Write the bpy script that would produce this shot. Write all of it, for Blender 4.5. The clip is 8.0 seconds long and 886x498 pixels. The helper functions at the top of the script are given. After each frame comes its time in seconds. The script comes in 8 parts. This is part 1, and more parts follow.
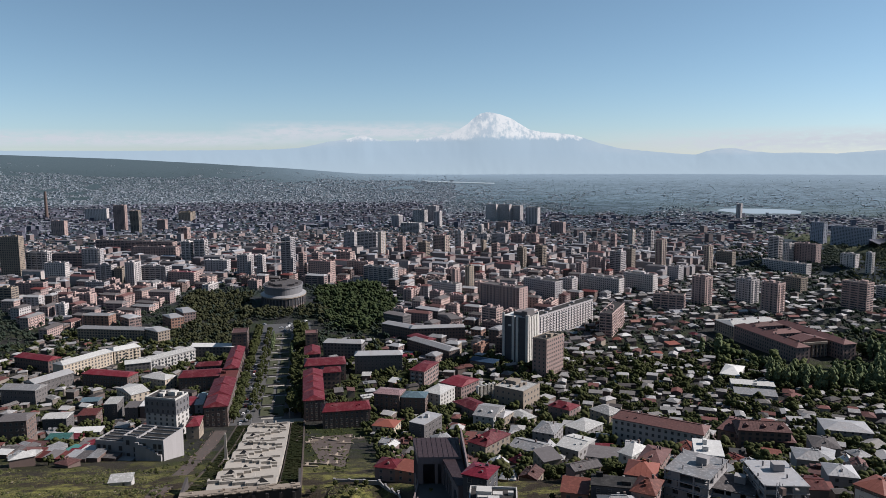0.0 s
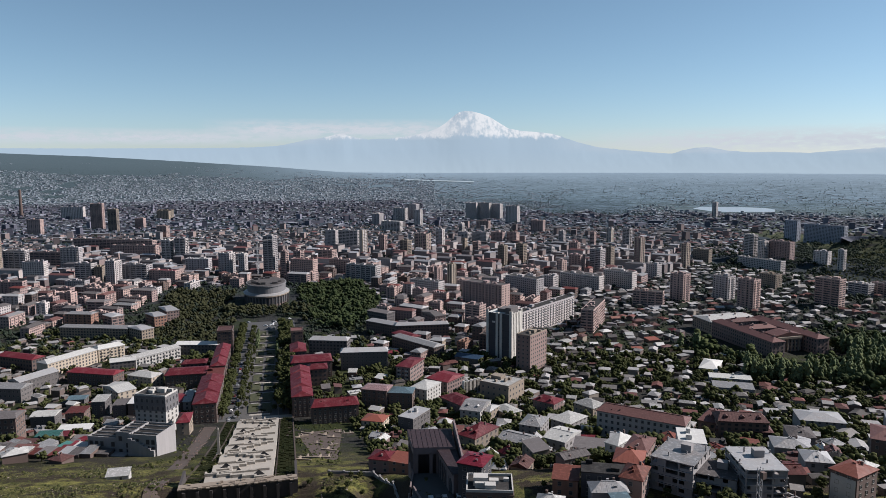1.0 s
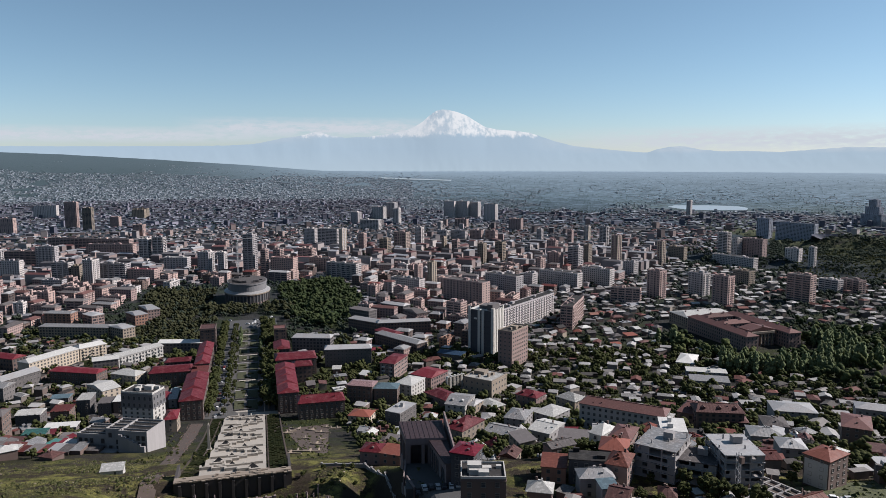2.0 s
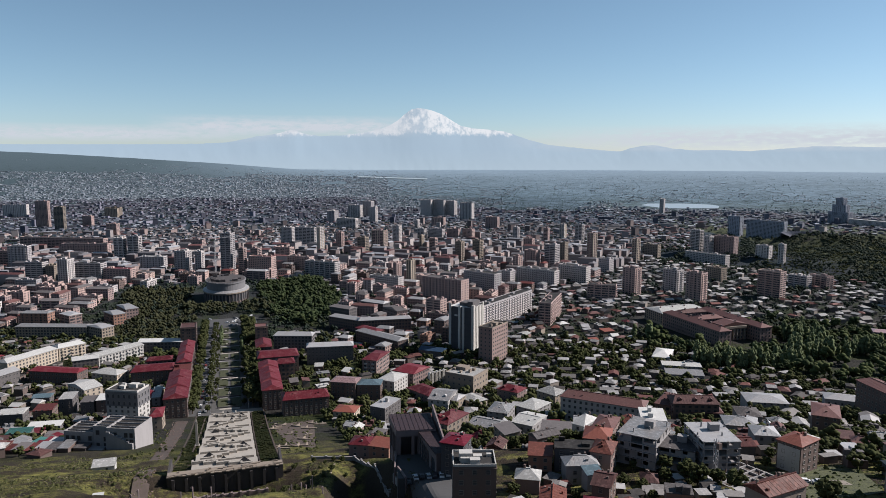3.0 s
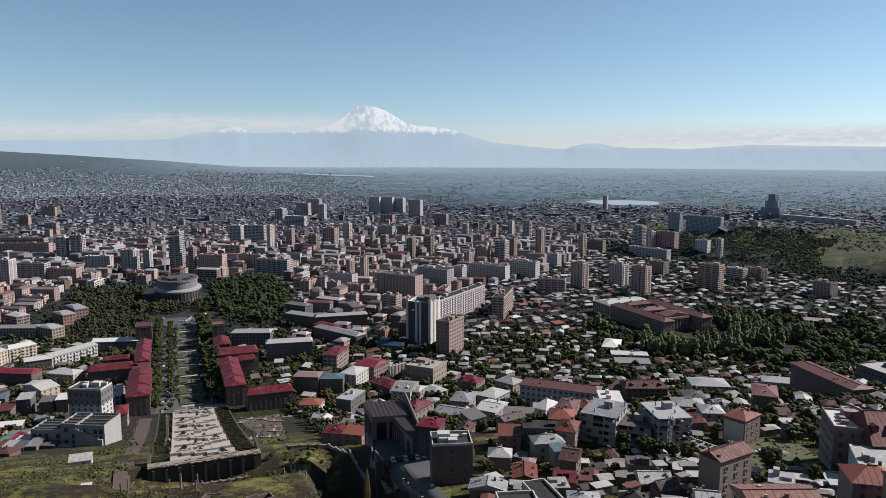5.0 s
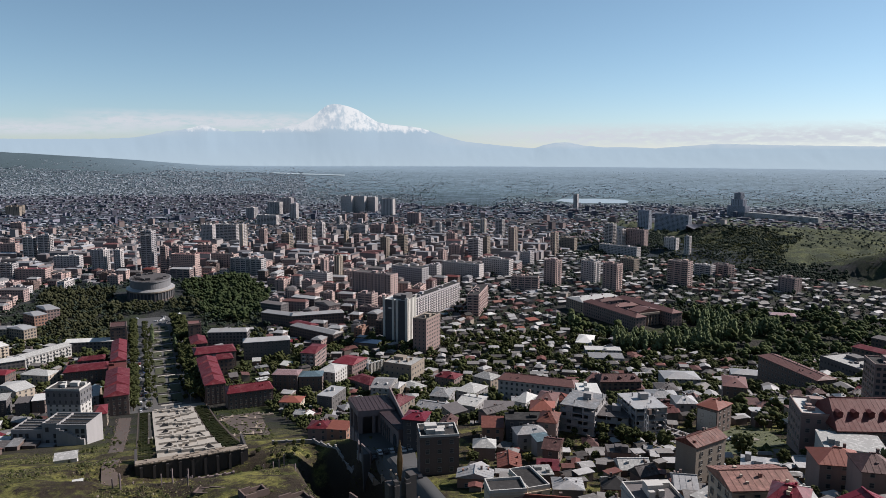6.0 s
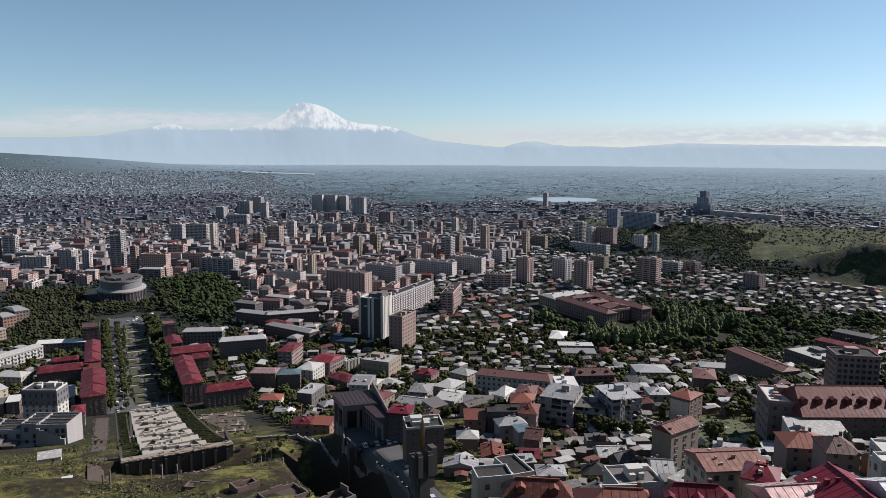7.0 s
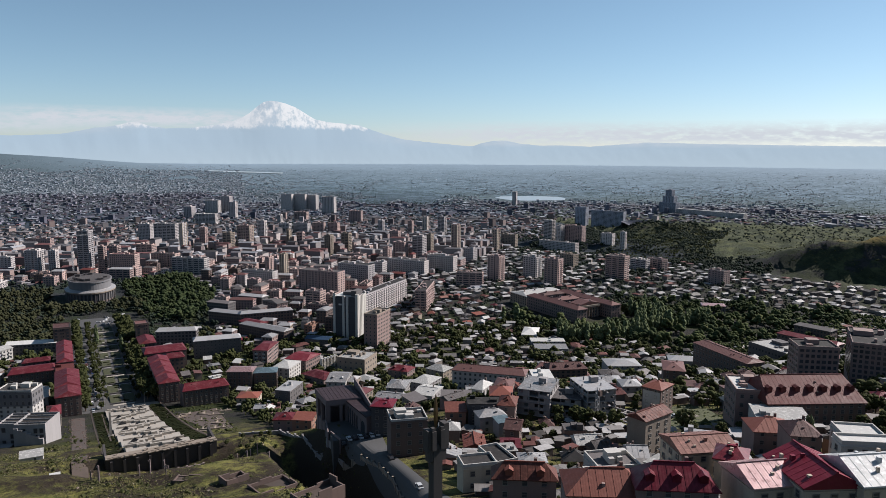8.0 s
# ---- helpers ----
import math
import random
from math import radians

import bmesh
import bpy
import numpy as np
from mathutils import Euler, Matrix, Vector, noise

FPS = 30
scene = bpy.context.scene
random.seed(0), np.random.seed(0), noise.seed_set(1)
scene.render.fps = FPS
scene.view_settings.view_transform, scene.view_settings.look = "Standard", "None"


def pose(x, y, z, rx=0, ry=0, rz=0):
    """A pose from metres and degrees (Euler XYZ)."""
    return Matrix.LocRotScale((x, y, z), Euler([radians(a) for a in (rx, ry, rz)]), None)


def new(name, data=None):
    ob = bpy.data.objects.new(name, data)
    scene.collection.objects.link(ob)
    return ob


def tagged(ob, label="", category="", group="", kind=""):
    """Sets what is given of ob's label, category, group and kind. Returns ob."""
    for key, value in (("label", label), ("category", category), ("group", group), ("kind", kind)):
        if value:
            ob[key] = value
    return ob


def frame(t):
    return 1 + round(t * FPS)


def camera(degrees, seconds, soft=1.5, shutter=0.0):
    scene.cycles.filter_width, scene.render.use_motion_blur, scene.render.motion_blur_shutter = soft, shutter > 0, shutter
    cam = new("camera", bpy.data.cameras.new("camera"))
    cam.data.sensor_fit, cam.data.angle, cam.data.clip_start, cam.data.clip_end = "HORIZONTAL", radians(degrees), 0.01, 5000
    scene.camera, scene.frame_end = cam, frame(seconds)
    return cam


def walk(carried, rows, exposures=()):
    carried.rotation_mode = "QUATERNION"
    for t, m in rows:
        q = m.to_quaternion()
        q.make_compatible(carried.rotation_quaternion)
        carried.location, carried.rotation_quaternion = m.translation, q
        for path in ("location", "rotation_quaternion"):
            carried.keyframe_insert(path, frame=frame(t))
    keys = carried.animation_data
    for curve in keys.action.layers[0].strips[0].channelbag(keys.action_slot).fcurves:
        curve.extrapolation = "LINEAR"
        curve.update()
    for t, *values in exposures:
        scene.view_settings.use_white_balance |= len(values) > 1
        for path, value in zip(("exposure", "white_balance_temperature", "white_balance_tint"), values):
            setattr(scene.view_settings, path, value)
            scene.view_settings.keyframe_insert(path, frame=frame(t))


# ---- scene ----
cam = camera(63.38, 8.0, soft=0.7)
# seconds, eye (x, y, z), yaw, pitch, lean to the left
PATH = [
    (0.0, 0.05, 0.02, 189.98, -0.004, -7.110, -0.334),
    (1.0, -5.87, -8.08, 190.39, -1.740, -7.246, -0.208),
    (2.0, -11.73, -16.07, 190.76, -3.623, -7.371, -0.114),
    (3.0, -17.70, -23.77, 191.14, -5.640, -7.486, -0.041),
    (4.0, -23.89, -31.06, 191.56, -7.781, -7.594, 0.019),
    (5.0, -30.38, -37.94, 192.04, -10.033, -7.695, 0.073),
    (6.0, -37.16, -44.50, 192.55, -12.388, -7.789, 0.128),
    (7.0, -44.20, -50.91, 193.05, -14.836, -7.875, 0.190),
    (8.0, -51.41, -57.46, 193.49, -17.369, -7.949, 0.264),
]
walk(cam, [(t, pose(x, y, z, 90 + pitch, 0, yaw) @ pose(0, 0, 0, 0, 0, roll)) for t, x, y, z, yaw, pitch, roll in PATH], exposures=[(0.0, 0.92, 6450, 15), (8.0, 0.98, 6550, 15)])

# ---- light ----
world = bpy.data.worlds.new("sky")
scene.world = world
world.use_nodes = True
wn = world.node_tree
sky = wn.nodes.new("ShaderNodeTexSky")
sky.sky_type, sky.sun_disc = "NISHITA", False
SUN_AZ, SUN_EL = 83.0, 36.0
sky.sun_elevation, sky.sun_rotation = radians(SUN_EL), radians(SUN_AZ)
sky.altitude, sky.air_density, sky.dust_density, sky.ozone_density = 1500, 0.85, 0.55, 4.0
pale = wn.nodes.new("ShaderNodeHueSaturation")
pale.inputs["Hue"].default_value = 0.479
pale.inputs["Saturation"].default_value, pale.inputs["Value"].default_value = 0.90, 1.10
wn.links.new(sky.outputs[0], pale.inputs["Color"])
wn.links.new(pale.outputs[0], wn.nodes["Background"].inputs[0])
wn.nodes["Background"].inputs[1].default_value = 0.05
sun = new("sun", bpy.data.lights.new("sun", "SUN"))
sun.data.energy, sun.data.angle, sun.data.color = 4.2, radians(0.53), (1.0, 0.96, 0.905)
to_sun = Vector((math.sin(radians(SUN_AZ)) * math.cos(radians(SUN_EL)), math.cos(radians(SUN_AZ)) * math.cos(radians(SUN_EL)), math.sin(radians(SUN_EL))))
sun.matrix_world = Matrix.Translation((0, 0, 400)) @ to_sun.to_track_quat("Z", "Y").to_matrix().to_4x4()

# ---- materials ----
def nodes(name):
    m = bpy.data.materials.new(name)
    m.use_nodes = True
    return m, m.node_tree, m.node_tree.nodes["Principled BSDF"]


def node(tree, kind, **values):
    n = tree.nodes.new(kind)
    for key, value in values.items():
        n.inputs[key.replace("_", " ")].default_value = value
    return n


def blend(tree, a, b, fac, how="MIX"):
    """Mix of two colours (sockets or tuples) by a socket or number."""
    n = tree.nodes.new("ShaderNodeMix")
    n.data_type, n.blend_type = "RGBA", how
    for slot, value in ((0, fac), (6, a), (7, b)):
        if isinstance(value, bpy.types.NodeSocket):
            tree.links.new(value, n.inputs[slot])
        else:
            n.inputs[slot].default_value = value if slot == 0 else (*value, 1)
    return n.outputs[2]


def ramp(tree, value, low, high, a=0.0, b=1.0):
    n = tree.nodes.new("ShaderNodeMapRange")
    tree.links.new(value, n.inputs[0])
    n.inputs[1].default_value, n.inputs[2].default_value, n.inputs[3].default_value, n.inputs[4].default_value = low, high, a, b
    return n.outputs[0]


def grain(tree, scale, detail=4.0, rough=0.6, stretch=(1, 1, 1), coords="Object"):
    tc = tree.nodes.new("ShaderNodeTexCoord")
    mp = tree.nodes.new("ShaderNodeMapping")
    mp.inputs["Scale"].default_value = stretch
    tree.links.new(tc.outputs[coords], mp.inputs[0])
    n = node(tree, "ShaderNodeTexNoise", Scale=scale, Detail=detail, Roughness=rough)
    tree.links.new(mp.outputs[0], n.inputs[0])
    return n.outputs[0]


def bump(tree, bsdf, value, strength, distance):
    n = node(tree, "ShaderNodeBump", Strength=strength, Distance=distance)
    tree.links.new(value, n.inputs["Height"])
    tree.links.new(n.outputs[0], bsdf.inputs["Normal"])


def chance(tree, island=False):
    n = tree.nodes.new("ShaderNodeNewGeometry" if island else "ShaderNodeObjectInfo")
    return n.outputs["Random Per Island" if island else "Random"]


def wall_paint(name, colour, other=None, rough=0.85, island=False, stain=0.5):
    """Plaster, stone or concrete: two tones by piece, grime streaks and fine grain."""
    m, t, p = nodes(name)
    other = other or tuple(c * 0.72 for c in colour)
    base = blend(t, colour, other, chance(t, island))
    streak = ramp(t, grain(t, 0.35, 5, 0.7, (1, 1, 0.15)), 0.42, 0.75)
    base = blend(t, base, tuple(c * 0.55 for c in colour), blend_amount(t, streak, stain))
    base = blend(t, base, tuple(min(1, c * 1.25) for c in colour), blend_amount(t, ramp(t, grain(t, 3.0), 0.5, 0.8), 0.35))
    t.links.new(base, p.inputs["Base Color"])
    p.inputs["Roughness"].default_value = rough
    bump(t, p, grain(t, 8.0), 0.25, 0.05)
    return m


def blend_amount(t, value, amount):
    n = t.nodes.new("ShaderNodeMath")
    n.operation = "MULTIPLY"
    t.links.new(value, n.inputs[0])
    n.inputs[1].default_value = amount
    return n.outputs[0]


def sheet_roof(name, colour, rough=0.5, metal=0.0, rust=(0.2, 0.12, 0.08), island=False, wear=0.5):
    """Seamed or corrugated sheet with rust and faded patches."""
    m, t, p = nodes(name)
    base = blend(t, tuple(min(0.7, c * 1.1) for c in colour), tuple(c * 0.45 for c in colour), chance(t, island))
    base = blend(t, base, rust, blend_amount(t, ramp(t, grain(t, 0.22, 6, 0.7), 0.5, 0.72), wear))
    base = blend(t, base, tuple(min(0.85, c * 1.35 + 0.01) for c in colour), blend_amount(t, ramp(t, grain(t, 0.9, 3), 0.5, 0.7), 0.5))
    t.links.new(base, p.inputs["Base Color"])
    p.inputs["Metallic"].default_value = metal
    p.inputs["Specular IOR Level"].default_value = 0.5 if metal else 0.2
    t.links.new(ramp(t, grain(t, 0.5), 0.3, 0.7, rough - 0.1, rough + 0.15), p.inputs["Roughness"])
    tc = t.nodes.new("ShaderNodeTexCoord")
    wave = node(t, "ShaderNodeTexWave", Scale=0.55, Distortion=0.3)
    t.links.new(tc.outputs["Object"], wave.inputs[0])
    bump(t, p, wave.outputs["Fac"], 0.12, 0.05)
    return m


WALL = {
    "tuff": wall_paint("pink_tuff", (0.235, 0.160, 0.142), (0.155, 0.110, 0.104)),
    "beige": wall_paint("beige_stone", (0.251, 0.200, 0.153), (0.167, 0.138, 0.113)),
    "cream": wall_paint("cream_plaster", (0.400, 0.335, 0.261), (0.331, 0.278, 0.226)),
    "grey": wall_paint("grey_concrete", (0.110, 0.099, 0.097), (0.070, 0.064, 0.066)),
    "concrete": wall_paint("raw_concrete", (0.25, 0.237, 0.235), (0.20, 0.19, 0.19), stain=0.45),
    "white": wall_paint("white_render", (0.378, 0.365, 0.342), (0.324, 0.310, 0.297), stain=0.3),
    "brown": wall_paint("brown_tuff", (0.118, 0.080, 0.068), (0.080, 0.056, 0.050)),
    "dark": wall_paint("dark_cladding", (0.058, 0.058, 0.066), (0.044, 0.044, 0.050), 0.85),
    "orange": wall_paint("orange_tuff", (0.24, 0.130, 0.092), (0.18, 0.102, 0.078)),
    # paler copies of concrete and tuff for distance, haze put into the colour
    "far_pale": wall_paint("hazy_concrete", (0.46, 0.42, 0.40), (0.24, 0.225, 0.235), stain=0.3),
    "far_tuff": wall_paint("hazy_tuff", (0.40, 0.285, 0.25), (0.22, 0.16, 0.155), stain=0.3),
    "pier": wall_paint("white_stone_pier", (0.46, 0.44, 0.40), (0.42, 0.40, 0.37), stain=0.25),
    # concrete lightened and blued to stand for haze over the farthest towers
    "distant": wall_paint("haze_blue_concrete", (0.30, 0.315, 0.36), (0.24, 0.255, 0.30), stain=0.3),
    "slate": wall_paint("slate_grey_render", (0.125, 0.122, 0.128), (0.10, 0.098, 0.104)),
    "purple": wall_paint("purple_brown_stone", (0.165, 0.125, 0.124), (0.14, 0.108, 0.107), stain=0.3),
}
ROOF = {
    "zinc": sheet_roof("galvanised_sheet", (0.31, 0.305, 0.305), 0.5, 0.25, wear=0.35),
    "white": sheet_roof("pale_membrane", (0.42, 0.415, 0.40), 0.7, 0.0, (0.204, 0.188, 0.169), wear=0.4),
    "slate": sheet_roof("weathered_fibre_cement", (0.112, 0.101, 0.101), 0.85, 0.0, (0.055, 0.048, 0.048)),
    "red": sheet_roof("red_painted_sheet", (0.108, 0.012, 0.018), 0.55, 0.0, (0.150, 0.062, 0.064), wear=0.85),
    "crimson": sheet_roof("crimson_painted_sheet", (0.150, 0.014, 0.026), 0.4, 0.0, (0.139, 0.022, 0.030), wear=0.2),
    # pink sheet made paler, sun glare on the ribs put into the colour
    "pink": sheet_roof("glare_pale_pink_sheet", (0.400, 0.252, 0.244), 0.3, 0.2, (0.313, 0.157, 0.157), wear=0.3),
    "peach": sheet_roof("faded_orange_sheet", (0.252, 0.126, 0.100), 0.5, 0.0, (0.209, 0.087, 0.078), wear=0.4),
    "rust": sheet_roof("rust_red_sheet", (0.112, 0.030, 0.026), 0.6, 0.0, (0.080, 0.030, 0.027), wear=0.5),
    # near-white colour stands for the sun's glint on the sheet
    "bright": sheet_roof("glint_white_sheet", (0.626, 0.626, 0.618), 0.35, 0.0, (0.435, 0.426, 0.409), wear=0.2),
    "orange": sheet_roof("orange_tile_sheet", (0.161, 0.052, 0.037), 0.6, 0.0, (0.104, 0.044, 0.035), wear=0.4),
    "brown": sheet_roof("brown_painted_sheet", (0.115, 0.055, 0.050), 0.6, 0.0, (0.085, 0.050, 0.046)),
    "plum": sheet_roof("plum_painted_sheet", (0.038, 0.025, 0.029), 0.6, 0.0, (0.030, 0.023, 0.023), wear=0.2),
    "blue": sheet_roof("blue_painted_sheet", (0.027, 0.057, 0.106), 0.5, 0.0, (0.027, 0.044, 0.070)),
    "cyan": sheet_roof("pale_blue_sheet", (0.106, 0.160, 0.190), 0.55, 0.0, (0.067, 0.110, 0.142)),
    "teal": sheet_roof("teal_sheet", (0.045, 0.137, 0.125), 0.55, 0.0, (0.044, 0.110, 0.097)),
    "tar": sheet_roof("tar_felt", (0.033, 0.031, 0.031), 0.9, 0.0, (0.064, 0.059, 0.054)),
}
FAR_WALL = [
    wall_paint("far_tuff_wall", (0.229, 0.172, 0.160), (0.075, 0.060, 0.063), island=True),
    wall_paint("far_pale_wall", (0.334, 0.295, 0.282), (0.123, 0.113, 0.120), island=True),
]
# roof tones pushed slightly blue, a first step of painted haze
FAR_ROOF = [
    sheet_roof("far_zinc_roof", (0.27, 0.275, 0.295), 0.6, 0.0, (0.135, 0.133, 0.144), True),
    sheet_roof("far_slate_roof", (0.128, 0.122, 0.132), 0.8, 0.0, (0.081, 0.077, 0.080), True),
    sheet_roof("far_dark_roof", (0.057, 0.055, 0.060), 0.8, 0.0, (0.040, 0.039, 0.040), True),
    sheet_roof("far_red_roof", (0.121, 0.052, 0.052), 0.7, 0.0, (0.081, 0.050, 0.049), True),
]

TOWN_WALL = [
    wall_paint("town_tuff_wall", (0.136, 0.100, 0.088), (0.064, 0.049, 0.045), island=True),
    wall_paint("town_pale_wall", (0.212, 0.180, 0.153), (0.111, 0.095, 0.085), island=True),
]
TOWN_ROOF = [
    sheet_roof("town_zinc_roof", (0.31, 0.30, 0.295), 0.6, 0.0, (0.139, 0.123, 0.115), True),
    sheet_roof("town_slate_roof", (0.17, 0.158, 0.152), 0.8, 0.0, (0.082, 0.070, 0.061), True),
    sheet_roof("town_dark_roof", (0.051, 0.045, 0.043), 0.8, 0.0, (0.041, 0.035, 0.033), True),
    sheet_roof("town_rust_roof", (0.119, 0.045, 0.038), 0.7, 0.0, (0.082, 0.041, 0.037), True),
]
# outer districts: same walls and roofs, blued in colour for haze
MID_HAZE_WALL = [
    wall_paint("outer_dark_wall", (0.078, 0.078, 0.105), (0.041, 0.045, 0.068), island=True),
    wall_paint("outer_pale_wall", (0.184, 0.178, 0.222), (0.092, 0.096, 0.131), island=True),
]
MID_HAZE_ROOF = [
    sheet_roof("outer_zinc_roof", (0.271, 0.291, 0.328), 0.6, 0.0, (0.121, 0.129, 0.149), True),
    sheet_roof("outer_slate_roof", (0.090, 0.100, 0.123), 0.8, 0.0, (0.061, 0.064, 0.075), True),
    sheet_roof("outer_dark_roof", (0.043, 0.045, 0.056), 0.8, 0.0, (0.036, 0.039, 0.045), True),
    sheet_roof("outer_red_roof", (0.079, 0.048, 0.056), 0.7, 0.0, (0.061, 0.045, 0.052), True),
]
# plain districts: paler and bluer still, thicker haze painted into the colours
PLAIN_HAZE_WALL = [
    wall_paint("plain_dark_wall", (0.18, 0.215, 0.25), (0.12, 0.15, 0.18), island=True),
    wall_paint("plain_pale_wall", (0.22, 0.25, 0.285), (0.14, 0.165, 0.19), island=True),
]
PLAIN_HAZE_ROOF = [
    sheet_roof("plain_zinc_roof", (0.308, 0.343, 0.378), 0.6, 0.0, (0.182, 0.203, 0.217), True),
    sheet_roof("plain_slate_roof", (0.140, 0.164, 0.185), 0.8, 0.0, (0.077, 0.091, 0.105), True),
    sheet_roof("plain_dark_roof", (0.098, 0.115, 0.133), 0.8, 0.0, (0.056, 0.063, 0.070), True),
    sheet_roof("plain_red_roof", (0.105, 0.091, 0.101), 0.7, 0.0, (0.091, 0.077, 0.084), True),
]


def glass_pane():
    m, t, p = nodes("window_glass")
    t.links.new(blend(t, (0.02, 0.024, 0.03), (0.06, 0.06, 0.065), chance(t, True)), p.inputs["Base Color"])
    p.inputs["Roughness"].default_value = 0.15
    p.inputs["Specular IOR Level"].default_value = 0.28
    bump(t, p, grain(t, 0.8), 0.05, 0.05)
    return m


def leaves(name, a, b, c):
    m, t, p = nodes(name)
    base = blend(t, a, b, chance(t, True))
    base = blend(t, base, c, blend_amount(t, ramp(t, grain(t, 0.06, 3, 0.6, coords="Object"), 0.45, 0.65), 0.6))
    base = blend(t, base, tuple(v * 0.6 for v in a), blend_amount(t, ramp(t, grain(t, 1.5), 0.45, 0.7), 0.4))
    t.links.new(base, p.inputs["Base Color"])
    p.inputs["Roughness"].default_value = 0.85
    p.inputs["Specular IOR Level"].default_value = 0.06
    out = [n for n in t.nodes if n.type == "OUTPUT_MATERIAL"][0]
    thin = t.nodes.new("ShaderNodeBsdfTranslucent")
    t.links.new(base, thin.inputs["Color"])
    mix = t.nodes.new("ShaderNodeMixShader")
    mix.inputs[0].default_value = 0.3
    t.links.new(p.outputs[0], mix.inputs[1])
    t.links.new(thin.outputs[0], mix.inputs[2])
    t.links.new(mix.outputs[0], out.inputs[0])
    return m


# dark stone colour with shade built in: retaining wall, window openings, monument
SHADED_STONE = wall_paint("shaded_dark_stone", (0.042, 0.036, 0.036), (0.03, 0.026, 0.026), stain=0.6)
GLASS = glass_pane()
FRAME = wall_paint("window_surround", (0.19, 0.175, 0.16), stain=0.2)
LEAF = leaves("broad_leaves", (0.037, 0.044, 0.018), (0.065, 0.074, 0.028), (0.085, 0.085, 0.037))
POPLAR = leaves("poplar_leaves", (0.102, 0.132, 0.068), (0.165, 0.196, 0.104), (0.139, 0.162, 0.078))
# leaf copy for the plain, paled and blued to carry haze
HAZE_LEAF = leaves("haze_blue_leaves", (0.058, 0.090, 0.087), (0.080, 0.116, 0.109), (0.090, 0.128, 0.119))
PARK_LEAF = leaves("park_leaves", (0.028, 0.042, 0.020), (0.050, 0.066, 0.029), (0.067, 0.079, 0.034))
AVENUE_LEAF = leaves("avenue_leaves", (0.049, 0.065, 0.026), (0.084, 0.102, 0.041), (0.114, 0.121, 0.050))
PARK_LEAF_DULL = leaves("dull_park_leaves", (0.034, 0.037, 0.020), (0.055, 0.058, 0.029), (0.070, 0.070, 0.040))
# city leaf copy with a little haze blue mixed in
CITY_LEAF = leaves("city_leaves", (0.026, 0.038, 0.029), (0.044, 0.058, 0.042), (0.058, 0.070, 0.051))
HEDGE = leaves("clipped_hedge", (0.013, 0.018, 0.007), (0.026, 0.030, 0.012), (0.033, 0.033, 0.015))
BARK = wall_paint("bark", (0.10, 0.075, 0.055))
PROMENADE = wall_paint("grey_promenade_slabs", (0.075, 0.07, 0.066), (0.06, 0.057, 0.055), stain=0.8)
PAVING = wall_paint("travertine_paving", (0.30, 0.27, 0.235), (0.26, 0.235, 0.205), stain=0.35)
ASPHALT = wall_paint("asphalt", (0.058, 0.057, 0.058), (0.046, 0.046, 0.047), stain=0.3)
METAL = wall_paint("painted_steel", (0.30, 0.30, 0.31), rough=0.45)
EARTH = wall_paint("red_brown_earth", (0.062, 0.042, 0.033), (0.045, 0.033, 0.027), stain=0.9)


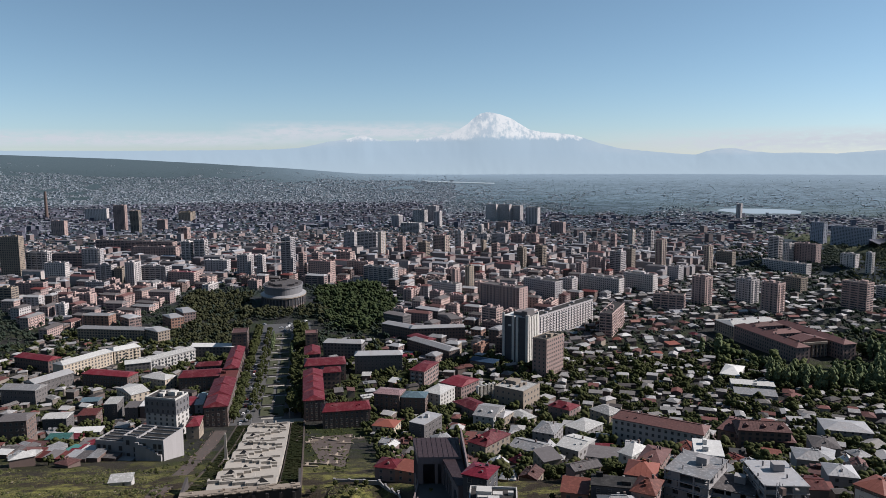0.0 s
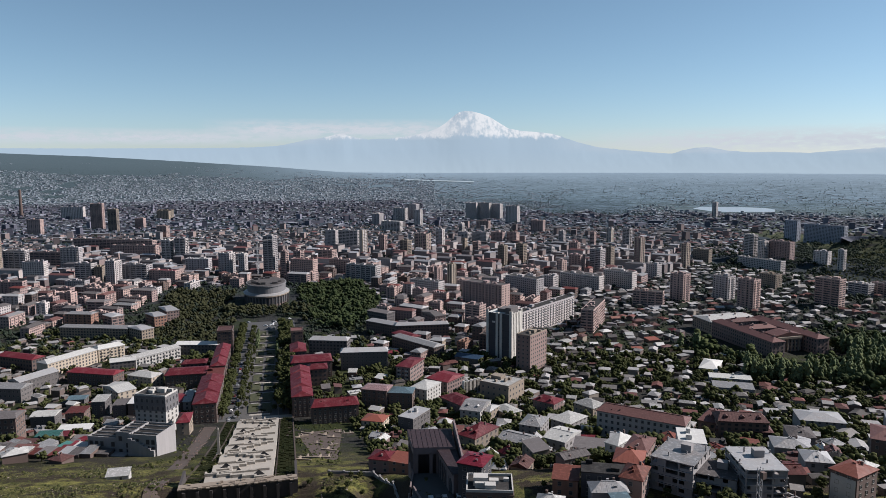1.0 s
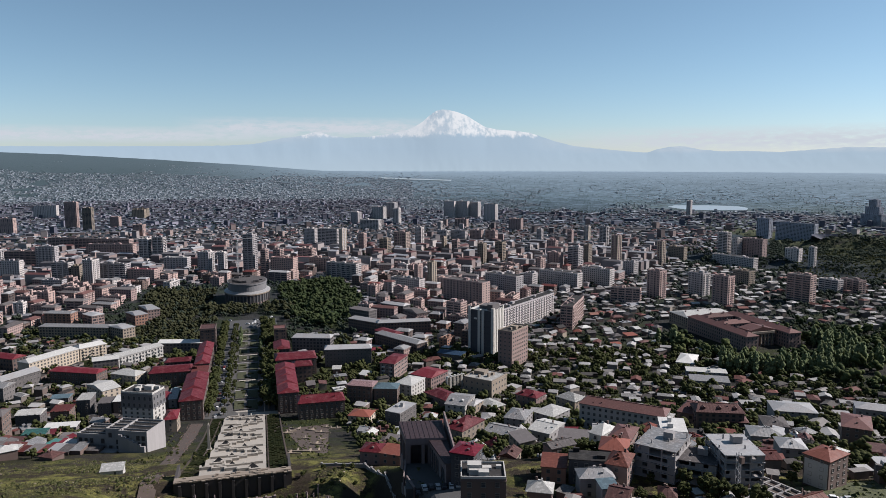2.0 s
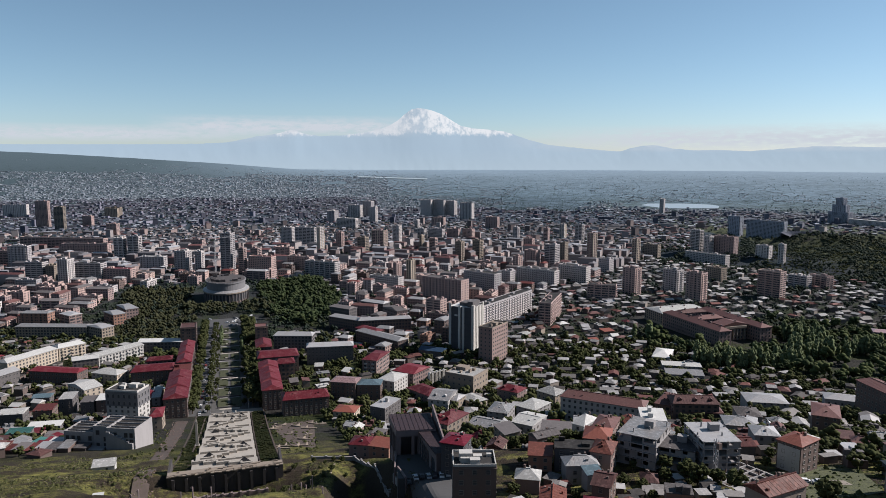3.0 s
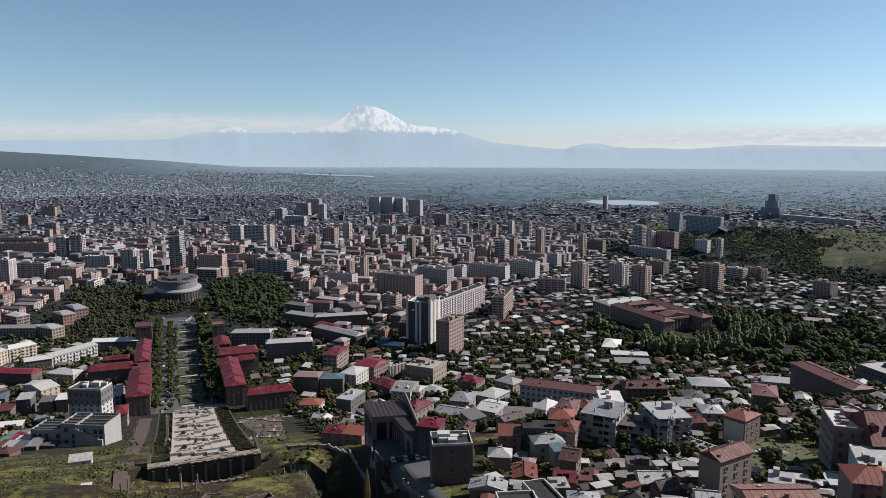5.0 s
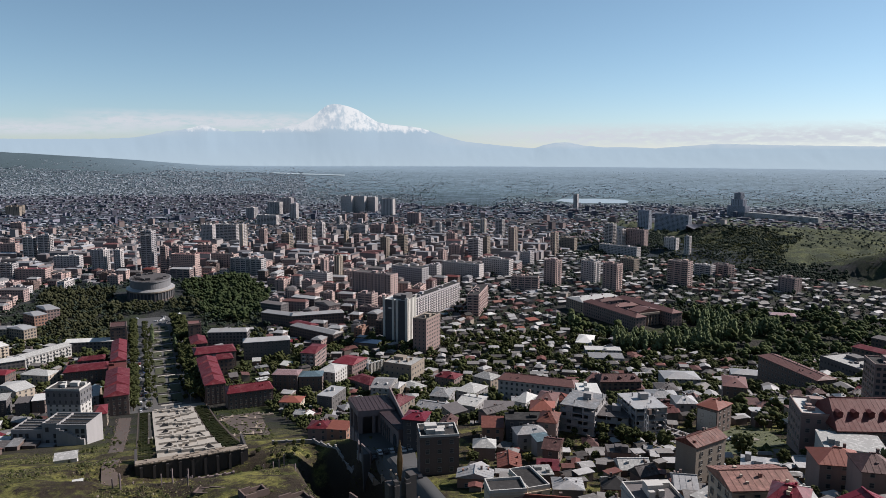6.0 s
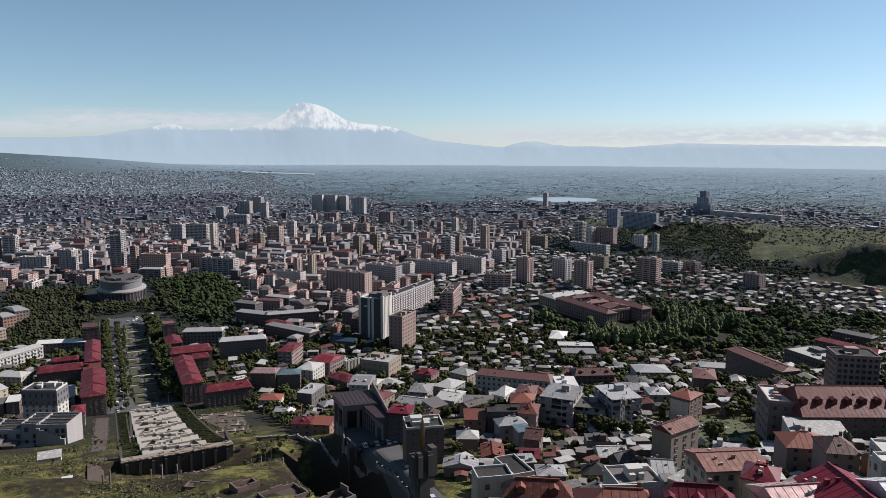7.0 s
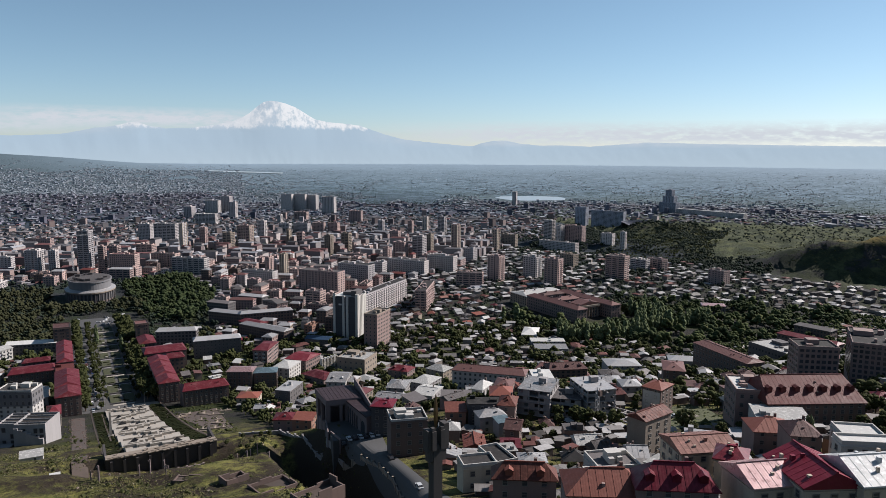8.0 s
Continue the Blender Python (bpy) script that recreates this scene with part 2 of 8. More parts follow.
def ground_material():
    """Hillside grass and earth near, dusty yards in the city, fields of the far plain with haze painted in."""
    m, t, p = nodes("ground_cover")
    geo = t.nodes.new("ShaderNodeNewGeometry")
    sep = t.nodes.new("ShaderNodeSeparateXYZ")
    t.links.new(geo.outputs["Position"], sep.inputs[0])
    y = sep.outputs[1]
    grass = blend(t, (0.050, 0.056, 0.017), (0.185, 0.172, 0.054), ramp(t, grain(t, 0.07, 8, 0.75), 0.4, 0.58))
    earth = blend(t, (0.022, 0.017, 0.013), (0.048, 0.036, 0.027), ramp(t, grain(t, 0.3, 6, 0.7), 0.35, 0.65))
    near = blend(t, grass, earth, ramp(t, grain(t, 0.04, 9, 0.8), 0.44, 0.53))
    near = blend(t, near, (0.016, 0.017, 0.008), blend_amount(t, ramp(t, grain(t, 0.3, 8, 0.8), 0.5, 0.62), 0.7))
    near = blend(t, near, (0.107, 0.095, 0.067), blend_amount(t, ramp(t, grain(t, 0.8, 6, 0.8), 0.6, 0.7), 0.6))
    tilt = t.nodes.new("ShaderNodeSeparateXYZ")
    t.links.new(geo.outputs["Normal"], tilt.inputs[0])
    near = blend(t, near, (0.046, 0.037, 0.028), ramp(t, tilt.outputs[2], 0.86, 0.7))
    yard = blend(t, (0.018, 0.018, 0.017), (0.035, 0.033, 0.029), ramp(t, grain(t, 0.08, 5, 0.7), 0.4, 0.62))
    yard = blend(t, yard, (0.022, 0.028, 0.010), ramp(t, grain(t, 0.022, 5, 0.7), 0.46, 0.56))
    tc = t.nodes.new("ShaderNodeTexCoord")
    mp = t.nodes.new("ShaderNodeMapping")
    mp.inputs["Scale"].default_value = (0.004, 0.002, 0.002)
    mp.inputs["Rotation"].default_value = (0, 0, 0.35)
    t.links.new(tc.outputs["Object"], mp.inputs[0])
    vor = node(t, "ShaderNodeTexVoronoi", Scale=3.0)
    t.links.new(mp.outputs[0], vor.inputs[0])
    one = t.nodes.new("ShaderNodeSeparateColor")
    t.links.new(vor.outputs["Color"], one.inputs[0])
    # field colours are already blued for haze
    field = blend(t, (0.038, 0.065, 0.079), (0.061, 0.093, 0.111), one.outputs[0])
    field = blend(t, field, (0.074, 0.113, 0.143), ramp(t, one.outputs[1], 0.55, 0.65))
    # brighter sunward haze painted in towards the right
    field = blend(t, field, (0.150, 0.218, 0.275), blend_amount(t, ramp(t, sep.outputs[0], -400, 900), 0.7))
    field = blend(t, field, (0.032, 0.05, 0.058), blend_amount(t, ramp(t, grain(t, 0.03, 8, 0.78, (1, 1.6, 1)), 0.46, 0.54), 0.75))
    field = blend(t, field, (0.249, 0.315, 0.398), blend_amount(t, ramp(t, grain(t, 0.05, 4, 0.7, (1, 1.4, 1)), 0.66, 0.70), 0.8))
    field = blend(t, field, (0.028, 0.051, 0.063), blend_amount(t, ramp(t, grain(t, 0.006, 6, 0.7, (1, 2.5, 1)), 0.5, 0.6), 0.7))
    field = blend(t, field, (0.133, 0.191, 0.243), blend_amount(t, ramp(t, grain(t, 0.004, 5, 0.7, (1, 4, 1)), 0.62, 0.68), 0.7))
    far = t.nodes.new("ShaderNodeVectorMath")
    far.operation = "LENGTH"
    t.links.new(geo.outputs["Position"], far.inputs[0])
    # haze mixed into the ground colour, paler with range
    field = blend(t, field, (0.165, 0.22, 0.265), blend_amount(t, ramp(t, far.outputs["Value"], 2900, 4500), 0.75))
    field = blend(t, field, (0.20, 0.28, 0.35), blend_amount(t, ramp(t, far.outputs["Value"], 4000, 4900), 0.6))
    # city yards turn bluer with distance, painted haze again
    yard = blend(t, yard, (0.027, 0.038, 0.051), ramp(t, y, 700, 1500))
    field = blend(t, field, (0.036, 0.055, 0.062), blend_amount(t, ramp(t, sep.outputs[0], -200, -1300), 0.85))
    city = blend(t, near, yard, ramp(t, y, 290, 380))
    green = blend(t, (0.028, 0.036, 0.020), (0.074, 0.080, 0.038), ramp(t, grain(t, 0.022, 9, 0.75), 0.42, 0.6))
    slope = t.nodes.new("ShaderNodeSeparateXYZ")
    t.links.new(geo.outputs["Normal"], slope.inputs[0])
    patch = t.nodes.new("ShaderNodeMath")
    patch.operation = "MULTIPLY"
    t.links.new(ramp(t, slope.outputs[2], 0.97, 0.92), patch.inputs[0])
    t.links.new(ramp(t, grain(t, 0.016, 7, 0.7), 0.5, 0.56), patch.inputs[1])
    green = blend(t, green, (0.034, 0.032, 0.033), patch.outputs[0])
    green = blend(t, green, (0.21, 0.145, 0.045), blend_amount(t, ramp(t, sep.outputs[2], 50, 57), 0.5))
    green = blend(t, green, (0.016, 0.022, 0.013), blend_amount(t, ramp(t, grain(t, 0.045, 6, 0.7, (3, 1, 1)), 0.47, 0.56), 0.65))
    x_side = blend(t, city, green, ramp(t, sep.outputs[0], 790, 830))
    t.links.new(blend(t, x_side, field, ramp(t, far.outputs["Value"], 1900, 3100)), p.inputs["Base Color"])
    p.inputs["Roughness"].default_value = 0.95
    p.inputs["Specular IOR Level"].default_value = 0.1
    bump(t, p, grain(t, 0.5, 8, 0.8), 1.0, 1.2)
    return m


GROUND = ground_material()

# height of the ground: a hillside that falls to a flat city, rising far off into plain and ridge
SLOPE = [(-400, 168), (-150, 158), (0, 130), (76, 110), (140, 89), (200, 77), (260, 63), (325, 44), (400, 25), (480, 8), (560, 4), (700, 1), (900, 0), (9000, 0)]
SLOPE_Y, SLOPE_Z = [a for a, b in SLOPE], [b for a, b in SLOPE]
RIM = [(-180, 0.5), (-60, 0.7), (-31, 0.5), (-24, 0.25), (-18, -0.05), (-11, -0.45), (-6, -0.82), (0, -0.9), (50, -0.95), (90, -0.9), (180, 0.5)]
RIM_A, RIM_E = [a for a, b in RIM], [b for a, b in RIM]


def hump(x, y, cx, cy, rx, ry, top, turn=0.0, sharp=1.0):
    c, s = np.cos(np.radians(turn)), np.sin(np.radians(turn))
    u, v = (c * (x - cx) + s * (y - cy)) / rx, (c * (y - cy) - s * (x - cx)) / ry
    return top * np.exp(-(u * u + v * v) ** sharp)


def height(x, y):
    x, y = np.asarray(x, float), np.asarray(y, float)
    r, a = np.hypot(x, y), np.degrees(np.arctan2(x, y))
    z = np.interp(y, SLOPE_Y, SLOPE_Z)
    rim = 190 + 4850 * np.tan(np.radians(np.interp(a, RIM_A, RIM_E)))
    z = z + np.where(y > -150, np.clip((r - 2400) / 2450, 0, 1) ** 1.5 * rim, 0)
    z = z + hump(x, y, 945, 735, 250, 66, 62, -64, 1.4) + hump(x, y, 1350, 1000, 450, 330, 10, -35, 1.5)
    z = z - hump(x, y, 700, 1130, 380, 70, 16, -46, 1.3) + hump(x, y, 960, 1400, 110, 45, 20, -25, 1.6)
    z = z + hump(x, y, 65, 247, 85, 30, 6.5, 0, 1.6) - hump(x, y, -16, 204, 14, 64, 26, 9, 2.6) + hump(x, y, -120, 235, 60, 26, 4, 0, 1.2) - hump(x, y, -80, 244, 46, 24, 11.5, 10, 2.6)
    court = np.exp(-(((x - 0) / 12) ** 2 + ((y - 238) / 14) ** 2) ** 4)
    z = z * (1 - court) + 72.6 * court
    bed = np.exp(-(((x - 1085) / 205) ** 2 + ((y - 2500) / 165) ** 2) ** 4)
    return z * (1 - bed) + 5.0 * bed

# ---- building blocks ----
class Shape:
    """Collects corners and faces of one part, in its thing's own axes."""

    def __init__(self):
        self.v, self.f, self.m = [], [], []

    def face(self, *corners, mat=0):
        n = len(self.v)
        self.v += corners
        self.f.append(tuple(range(n, n + len(corners))))
        self.m.append(mat)
        return self

    def box(self, x, y, z, w, d, h, mat=0, turn=0.0, top=1.0):
        """A box on its base centre; top shrinks the upper face."""
        n = len(self.v)
        c, s = math.cos(turn), math.sin(turn)
        for zz, k in ((z, 1.0), (z + h, top)):
            for a, b in ((-1, -1), (1, -1), (1, 1), (-1, 1)):
                u, q = a * w / 2 * k, b * d / 2 * k
                self.v.append((x + c * u - s * q, y + s * u + c * q, zz))
        for f in ((3, 2, 1, 0), (4, 5, 6, 7), (0, 1, 5, 4), (1, 2, 6, 5), (2, 3, 7, 6), (3, 0, 4, 7)):
            self.f.append(tuple(n + i for i in f))
            self.m.append(mat)
        return self

    def tube(self, x, y, z, r, h, sides=10, r2=None, mat=0):
        n, r2 = len(self.v), r if r2 is None else r2
        for i in range(sides):
            a = 2 * math.pi * i / sides
            self.v += [(x + r * math.cos(a), y + r * math.sin(a), z), (x + r2 * math.cos(a), y + r2 * math.sin(a), z + h)]
        for i in range(sides):
            j = (i + 1) % sides
            self.f.append((n + 2 * i, n + 2 * j, n + 2 * j + 1, n + 2 * i + 1))
            self.m.append(mat)
        self.f.append(tuple(n + 2 * i + 1 for i in range(sides)))
        self.m.append(mat)
        return self

    def beam(self, a, b, r, mat=0):
        """A square bar between two points."""
        a, b = Vector(a), Vector(b)
        q = (b - a).to_track_quat("Z", "Y")
        n = len(self.v)
        for p in (a, b):
            self.v += [tuple(p + q @ Vector((i * r, j * r, 0))) for i, j in ((-1, -1), (1, -1), (1, 1), (-1, 1))]
        for f in ((3, 2, 1, 0), (4, 5, 6, 7), (0, 1, 5, 4), (1, 2, 6, 5), (2, 3, 7, 6), (3, 0, 4, 7)):
            self.f.append(tuple(n + i for i in f))
            self.m.append(mat)
        return self

    def pitched(self, x, y, z, w, d, rise, hip=0.0, over=0.5, thick=0.25, along="x", mat=0, soffit=None):
        """A gable (hip=0) or hip roof with eaves and thickness; the ridge runs along x or y."""
        soffit = mat if soffit is None else soffit
        flip = along == "y"
        if flip:
            w, d = d, w
        W, D = w / 2 + over, d / 2 + over
        R = max(0.0, W - hip)
        put = (lambda a, b, c: (x - b, y + a, z + c)) if flip else (lambda a, b, c: (x + a, y + b, z + c))
        e0, e1 = [put(a, b, 0) for a, b in ((-W, -D), (W, -D), (W, D), (-W, D))], [put(a, b, thick) for a, b in ((-W, -D), (W, -D), (W, D), (-W, D))]
        r0, r1 = put(-R, 0, thick + rise), put(R, 0, thick + rise)
        self.face(e0[3], e0[2], e0[1], e0[0], mat=soffit)
        for i in range(4):
            j = (i + 1) % 4
            self.face(e0[i], e0[j], e1[j], e1[i], mat=mat)
        if R > 0.05:
            self.face(e1[0], e1[1], r1, r0, mat=mat).face(e1[2], e1[3], r0, r1, mat=mat)
        else:
            self.face(e1[0], e1[1], r0, mat=mat).face(e1[2], e1[3], r0, mat=mat)
        self.face(e1[1], e1[2], r1, mat=mat).face(e1[3], e1[0], r0, mat=mat)
        return self


def part(name, shape, material, parent=None, label="", smooth=False):
    """Links a shape as one mesh object, under a thing or a part."""
    me = bpy.data.meshes.new(name)
    me.from_pydata(shape.v, [], shape.f)
    mats = material if isinstance(material, (list, tuple)) else [material]
    for one in mats:
        me.materials.append(one)
    if len(mats) > 1:
        me.polygons.foreach_set("material_index", shape.m)
    if smooth:
        me.polygons.foreach_set("use_smooth", [True] * len(me.polygons))
    me.update()
    ob = new(name, me)
    if parent:
        ob.parent = parent
    return tagged(ob, label)


def share(name, mesh, parent, m):
    """Another object on a mesh that is there already."""
    ob = new(name, mesh)
    ob.parent = parent
    ob.matrix_local = m
    return ob


def thing(name, x, y, z, turn, label, category, group="", kind=""):
    ob = new(name)
    ob.empty_display_size = 0.5
    ob.matrix_basis = pose(x, y, z, 0, 0, turn)
    return tagged(ob, label, category, group, kind)


def mesh_only(name, shape, mats):
    me = bpy.data.meshes.new(name)
    me.from_pydata(shape.v, [], shape.f)
    for one in mats:
        me.materials.append(one)
    me.polygons.foreach_set("material_index", shape.m)
    me.update()
    return me


# one window: a surround that stands proud, a sill and a set-back pane, 1 m wide and 1 m high
_w = Shape().box(-0.46, -0.05, 0, 0.08, 0.14, 1).box(0.46, -0.05, 0, 0.08, 0.14, 1).box(0, -0.05, 0.92, 0.84, 0.14, 0.08).box(0, -0.09, -0.05, 1.1, 0.24, 0.08)
_w.box(0, -0.02, 0.5, 0.84, 0.08, 0.05).face((-0.42, -0.02, 0.03), (0.42, -0.02, 0.03), (0.42, -0.02, 0.92), (-0.42, -0.02, 0.92), mat=1)
WINDOW = mesh_only("window", _w, [FRAME, GLASS])

TAKEN = {}
CELL = 4.0


def take(x, y, w, d, turn, pad=1.0):
    """Marks the ground under a thing as built on."""
    c, s = math.cos(radians(turn)), math.sin(radians(turn))
    nx, ny = int((w + 2 * pad) / CELL * 1.5) + 2, int((d + 2 * pad) / CELL * 1.5) + 2
    for i in range(nx + 1):
        for j in range(ny + 1):
            u, v = (i / nx - 0.5) * (w + 2 * pad), (j / ny - 0.5) * (d + 2 * pad)
            TAKEN[(round((x + c * u - s * v) / CELL), round((y + s * u + c * v) / CELL))] = True


def is_free(x, y, w, d, turn):
    c, s = math.cos(radians(turn)), math.sin(radians(turn))
    nx, ny = int(w / CELL) + 1, int(d / CELL) + 1
    for i in range(nx + 1):
        for j in range(ny + 1):
            u, v = (i / nx - 0.5) * w, (j / ny - 0.5) * d
            if (round((x + c * u - s * v) / CELL), round((y + s * u + c * v) / CELL)) in TAKEN:
                return False
    return True


def sides_of(w, d):
    """The four walls: centre, outward turn in degrees and length."""
    return ((0, -d / 2, 0, w), (w / 2, 0, 90, d), (0, d / 2, 180, w), (-w / 2, 0, -90, d))


def windows_single(parent, w, d, z0, storeys, rise, width=1.3, tall=1.5, step=3.2, walls=(0, 1, 2, 3)):
    for k in walls:
        cx, cy, turn, length = sides_of(w, d)[k]
        n = max(1, int((length - 1.2) / step))
        for s in range(storeys):
            for i in range(n):
                u = (i - (n - 1) / 2) * (length - 1.0) / n
                m = pose(cx, cy, 0, 0, 0, turn) @ pose(u, -0.03, z0 + s * rise + 0.95) @ Matrix.Diagonal((width, 1, tall, 1))
                share("window", WINDOW, parent, m)


def windows_joined(w, d, z0, storeys, rise, width=1.7, tall=1.65, step=3.0, walls=(0, 1, 2, 3), style=0):
    """All panes of a far block, each with its surround, as one shape. style: 0 single windows, 1 loggia bands, 2 tall glazed strips."""
    b = Shape()
    for k in walls:
        cx, cy, turn, length = sides_of(w, d)[k]
        c, s = math.cos(radians(turn)), math.sin(radians(turn))
        put = lambda u0, u1, lo, hi, out, mi: b.face(*[(cx + c * a + s * out, cy + s * a - c * out, zz) for a, zz in ((u0, lo), (u1, lo), (u1, hi), (u0, hi))], mat=mi)
        if style == 1 and length > 9:
            bays = max(1, round(length / 9.0))
            for q in range(storeys):
                z = z0 + q * rise + 0.75
                for i in range(bays):
                    u0 = -length / 2 + (i + 0.1) * length / bays
                    u1 = u0 + 0.8 * length / bays
                    cut = u0 + (u1 - u0) * random.choice((0.3, 0.5, 0.7, 0.7))
                    put(u0, cut, z + 0.35, z + rise - 0.95, 0.05, 1)
                    put(cut + 0.5, u1, z + random.choice((0.35, 0.35, 0.8)), z + rise - 0.95, 0.05, 1)
                    put(u0, u1, z - 0.55, z + 0.2, 0.14, 0)
            continue
        if style == 2 and length > 6:
            n = max(2, round(length / 5.2))
            for i in range(n):
                u = (i - (n - 1) / 2) * length / n
                if (i + k) % 2 == 0:
                    put(u - 0.95, u + 0.95, z0 + 0.9, z0 + storeys * rise - 0.6, 0.05, 1)
                    for q in range(1, storeys):
                        put(u - 0.95, u + 0.95, z0 + q * rise - 0.15, z0 + q * rise + 0.75, 0.12, 0)
                else:
                    for q in range(storeys):
                        put(u - 1.5, u - 0.3, z0 + q * rise + 0.9, z0 + q * rise + 2.3, 0.05, 1)
                        put(u + 0.4, u + 1.5, z0 + q * rise + 0.9, z0 + q * rise + 2.3, 0.05, 1)
            continue
        n = max(1, int((length - 1.0) / step))
        for q in range(storeys):
            z = z0 + q * rise + 0.9
            for i in range(n):
                u = (i - (n - 1) / 2) * (length - 0.8) / n
                wide = width * random.choice((0.8, 1.0, 1.0, 1.2))
                for hw, lo, hi, out, mi in ((wide / 2 + 0.14, z - 0.12, z + tall + 0.12, 0.05, 0), (wide / 2, z, z + tall, 0.1, 1)):
                    b.face(*[(cx + c * a + s * out, cy + s * a - c * out, zz) for a, zz in ((u - hw, lo), (u + hw, lo), (u + hw, hi), (u - hw, hi))], mat=mi)
    return b


def balconies_joined(w, d, z0, storeys, rise, walls, step, wide=2.6, deep=1.1):
    b = Shape()
    for k in walls:
        cx, cy, turn, length = sides_of(w, d)[k]
        t = radians(turn)
        c, s = math.cos(t), math.sin(t)
        n = max(1, int(length / step))
        for q in range(storeys):
            for i in range(n):
                u, out = (i - (n - 1) / 2) * length / n, deep / 2
                b.box(cx + c * u + s * out, cy + s * u - c * out, z0 + q * rise - 0.1, wide, deep, 1.05, turn=t)
    return b


def roof_clutter(b, w, d, z, n, mat=0):
    for _ in range(n):
        b.box(random.uniform(-0.4, 0.4) * w, random.uniform(-0.35, 0.35) * d, z, random.uniform(1, 3.5), random.uniform(1, 3), random.uniform(0.8, 2.4), mat)


def roof_seams(b, w, d, h, rise, hip, along, gap=1.7, vents=6):
    """Standing seams up both slopes, ridge cap, vents and hatches of a sheet roof."""
    flip = along == "y"
    if flip:
        w, d = d, w
    put = (lambda a, q, z: (-q, a, z)) if flip else (lambda a, q, z: (a, q, z))
    W, D, R = w / 2 + 0.6, d / 2 + 0.6, max(0.0, w / 2 + 0.6 - hip)
    n = max(2, int(2 * W / gap))
    for i in range(1, n):
        u = -W + 2 * W * i / n
        k = min(1.0, (W - abs(u)) / max(0.1, W - R)) if hip else 1.0
        for s in (-1, 1):
            b.beam(put(u, s * D, h + 0.33), put(u, s * D * (1 - k), h + 0.33 + rise * k), 0.022)
    b.beam(put(-R, 0, h + rise + 0.35), put(R, 0, h + rise + 0.35), 0.16)
    for i in range(vents):
        u, q = random.uniform(-0.8, 0.8) * R, random.choice((-1, 1)) * random.uniform(0.25, 0.7) * D
        x, y, z = put(u, q, h + rise * (1 - abs(q) / D))
        b.box(x, y, z, random.uniform(0.4, 0.9), random.uniform(0.4, 0.9), random.uniform(0.6, 1.3), random.choice((0, 1)))


def block(x, y, w, d, h, z, turn, wall="grey", roof="tar", label="", name="apartment_building", storeys=0, single=False, balcony=(), rim=0.8, shed=1, group="apartment blocks", step=3.2, trim=None, windows=(0, 1, 2, 3), pitch=None, rise=2.2, hip=3.0, along="x", dormers=0, mark=True, segments=1, fins=0):
    """A flat- or pitched-roofed building with its storeys, windows and balconies."""
    if group == "towers" and math.hypot(x, y) > 700 and w > 12:
        off = radians(turn) + math.atan2(x + 25, y + 30)
        d *= 0.62
        w = max(0.5 * w, (w - d * abs(math.sin(off))) / max(0.4, math.cos(off)))
    t = thing(name, x, y, z, turn, label or f"{wall} walled apartment block with a flat roof in the town", "building", group)
    if mark:
        take(x, y, w, d, turn)
    storeys = storeys or max(1, round((h - 0.6) / 3.0))
    lift = (h - 0.4) / storeys
    body = part("wall", Shape().box(0, 0, -9, w, d, 9 + h).box(0, 0, h - 0.9, w + 0.5, d + 0.5, 0.35), WALL[wall], t)
    r, seams = Shape(), Shape()
    if pitch is None:
        r.box(0, 0, h, w - 0.7, d - 0.7, 0.15, 0)
        for k in range(4):
            cx, cy, tn, length = sides_of(w, d)[k]
            tt = radians(tn)
            r.box(cx - math.sin(tt) * 0.175, cy + math.cos(tt) * 0.175, h, length if k % 2 == 0 else length - 0.7, 0.35, rim, 1, tt)
        if shed:
            r.box(random.uniform(-0.25, 0.25) * w, random.uniform(-0.1, 0.2) * d, h + 0.15, min(w, d) * 0.38, min(w, d) * 0.3, 2.6, 1)
            roof_clutter(r, w, d, h + 0.15, 2 + shed * 2, 1)
    else:
        for k in range(segments):
            long = d / segments if along == "y" else w / segments
            off, q = (k - (segments - 1) / 2) * long, Shape()
            sw, sd = (w, long - 0.4) if along == "y" else (long - 0.4, d)
            if segments == 1:
                sw, sd = w, d
            q.pitched(0, 0, h, sw, sd, rise, hip if pitch == "hip" else 0.0, 0.6, 0.3, along, 0, 0)
            n = len(r.v)
            r.v += [(a + (off if along == "x" else 0), b + (off if along == "y" else 0), c + 0.35 * (k % 2)) for a, b, c in q.v]
            r.f += [tuple(i + n for i in f) for f in q.f]
            r.m += q.m
            if math.hypot(x, y) < 480:
                q = Shape()
                roof_seams(q, sw, sd, h, rise, hip if pitch == "hip" else 0.0, along, vents=6 if segments == 1 else 4)
                n = len(seams.v)
                seams.v += [(a + (off if along == "x" else 0), b + (off if along == "y" else 0), c + 0.35 * (k % 2)) for a, b, c in q.v]
                seams.f += [tuple(i + n for i in f) for f in q.f]
                seams.m += q.m
    top = part("roof", r, [ROOF[roof], WALL[trim or wall]], t)
    if seams.v:
        tagged(part("roof_seam", seams, [ROOF[roof], WALL[trim or wall]], top), kind="stuff")
    for i in range(dormers):
        u = (i - (dormers - 1) / 2) * w / max(1, dormers)
        part("dormer", Shape().box(u, -d * 0.27, h + 0.3, 1.9, 2.4, rise * 0.62).pitched(u, -d * 0.27, h + 0.3 + rise * 0.62, 1.9, 2.4, 0.7, 0, 0.2, 0.1, "y"), ROOF[roof], top)
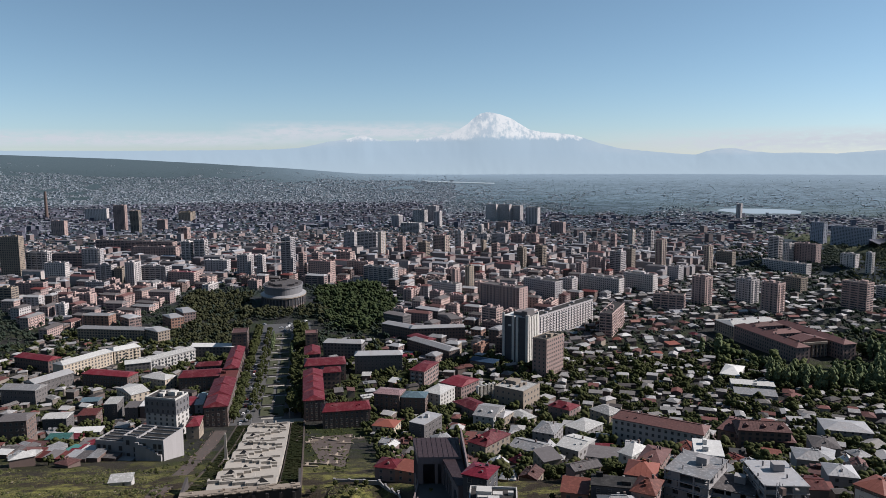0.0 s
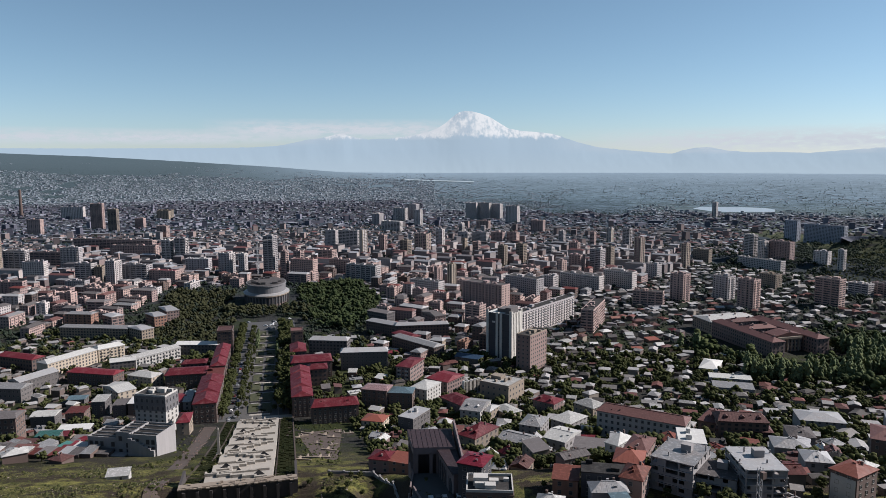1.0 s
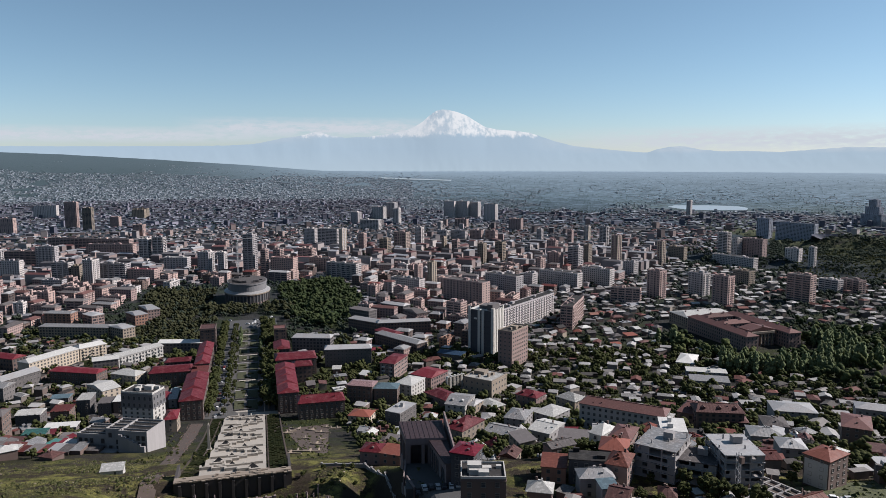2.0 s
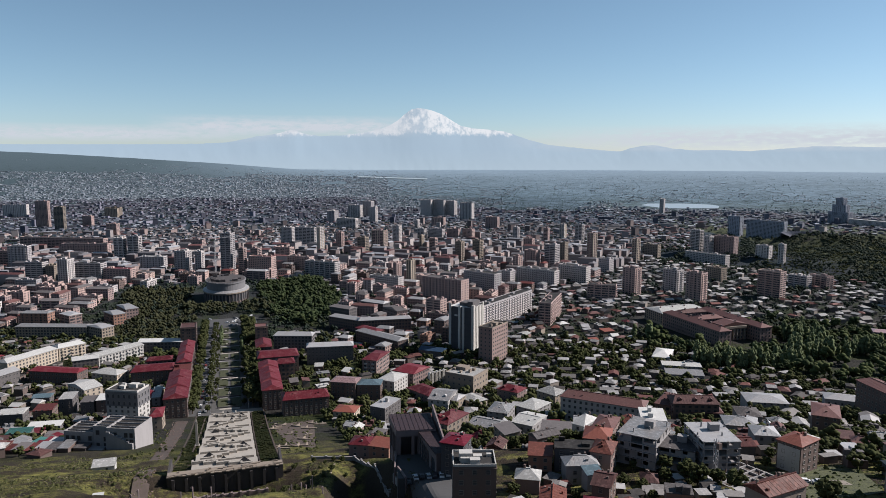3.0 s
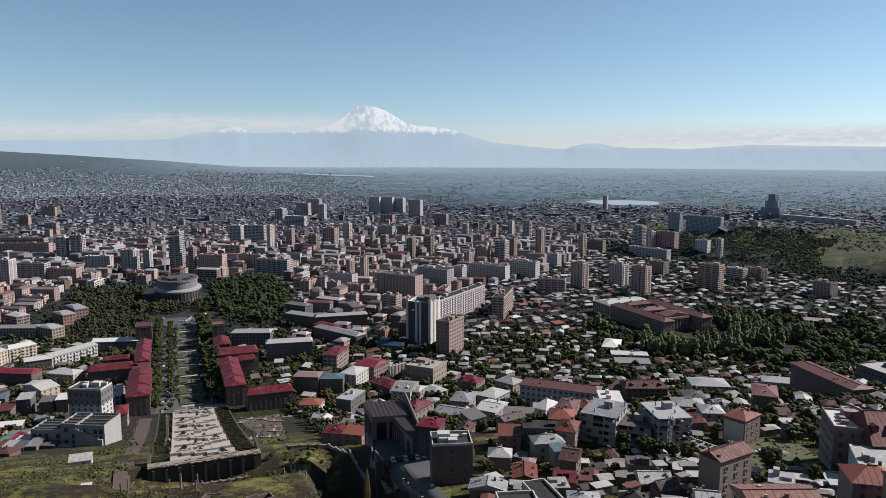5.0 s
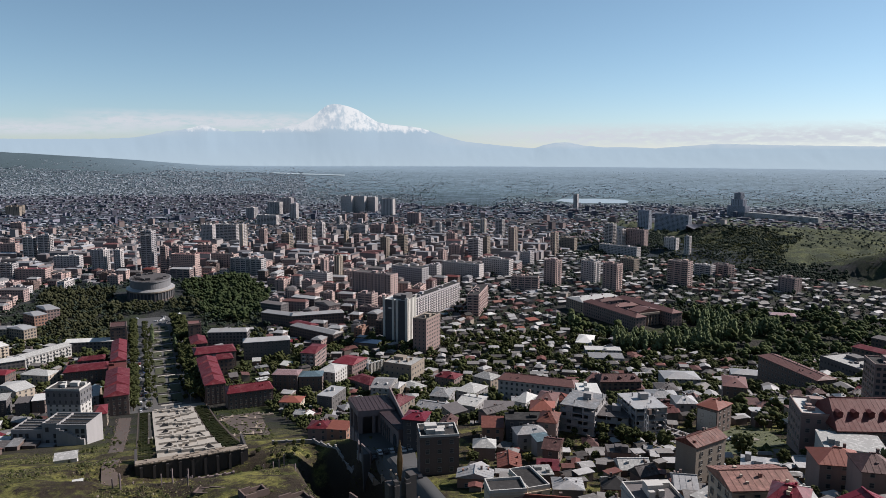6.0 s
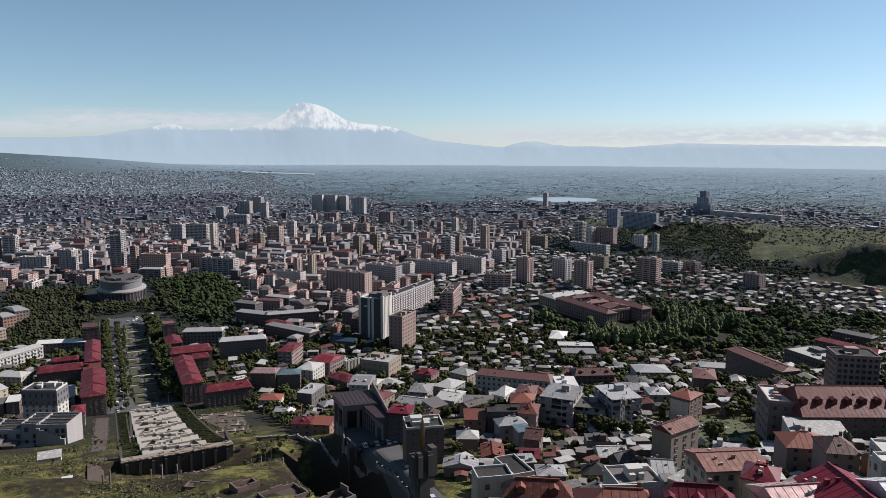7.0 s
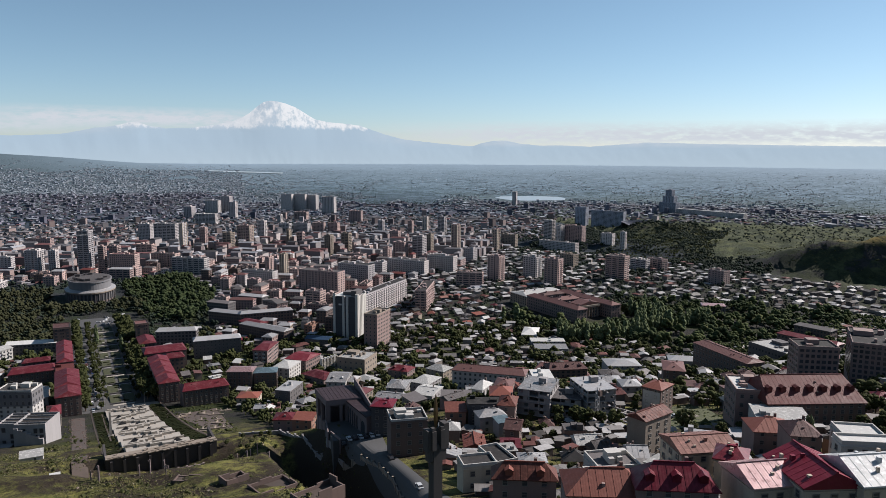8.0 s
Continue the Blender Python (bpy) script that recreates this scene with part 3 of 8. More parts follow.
    if single:
        windows_single(t, w, d, 0.2, storeys, lift, 1.5, 1.6, step, walls=(0, 1) if x < 60 else (0, 1, 3))
    else:
        tagged(part("facade_glazing", windows_joined(w, d, 0.2, storeys, lift, step=step, walls=windows, style=int(abs(x) * 7 + abs(y) * 3) % 3 if math.hypot(x, y) > 640 and h > 16 else 0), [WALL[trim or wall], GLASS], t), kind="stuff")
    if fins:
        s = Shape()
        for k in (0, 1):
            cx, cy, tn, length = sides_of(w, d)[k]
            tt = radians(tn)
            for i in range(fins):
                u = (i - (fins - 1) / 2) * (length - 1.2) / max(1, fins - 1)
                s.box(cx + math.cos(tt) * u + math.sin(tt) * 0.2, cy + math.sin(tt) * u - math.cos(tt) * 0.2, 0, 1.3, 0.5, h + 1.2, turn=tt)
        tagged(part("facade_pier", s, WALL["cream"], t, "pale vertical stone piers"), kind="stuff")
    if balcony:
        tagged(part("balcony_front", balconies_joined(w, d, 0.2 + lift, storeys - 1, lift, balcony, step * 2), WALL[trim or wall], t), kind="stuff")
    return t


HOUSE_WORDS = {"rust": "rust-red sheet", "bright": "bright white sheet", "plum": "plum sheet", "zinc": "bare galvanised sheet", "slate": "weathered grey", "red": "red painted sheet", "orange": "faded orange sheet", "brown": "brown sheet", "white": "pale sheet", "peach": "faded peach sheet", "pink": "pale pink sheet", "tar": "dark felt", "blue": "blue sheet", "cyan": "pale blue sheet", "teal": "teal sheet", "crimson": "crimson sheet"}


def house(x, y, w, d, h, z, turn, wall="beige", roof="zinc", form="hip", rise=2.0, along="x", label="", panes=True, mark=True, step=3.6, chimney=True, dormers=0, group="town houses"):
    """A small house with a pitched, lean-to or flat sheet roof."""
    t = thing("house", x, y, z, turn, label or f"{wall} walled house under a {HOUSE_WORDS[roof]} roof among trees", "house", group)
    if mark:
        take(x, y, w, d, turn, 0.5)
    part("wall", Shape().box(0, 0, -5, w, d, 5 + h), WALL[wall], t)
    r, seams = Shape(), Shape()
    near = math.hypot(x, y) < 420
    if form == "hip":
        r.pitched(0, 0, h, w, d, rise, min(w, d) / 2, 0.5, 0.2, along)
        if near:
            roof_seams(seams, w - 0.2, d - 0.2, h - 0.1, rise, min(w, d) / 2, along, 1.6, 2)
    elif form == "gable":
        r.pitched(0, 0, h, w, d, rise, 0.0, 0.5, 0.2, along)
        if near:
            roof_seams(seams, w - 0.2, d - 0.2, h - 0.1, rise, 0.0, along, 1.6, 3)
    elif form == "lean":
        W, D = w / 2 + 0.4, d / 2 + 0.4
        lo, hi = [(-W, -D, h), (W, -D, h), (W, D, h + rise * 0.5), (-W, D, h + rise * 0.5)], [(-W, -D, h + 0.2), (W, -D, h + 0.2), (W, D, h + 0.2 + rise * 0.5), (-W, D, h + 0.2 + rise * 0.5)]
        r.face(*hi).face(*reversed(lo))
        for i in range(4):
            j = (i + 1) % 4
            r.face(lo[i], lo[j], hi[j], hi[i])
        part("gable_wall", Shape().box(0, d * 0.2, h, w - 0.1, d * 0.55, rise * 0.22), WALL[wall], t)
    else:
        r.box(0, 0, h, w + 0.3, d + 0.3, 0.3)
        roof_clutter(r, w, d, h + 0.3, 2)
    top = part("roof", r, [ROOF[roof], WALL[wall]], t)
    if seams.v:
        tagged(part("roof_seam", seams, [ROOF[roof], WALL[wall]], top), kind="stuff")
    if chimney and form in ("hip", "gable") and near:
        part("chimney", Shape().box(w * 0.18, d * 0.16, h + rise * 0.3, 0.7, 0.7, rise * 0.7 + 0.8), WALL["brown"], top)
    for i in range(dormers):
        u = (i - (dormers - 1) / 2) * w / dormers
        part("dormer", Shape().box(u, -d * 0.27, h + 0.2, 1.7, 2.2, rise * 0.6).pitched(u, -d * 0.27, h + 0.2 + rise * 0.6, 1.7, 2.2, 0.6, 0, 0.2, 0.1, "y"), ROOF[roof], top)
    if panes:
        windows_single(t, w, d, 0.0, max(1, round(h / 3.0)), 2.9, 1.3, 1.4, step, (0, 1))
    return t


def concrete_frame(x, y, w, d, h, z, turn, wall="concrete", roof="white", label="", storeys=5, **rest):
    """An unfinished frame: slabs on columns, block infill here and there, dark open bays."""
    t = thing("concrete_frame_building", x, y, z, turn, label, "building", "concrete frames")
    take(x, y, w, d, turn)
    rng = random.Random(int(x * 7 + y))
    lift = (h - 0.3) / storeys
    part("core_wall", Shape().box(0, d * 0.18, -6, w * 0.8, d * 0.4, 6 + h - 0.4), WALL["grey"], t)
    for k in range(storeys + 1):
        part("floor_slab", Shape().box(0, 0, k * lift - 0.1, w + 0.5, d + 0.5, 0.32), WALL["concrete"] if k < storeys else ROOF[roof], t)
    nx, ny = max(2, int(w / 4.2)), max(2, int(d / 4.2))
    for i in range(nx + 1):
        for j in range(ny + 1):
            if i in (0, nx) or j in (0, ny):
                part("column", Shape().box((i / nx - 0.5) * (w - 0.5), (j / ny - 0.5) * (d - 0.5), -6, 0.5, 0.5, 6 + h), WALL["concrete"], t)
    for k in range(storeys):
        for cx, cy, tn, length, n in ((0, -d / 2 + 0.3, 0, w, nx), (w / 2 - 0.3, 0, 90, d, ny), (-w / 2 + 0.3, 0, 90, d, ny)):
            for i in range(n):
                u = (i - (n - 1) / 2) * length / n
                px, py = (cx + u, cy) if tn == 0 else (cx, cy + u)
                kind = rng.random()
                if kind < 0.72:
                    part("parapet", Shape().box(px, py, k * lift + 0.2, length / n - 0.4, 0.22, 1.0, turn=radians(tn)), WALL["concrete"], t)
                    wide, off = length / n * rng.choice((0.4, 0.55, 0.6)), rng.choice((-0.2, 0.2)) * length / n
                    part("infill", Shape().box(px + (off if tn == 0 else 0), py + (off if tn else 0), k * lift + 0.2, wide, 0.25, lift - 0.3, turn=radians(tn)), WALL["concrete"], t)
                elif kind < 0.88:
                    part("parapet", Shape().box(px, py, k * lift + 0.2, length / n - 0.4, 0.2, 1.0, turn=radians(tn)), WALL["concrete"], t)
    for i in range(nx + 1):
        part("starter_column", Shape().box((i / nx - 0.5) * (w - 0.6), (rng.random() - 0.5) * d * 0.8, h, 0.4, 0.4, rng.uniform(0.6, 2.0)), WALL["concrete"], t)
    part("stair_head", Shape().box(w * 0.1, d * 0.1, h, 3.5, 3.0, 2.4), WALL["concrete"], t)
    return t


def striped_tower(x, y, z, turn, w, d, h):
    """A dark glazed tower with pale stone piers, stepped at the top."""
    t = thing("office_tower", x, y, z, turn, "dark glazed tower with pale vertical stone piers and stepped crown", "building", "towers")
    take(x, y, w, d, turn)
    part("wall", Shape().box(0, 0, -4, w, d, 4 + h - 3), WALL["dark"], t)
    part("crown", Shape().box(w * 0.1, d * 0.1, h - 3, w * 0.6, d * 0.6, 3.5).box(w * 0.34, -d * 0.1, h - 3, w * 0.22, d * 0.7, 6.0), WALL["grey"], t)
    part("roof", Shape().box(0, 0, h - 3, w - 0.8, d - 0.8, 0.25), ROOF["white"], t)
    rows = int((h - 4) / 3.1)
    for cx, cy, tn, length, marks in ((0, -d / 2, 0, w, (0.03, 0.42, 0.58, 0.97)), (w / 2, 0, 90, d, (0.04, 0.2, 0.36, 0.52, 0.68, 0.84, 0.97))):
        c, q = math.cos(radians(tn)), math.sin(radians(tn))
        for m in marks:
            u = (m - 0.5) * length
            part("stone_pier", Shape().box(cx + c * u + q * 0.3, cy + q * u - c * 0.3, -4, length * 0.095, 0.9, 4 + h - (2 if 0.1 < m < 0.9 else 0), turn=radians(tn)), WALL["pier"], t)
        for k in range(rows):
            if tn == 0 and k % 2:
                continue
            part("window_band", Shape().box(cx + q * 0.05, cy - c * 0.05, 3 + k * 3.1, length * 0.9, 0.25, 1.0, turn=radians(tn)), WALL["dark"], t)
    part("sign", Shape().box(-w * 0.22, -d / 2 - 0.35, h * 0.74, 3.2, 0.2, 1.6), ROOF["white"], t, "small white sign panel")
    return t


def hillside_block(x, y, z, turn):
    """The unfinished white block: stepped roof compartments, deep windows and a blank flank."""
    t = thing("apartment_building", x, y, z, turn, "unfinished white stone block with a compartmented roof on the hillside", "building", "apartment blocks")
    take(x, y, 48, 20, turn)
    for u, v, w, d, h, rough in ((-14.5, 0, 17, 15, 11.5, 0), (-1.5, 0.5, 9.5, 16, 15, 1), (10.5, -0.5, 16, 18, 15, 2)):
        wing = part("wing_wall", Shape().box(u, v, -10, w, d, 10 + h), WALL["concrete"], t)
        part("roof", Shape().box(u, v, h + 0.02, w - 0.8, d - 0.8, 0.12), ROOF["tar"], wing)
        for k in range(4):
            cx, cy, tn, length = sides_of(w, d)[k]
            tt = radians(tn)
            part("parapet", Shape().box(u + cx - math.sin(tt) * 0.2, v + cy + math.cos(tt) * 0.2, h, length if k % 2 == 0 else length - 0.8, 0.4, 1.0, turn=tt), WALL["concrete"], wing)
        for k in range(3):
            part("roof_beam", Shape().box(u, v + (k - 1) * d / 3.5, h + 0.2, w - 0.9, 0.25, 0.6), WALL["concrete"], wing)
        n = max(1, int(w / 3.2))
        for s in range(max(1, int(h / 3.2))):
            for i in range(n):
                if (s * 5 + i * 3 + rough) % 4 == 3:
                    continue
                m = pose(u + (i - (n - 1) / 2) * (w - 1) / n, v - d / 2 - 0.03, 0.6 + s * 3.5) @ Matrix.Diagonal((2.0, 1, 2.6, 1))
                share("window", WINDOW, wing, m)
                # dark block over each pane stands for shade inside the opening
                part("window_opening", Shape().box(m.translation.x, m.translation.y - 0.1, m.translation.z + 0.1, 1.75, 0.25, 2.35), SHADED_STONE, wing)
    # stair-stepped gable to the right front
    for k in range(7):
        part("stepped_wall", Shape().box(4 + k * 2.1, -10.2, -10, 2.1, 1.6, 10 + 14.2 - k * 0.95), WALL["concrete"], t)
    part("low_wing", Shape().box(-3, -10, -8, 9, 6, 8 + 5), WALL["concrete"], t)
    return t


def shed(x, y, w, d, h, turn, roof, wall="concrete", rise=0.8):
    """A low hut with a sloping sheet roof and a dark doorway."""
    t = thing("shed", x, y, float(height(x, y)), turn, f"low {wall} shed under a {HOUSE_WORDS[roof]} roof on the slope", "shed", "sheds")
    take(x, y, w, d, turn, 0.3)
    part("wall", Shape().box(0, 0, -2, w, d, 2 + h), WALL[wall], t)
    W, D = w / 2 + 0.3, d / 2 + 0.3
    r = Shape()
    lo, hi = [(-W, -D, h), (W, -D, h), (W, D, h + rise), (-W, D, h + rise)], [(-W, -D, h + 0.15), (W, -D, h + 0.15), (W, D, h + rise + 0.15), (-W, D, h + rise + 0.15)]
    r.face(*hi).face(*reversed(lo))
    for i in range(4):
        j = (i + 1) % 4
        r.face(lo[i], lo[j], hi[j], hi[i])
    part("roof", r, ROOF[roof], t)
    part("doorway", Shape().box(w * 0.15, -d / 2, 0, 0.9, 0.1, 1.9), WALL["dark"], t)


def foundation_grid(x, y, turn, w, d):
    """Bare ground beams of a building not yet begun."""
    t = thing("foundation", x, y, float(height(x, y)) + 0.6, turn, "bare concrete grid of ground beams on a building site", "foundation")
    take(x, y, w, d, turn)
    part("blinding", Shape().box(0, 0, -4, w, d, 4.0), EARTH, t)
    for i in range(8):
        part("beam", Shape().box((i / 7 - 0.5) * (w - 1), 0, 0, 0.5, d, 0.7), WALL["concrete"], t)
    for j in range(6):
        part("beam", Shape().box(0, (j / 5 - 0.5) * (d - 1), 0, w, 0.5, 0.75), WALL["concrete"], t)
    for i in range(8):
        for j in range(6):
            if (i * 7 + j * 5) % 3 == 0:
                part("stub_column", Shape().box((i / 7 - 0.5) * (w - 1), (j / 5 - 0.5) * (d - 1), 0.7, 0.4, 0.4, 1.6), WALL["brown"], t)


def attic(t, w, d, h):
    """Two dark set-out top storeys with arched windows on a flat-roofed block."""
    band = part("attic_wall", Shape().box(0, 0, h - 9.4, w + 0.5, d + 0.5, 9.0).box(0, 0, h - 9.7, w + 1.2, d + 1.2, 0.45).box(0, 0, h - 5.0, w + 0.8, d + 0.8, 0.3), WALL["slate"], t, "dark grey attic storeys")
    for cx, cy, tn, length in sides_of(w + 0.5, d + 0.5)[:2]:
        n = max(2, int(length / 3.4))
        c, q = math.cos(radians(tn)), math.sin(radians(tn))
        for row, tall in ((h - 8.9, 1.5), (h - 4.4, 1.6)):
            for i in range(n):
                u = (i - (n - 1) / 2) * length / n
                for out, k, mat in ((0.05, 1.3, FRAME), (0.09, 1.0, GLASS)):
                    pts = [(-0.75 * k, 0.0), (0.75 * k, 0.0)] + [(0.75 * k * math.cos(a), tall + 0.75 * k * math.sin(a)) for a in np.linspace(0, math.pi, 8)]
                    s = Shape().face(*[(cx + c * (u + p) + q * out, cy + q * (u + p) - c * out, row + e) for p, e in pts])
                    part("arched_window" if k == 1.0 else "window_arch", s, mat, band)
    return t

# ---- the land ----
def ground_sheet():
    """One sheet round the eye's path, fine where it is seen, out to the horizon."""
    angles = np.radians(np.concatenate([np.arange(-180, -52, 4.0), np.arange(-52, 68, 0.4), np.arange(68, 180, 4.0)]))
    radii = np.concatenate([[4, 15, 30, 45, 60], np.arange(70, 640, 4.5), np.geomspace(640, 4870, 150)])
    R, A = np.meshgrid(radii, angles, indexing="ij")
    X, Y = R * np.sin(A), R * np.cos(A)
    Z = height(X, Y)
    rough = np.array([noise.fractal((x * 0.03, y * 0.03, 0.0), 0.8, 2.1, 5) for x, y in zip(X.ravel(), Y.ravel())]).reshape(X.shape)
    hilly = 1.6 * np.clip((335 - Y) / 60, 0, 1) * np.clip((-2 - X) / 6, 0, 1) + 5.0 * np.clip((X - 640) / 200, 0, 1) * np.clip((2400 - R) / 300, 0, 1)
    Z = Z + rough * 1.5 * hilly
    # gullies down the far hill's face
    cut = np.array([abs(noise.noise((x * 0.012 + y * 0.012, (x - y) * 0.002, 4.0))) for x, y in zip(X.ravel(), Y.ravel())]).reshape(X.shape)
    Z = Z - 18 * np.clip(0.3 - cut, 0, 1) * np.clip(hump(X, Y, 930, 728, 265, 78, 1.0, -64, 1.5), 0, 1)
    n = len(angles)
    s = Shape()
    s.v = list(zip(X.ravel().tolist(), Y.ravel().tolist(), Z.ravel().tolist()))
    s.f = [(i * n + j, i * n + (j + 1) % n, (i + 1) * n + (j + 1) % n, (i + 1) * n + j) for i in range(len(radii) - 1) for j in range(n)]
    s.f = [tuple(reversed(f)) for f in s.f] + [tuple(range(n))]
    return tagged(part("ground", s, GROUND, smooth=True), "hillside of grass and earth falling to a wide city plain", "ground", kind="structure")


ground_sheet()

PEAKS = [(-60, 0.8), (-24.7, 0.75), (-16.63, 0.8), (-13.29, 0.84), (-11.15, 0.96), (-9.85, 1.22), (-8.98, 1.43), (-8.1, 1.52), (-7.22, 1.69), (-6.65, 1.87), (-6.12, 1.91), (-5.46, 1.64), (-4.13, 1.46), (-2.35, 1.54), (-1.02, 1.71), (0.32, 1.97), (1.31, 2.32), (2.02, 2.79), (2.55, 3.27), (3, 3.57), (3.53, 3.65), (4.06, 3.6), (4.59, 3.47), (5.12, 3.29), (5.65, 3.02), (6.27, 2.62), (6.89, 2.27), (7.85, 2.08), (9.6, 1.93), (10.46, 1.79), (11.33, 1.48), (12.4, 1.12), (13.89, 0.76), (15.99, 0.53), (18.04, 0.34), (19.33, 0.25), (20.03, 0.5), (21, 0.69), (21.97, 0.72), (23.12, 0.47), (24.63, 0.33), (26.45, 0.35), (28.56, 0.26), (33, 0.6), (37, 0.5), (42, 0.42), (47, 0.35), (75, 0.3)]


def mountain_material():
    m, t, p = nodes("hazy_mountain")
    geo = t.nodes.new("ShaderNodeNewGeometry")
    sep = t.nodes.new("ShaderNodeSeparateXYZ")
    t.links.new(geo.outputs["Position"], sep.inputs[0])
    line = t.nodes.new("ShaderNodeMath")
    line.operation = "MULTIPLY_ADD"
    t.links.new(grain(t, 0.016, 7, 0.72, (1, 0.25, 0.5)), line.inputs[0])
    line.inputs[1].default_value = 150
    t.links.new(sep.outputs[2], line.inputs[2])
    snow = ramp(t, line.outputs[0], 394, 416)
    # slopes take a near-sky blue: haze is put into the rock colour
    hazed_rock = blend(t, (0.37, 0.475, 0.55), (0.345, 0.455, 0.545), ramp(t, sep.outputs[2], 110, 230))
    # noise streaks paint bluish, shadowed rock into the snow
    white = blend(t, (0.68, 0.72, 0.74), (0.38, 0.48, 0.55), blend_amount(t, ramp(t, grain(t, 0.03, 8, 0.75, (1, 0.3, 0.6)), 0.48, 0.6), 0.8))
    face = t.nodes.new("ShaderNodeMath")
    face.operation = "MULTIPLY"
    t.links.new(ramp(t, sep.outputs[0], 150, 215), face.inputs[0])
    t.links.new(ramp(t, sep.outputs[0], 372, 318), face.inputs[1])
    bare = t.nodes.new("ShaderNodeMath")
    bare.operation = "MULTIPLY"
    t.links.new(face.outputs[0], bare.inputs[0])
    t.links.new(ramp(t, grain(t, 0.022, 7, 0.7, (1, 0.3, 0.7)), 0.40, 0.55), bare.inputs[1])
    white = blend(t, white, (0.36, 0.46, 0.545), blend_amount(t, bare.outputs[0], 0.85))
    colour = blend(t, hazed_rock, white, snow)
    # mostly emission: the range glows to hold its hazy daylight brightness
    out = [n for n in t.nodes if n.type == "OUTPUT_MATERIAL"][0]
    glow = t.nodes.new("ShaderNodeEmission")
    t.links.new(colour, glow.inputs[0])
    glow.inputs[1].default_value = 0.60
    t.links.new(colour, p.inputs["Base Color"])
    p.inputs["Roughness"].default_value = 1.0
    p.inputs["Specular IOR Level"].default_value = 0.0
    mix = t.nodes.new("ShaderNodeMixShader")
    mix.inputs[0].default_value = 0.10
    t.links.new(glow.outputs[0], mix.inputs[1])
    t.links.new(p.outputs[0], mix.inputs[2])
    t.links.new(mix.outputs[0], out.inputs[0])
    return m


def mountains():
    """The far range: a relief of ridges and gullies under the known skyline."""
    angles = np.arange(-58, 74, 0.12)
    steps = np.linspace(0, 1, 26)
    s = Shape()
    for a in angles:
        top = 190 + 4885 * math.tan(radians(float(np.interp(a, [p[0] for p in PEAKS], [p[1] for p in PEAKS]))))
        for k in steps:
            gully = noise.fractal((a * 0.9 + k * 0.6, k * 1.3, 3.0), 0.9, 2.2, 6)
            r = 4560 + 325 * k + gully * 14 * (1 - k)
            z = 88 + (top - 88) * k ** 1.1 + gully * 16 * math.sin(k * math.pi) * 0.6 + (noise.fractal((a * 2.5, 7.0, 1.0), 0.8, 2.2, 4) * 2.2 if k == 1 else 0)
            s.v.append((r * math.sin(radians(a)), r * math.cos(radians(a)), z))
    n = len(steps)
    s.f = [(i * n + j, (i + 1) * n + j, (i + 1) * n + j + 1, i * n + j + 1) for i in range(len(angles) - 1) for j in range(n - 1)]
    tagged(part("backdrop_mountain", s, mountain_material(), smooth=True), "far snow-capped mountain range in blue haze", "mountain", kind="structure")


mountains()


def cloud_material():
    m, t, p = nodes("thin_cloud")
    out = [n for n in t.nodes if n.type == "OUTPUT_MATERIAL"][0]
    clear = t.nodes.new("ShaderNodeBsdfTransparent")
    # the cloud's daylight is put in as emission
    glow = node(t, "ShaderNodeEmission", Color=(0.47, 0.52, 0.56, 1), Strength=0.66)
    mix = t.nodes.new("ShaderNodeMixShader")
    tc = t.nodes.new("ShaderNodeTexCoord")
    sep = t.nodes.new("ShaderNodeSeparateXYZ")
    t.links.new(tc.outputs["UV"], sep.inputs[0])
    edge = t.nodes.new("ShaderNodeMath")
    edge.operation = "MULTIPLY"
    t.links.new(ramp(t, sep.outputs[1], 0.0, 0.35), edge.inputs[0])
    t.links.new(ramp(t, sep.outputs[1], 1.0, 0.55), edge.inputs[1])
    ends = t.nodes.new("ShaderNodeMath")
    ends.operation = "MULTIPLY"
    t.links.new(ramp(t, sep.outputs[0], 0.0, 0.2), ends.inputs[0])
    t.links.new(ramp(t, sep.outputs[0], 1.0, 0.8), ends.inputs[1])
    both = t.nodes.new("ShaderNodeMath")
    both.operation = "MULTIPLY"
    t.links.new(edge.outputs[0], both.inputs[0])
    t.links.new(ends.outputs[0], both.inputs[1])
    wisp = t.nodes.new("ShaderNodeMath")
    wisp.operation = "MULTIPLY"
    t.links.new(both.outputs[0], wisp.inputs[0])
    t.links.new(ramp(t, grain(t, 0.011, 7, 0.65, (1, 1, 4.0)), 0.25, 0.55, 0.0, 1.0), wisp.inputs[1])
    t.links.new(wisp.outputs[0], mix.inputs[0])
    t.links.new(clear.outputs[0], mix.inputs[1])
    t.links.new(glow.outputs[0], mix.inputs[2])
    t.links.new(mix.outputs[0], out.inputs[0])
    return m


CLOUD = cloud_material()


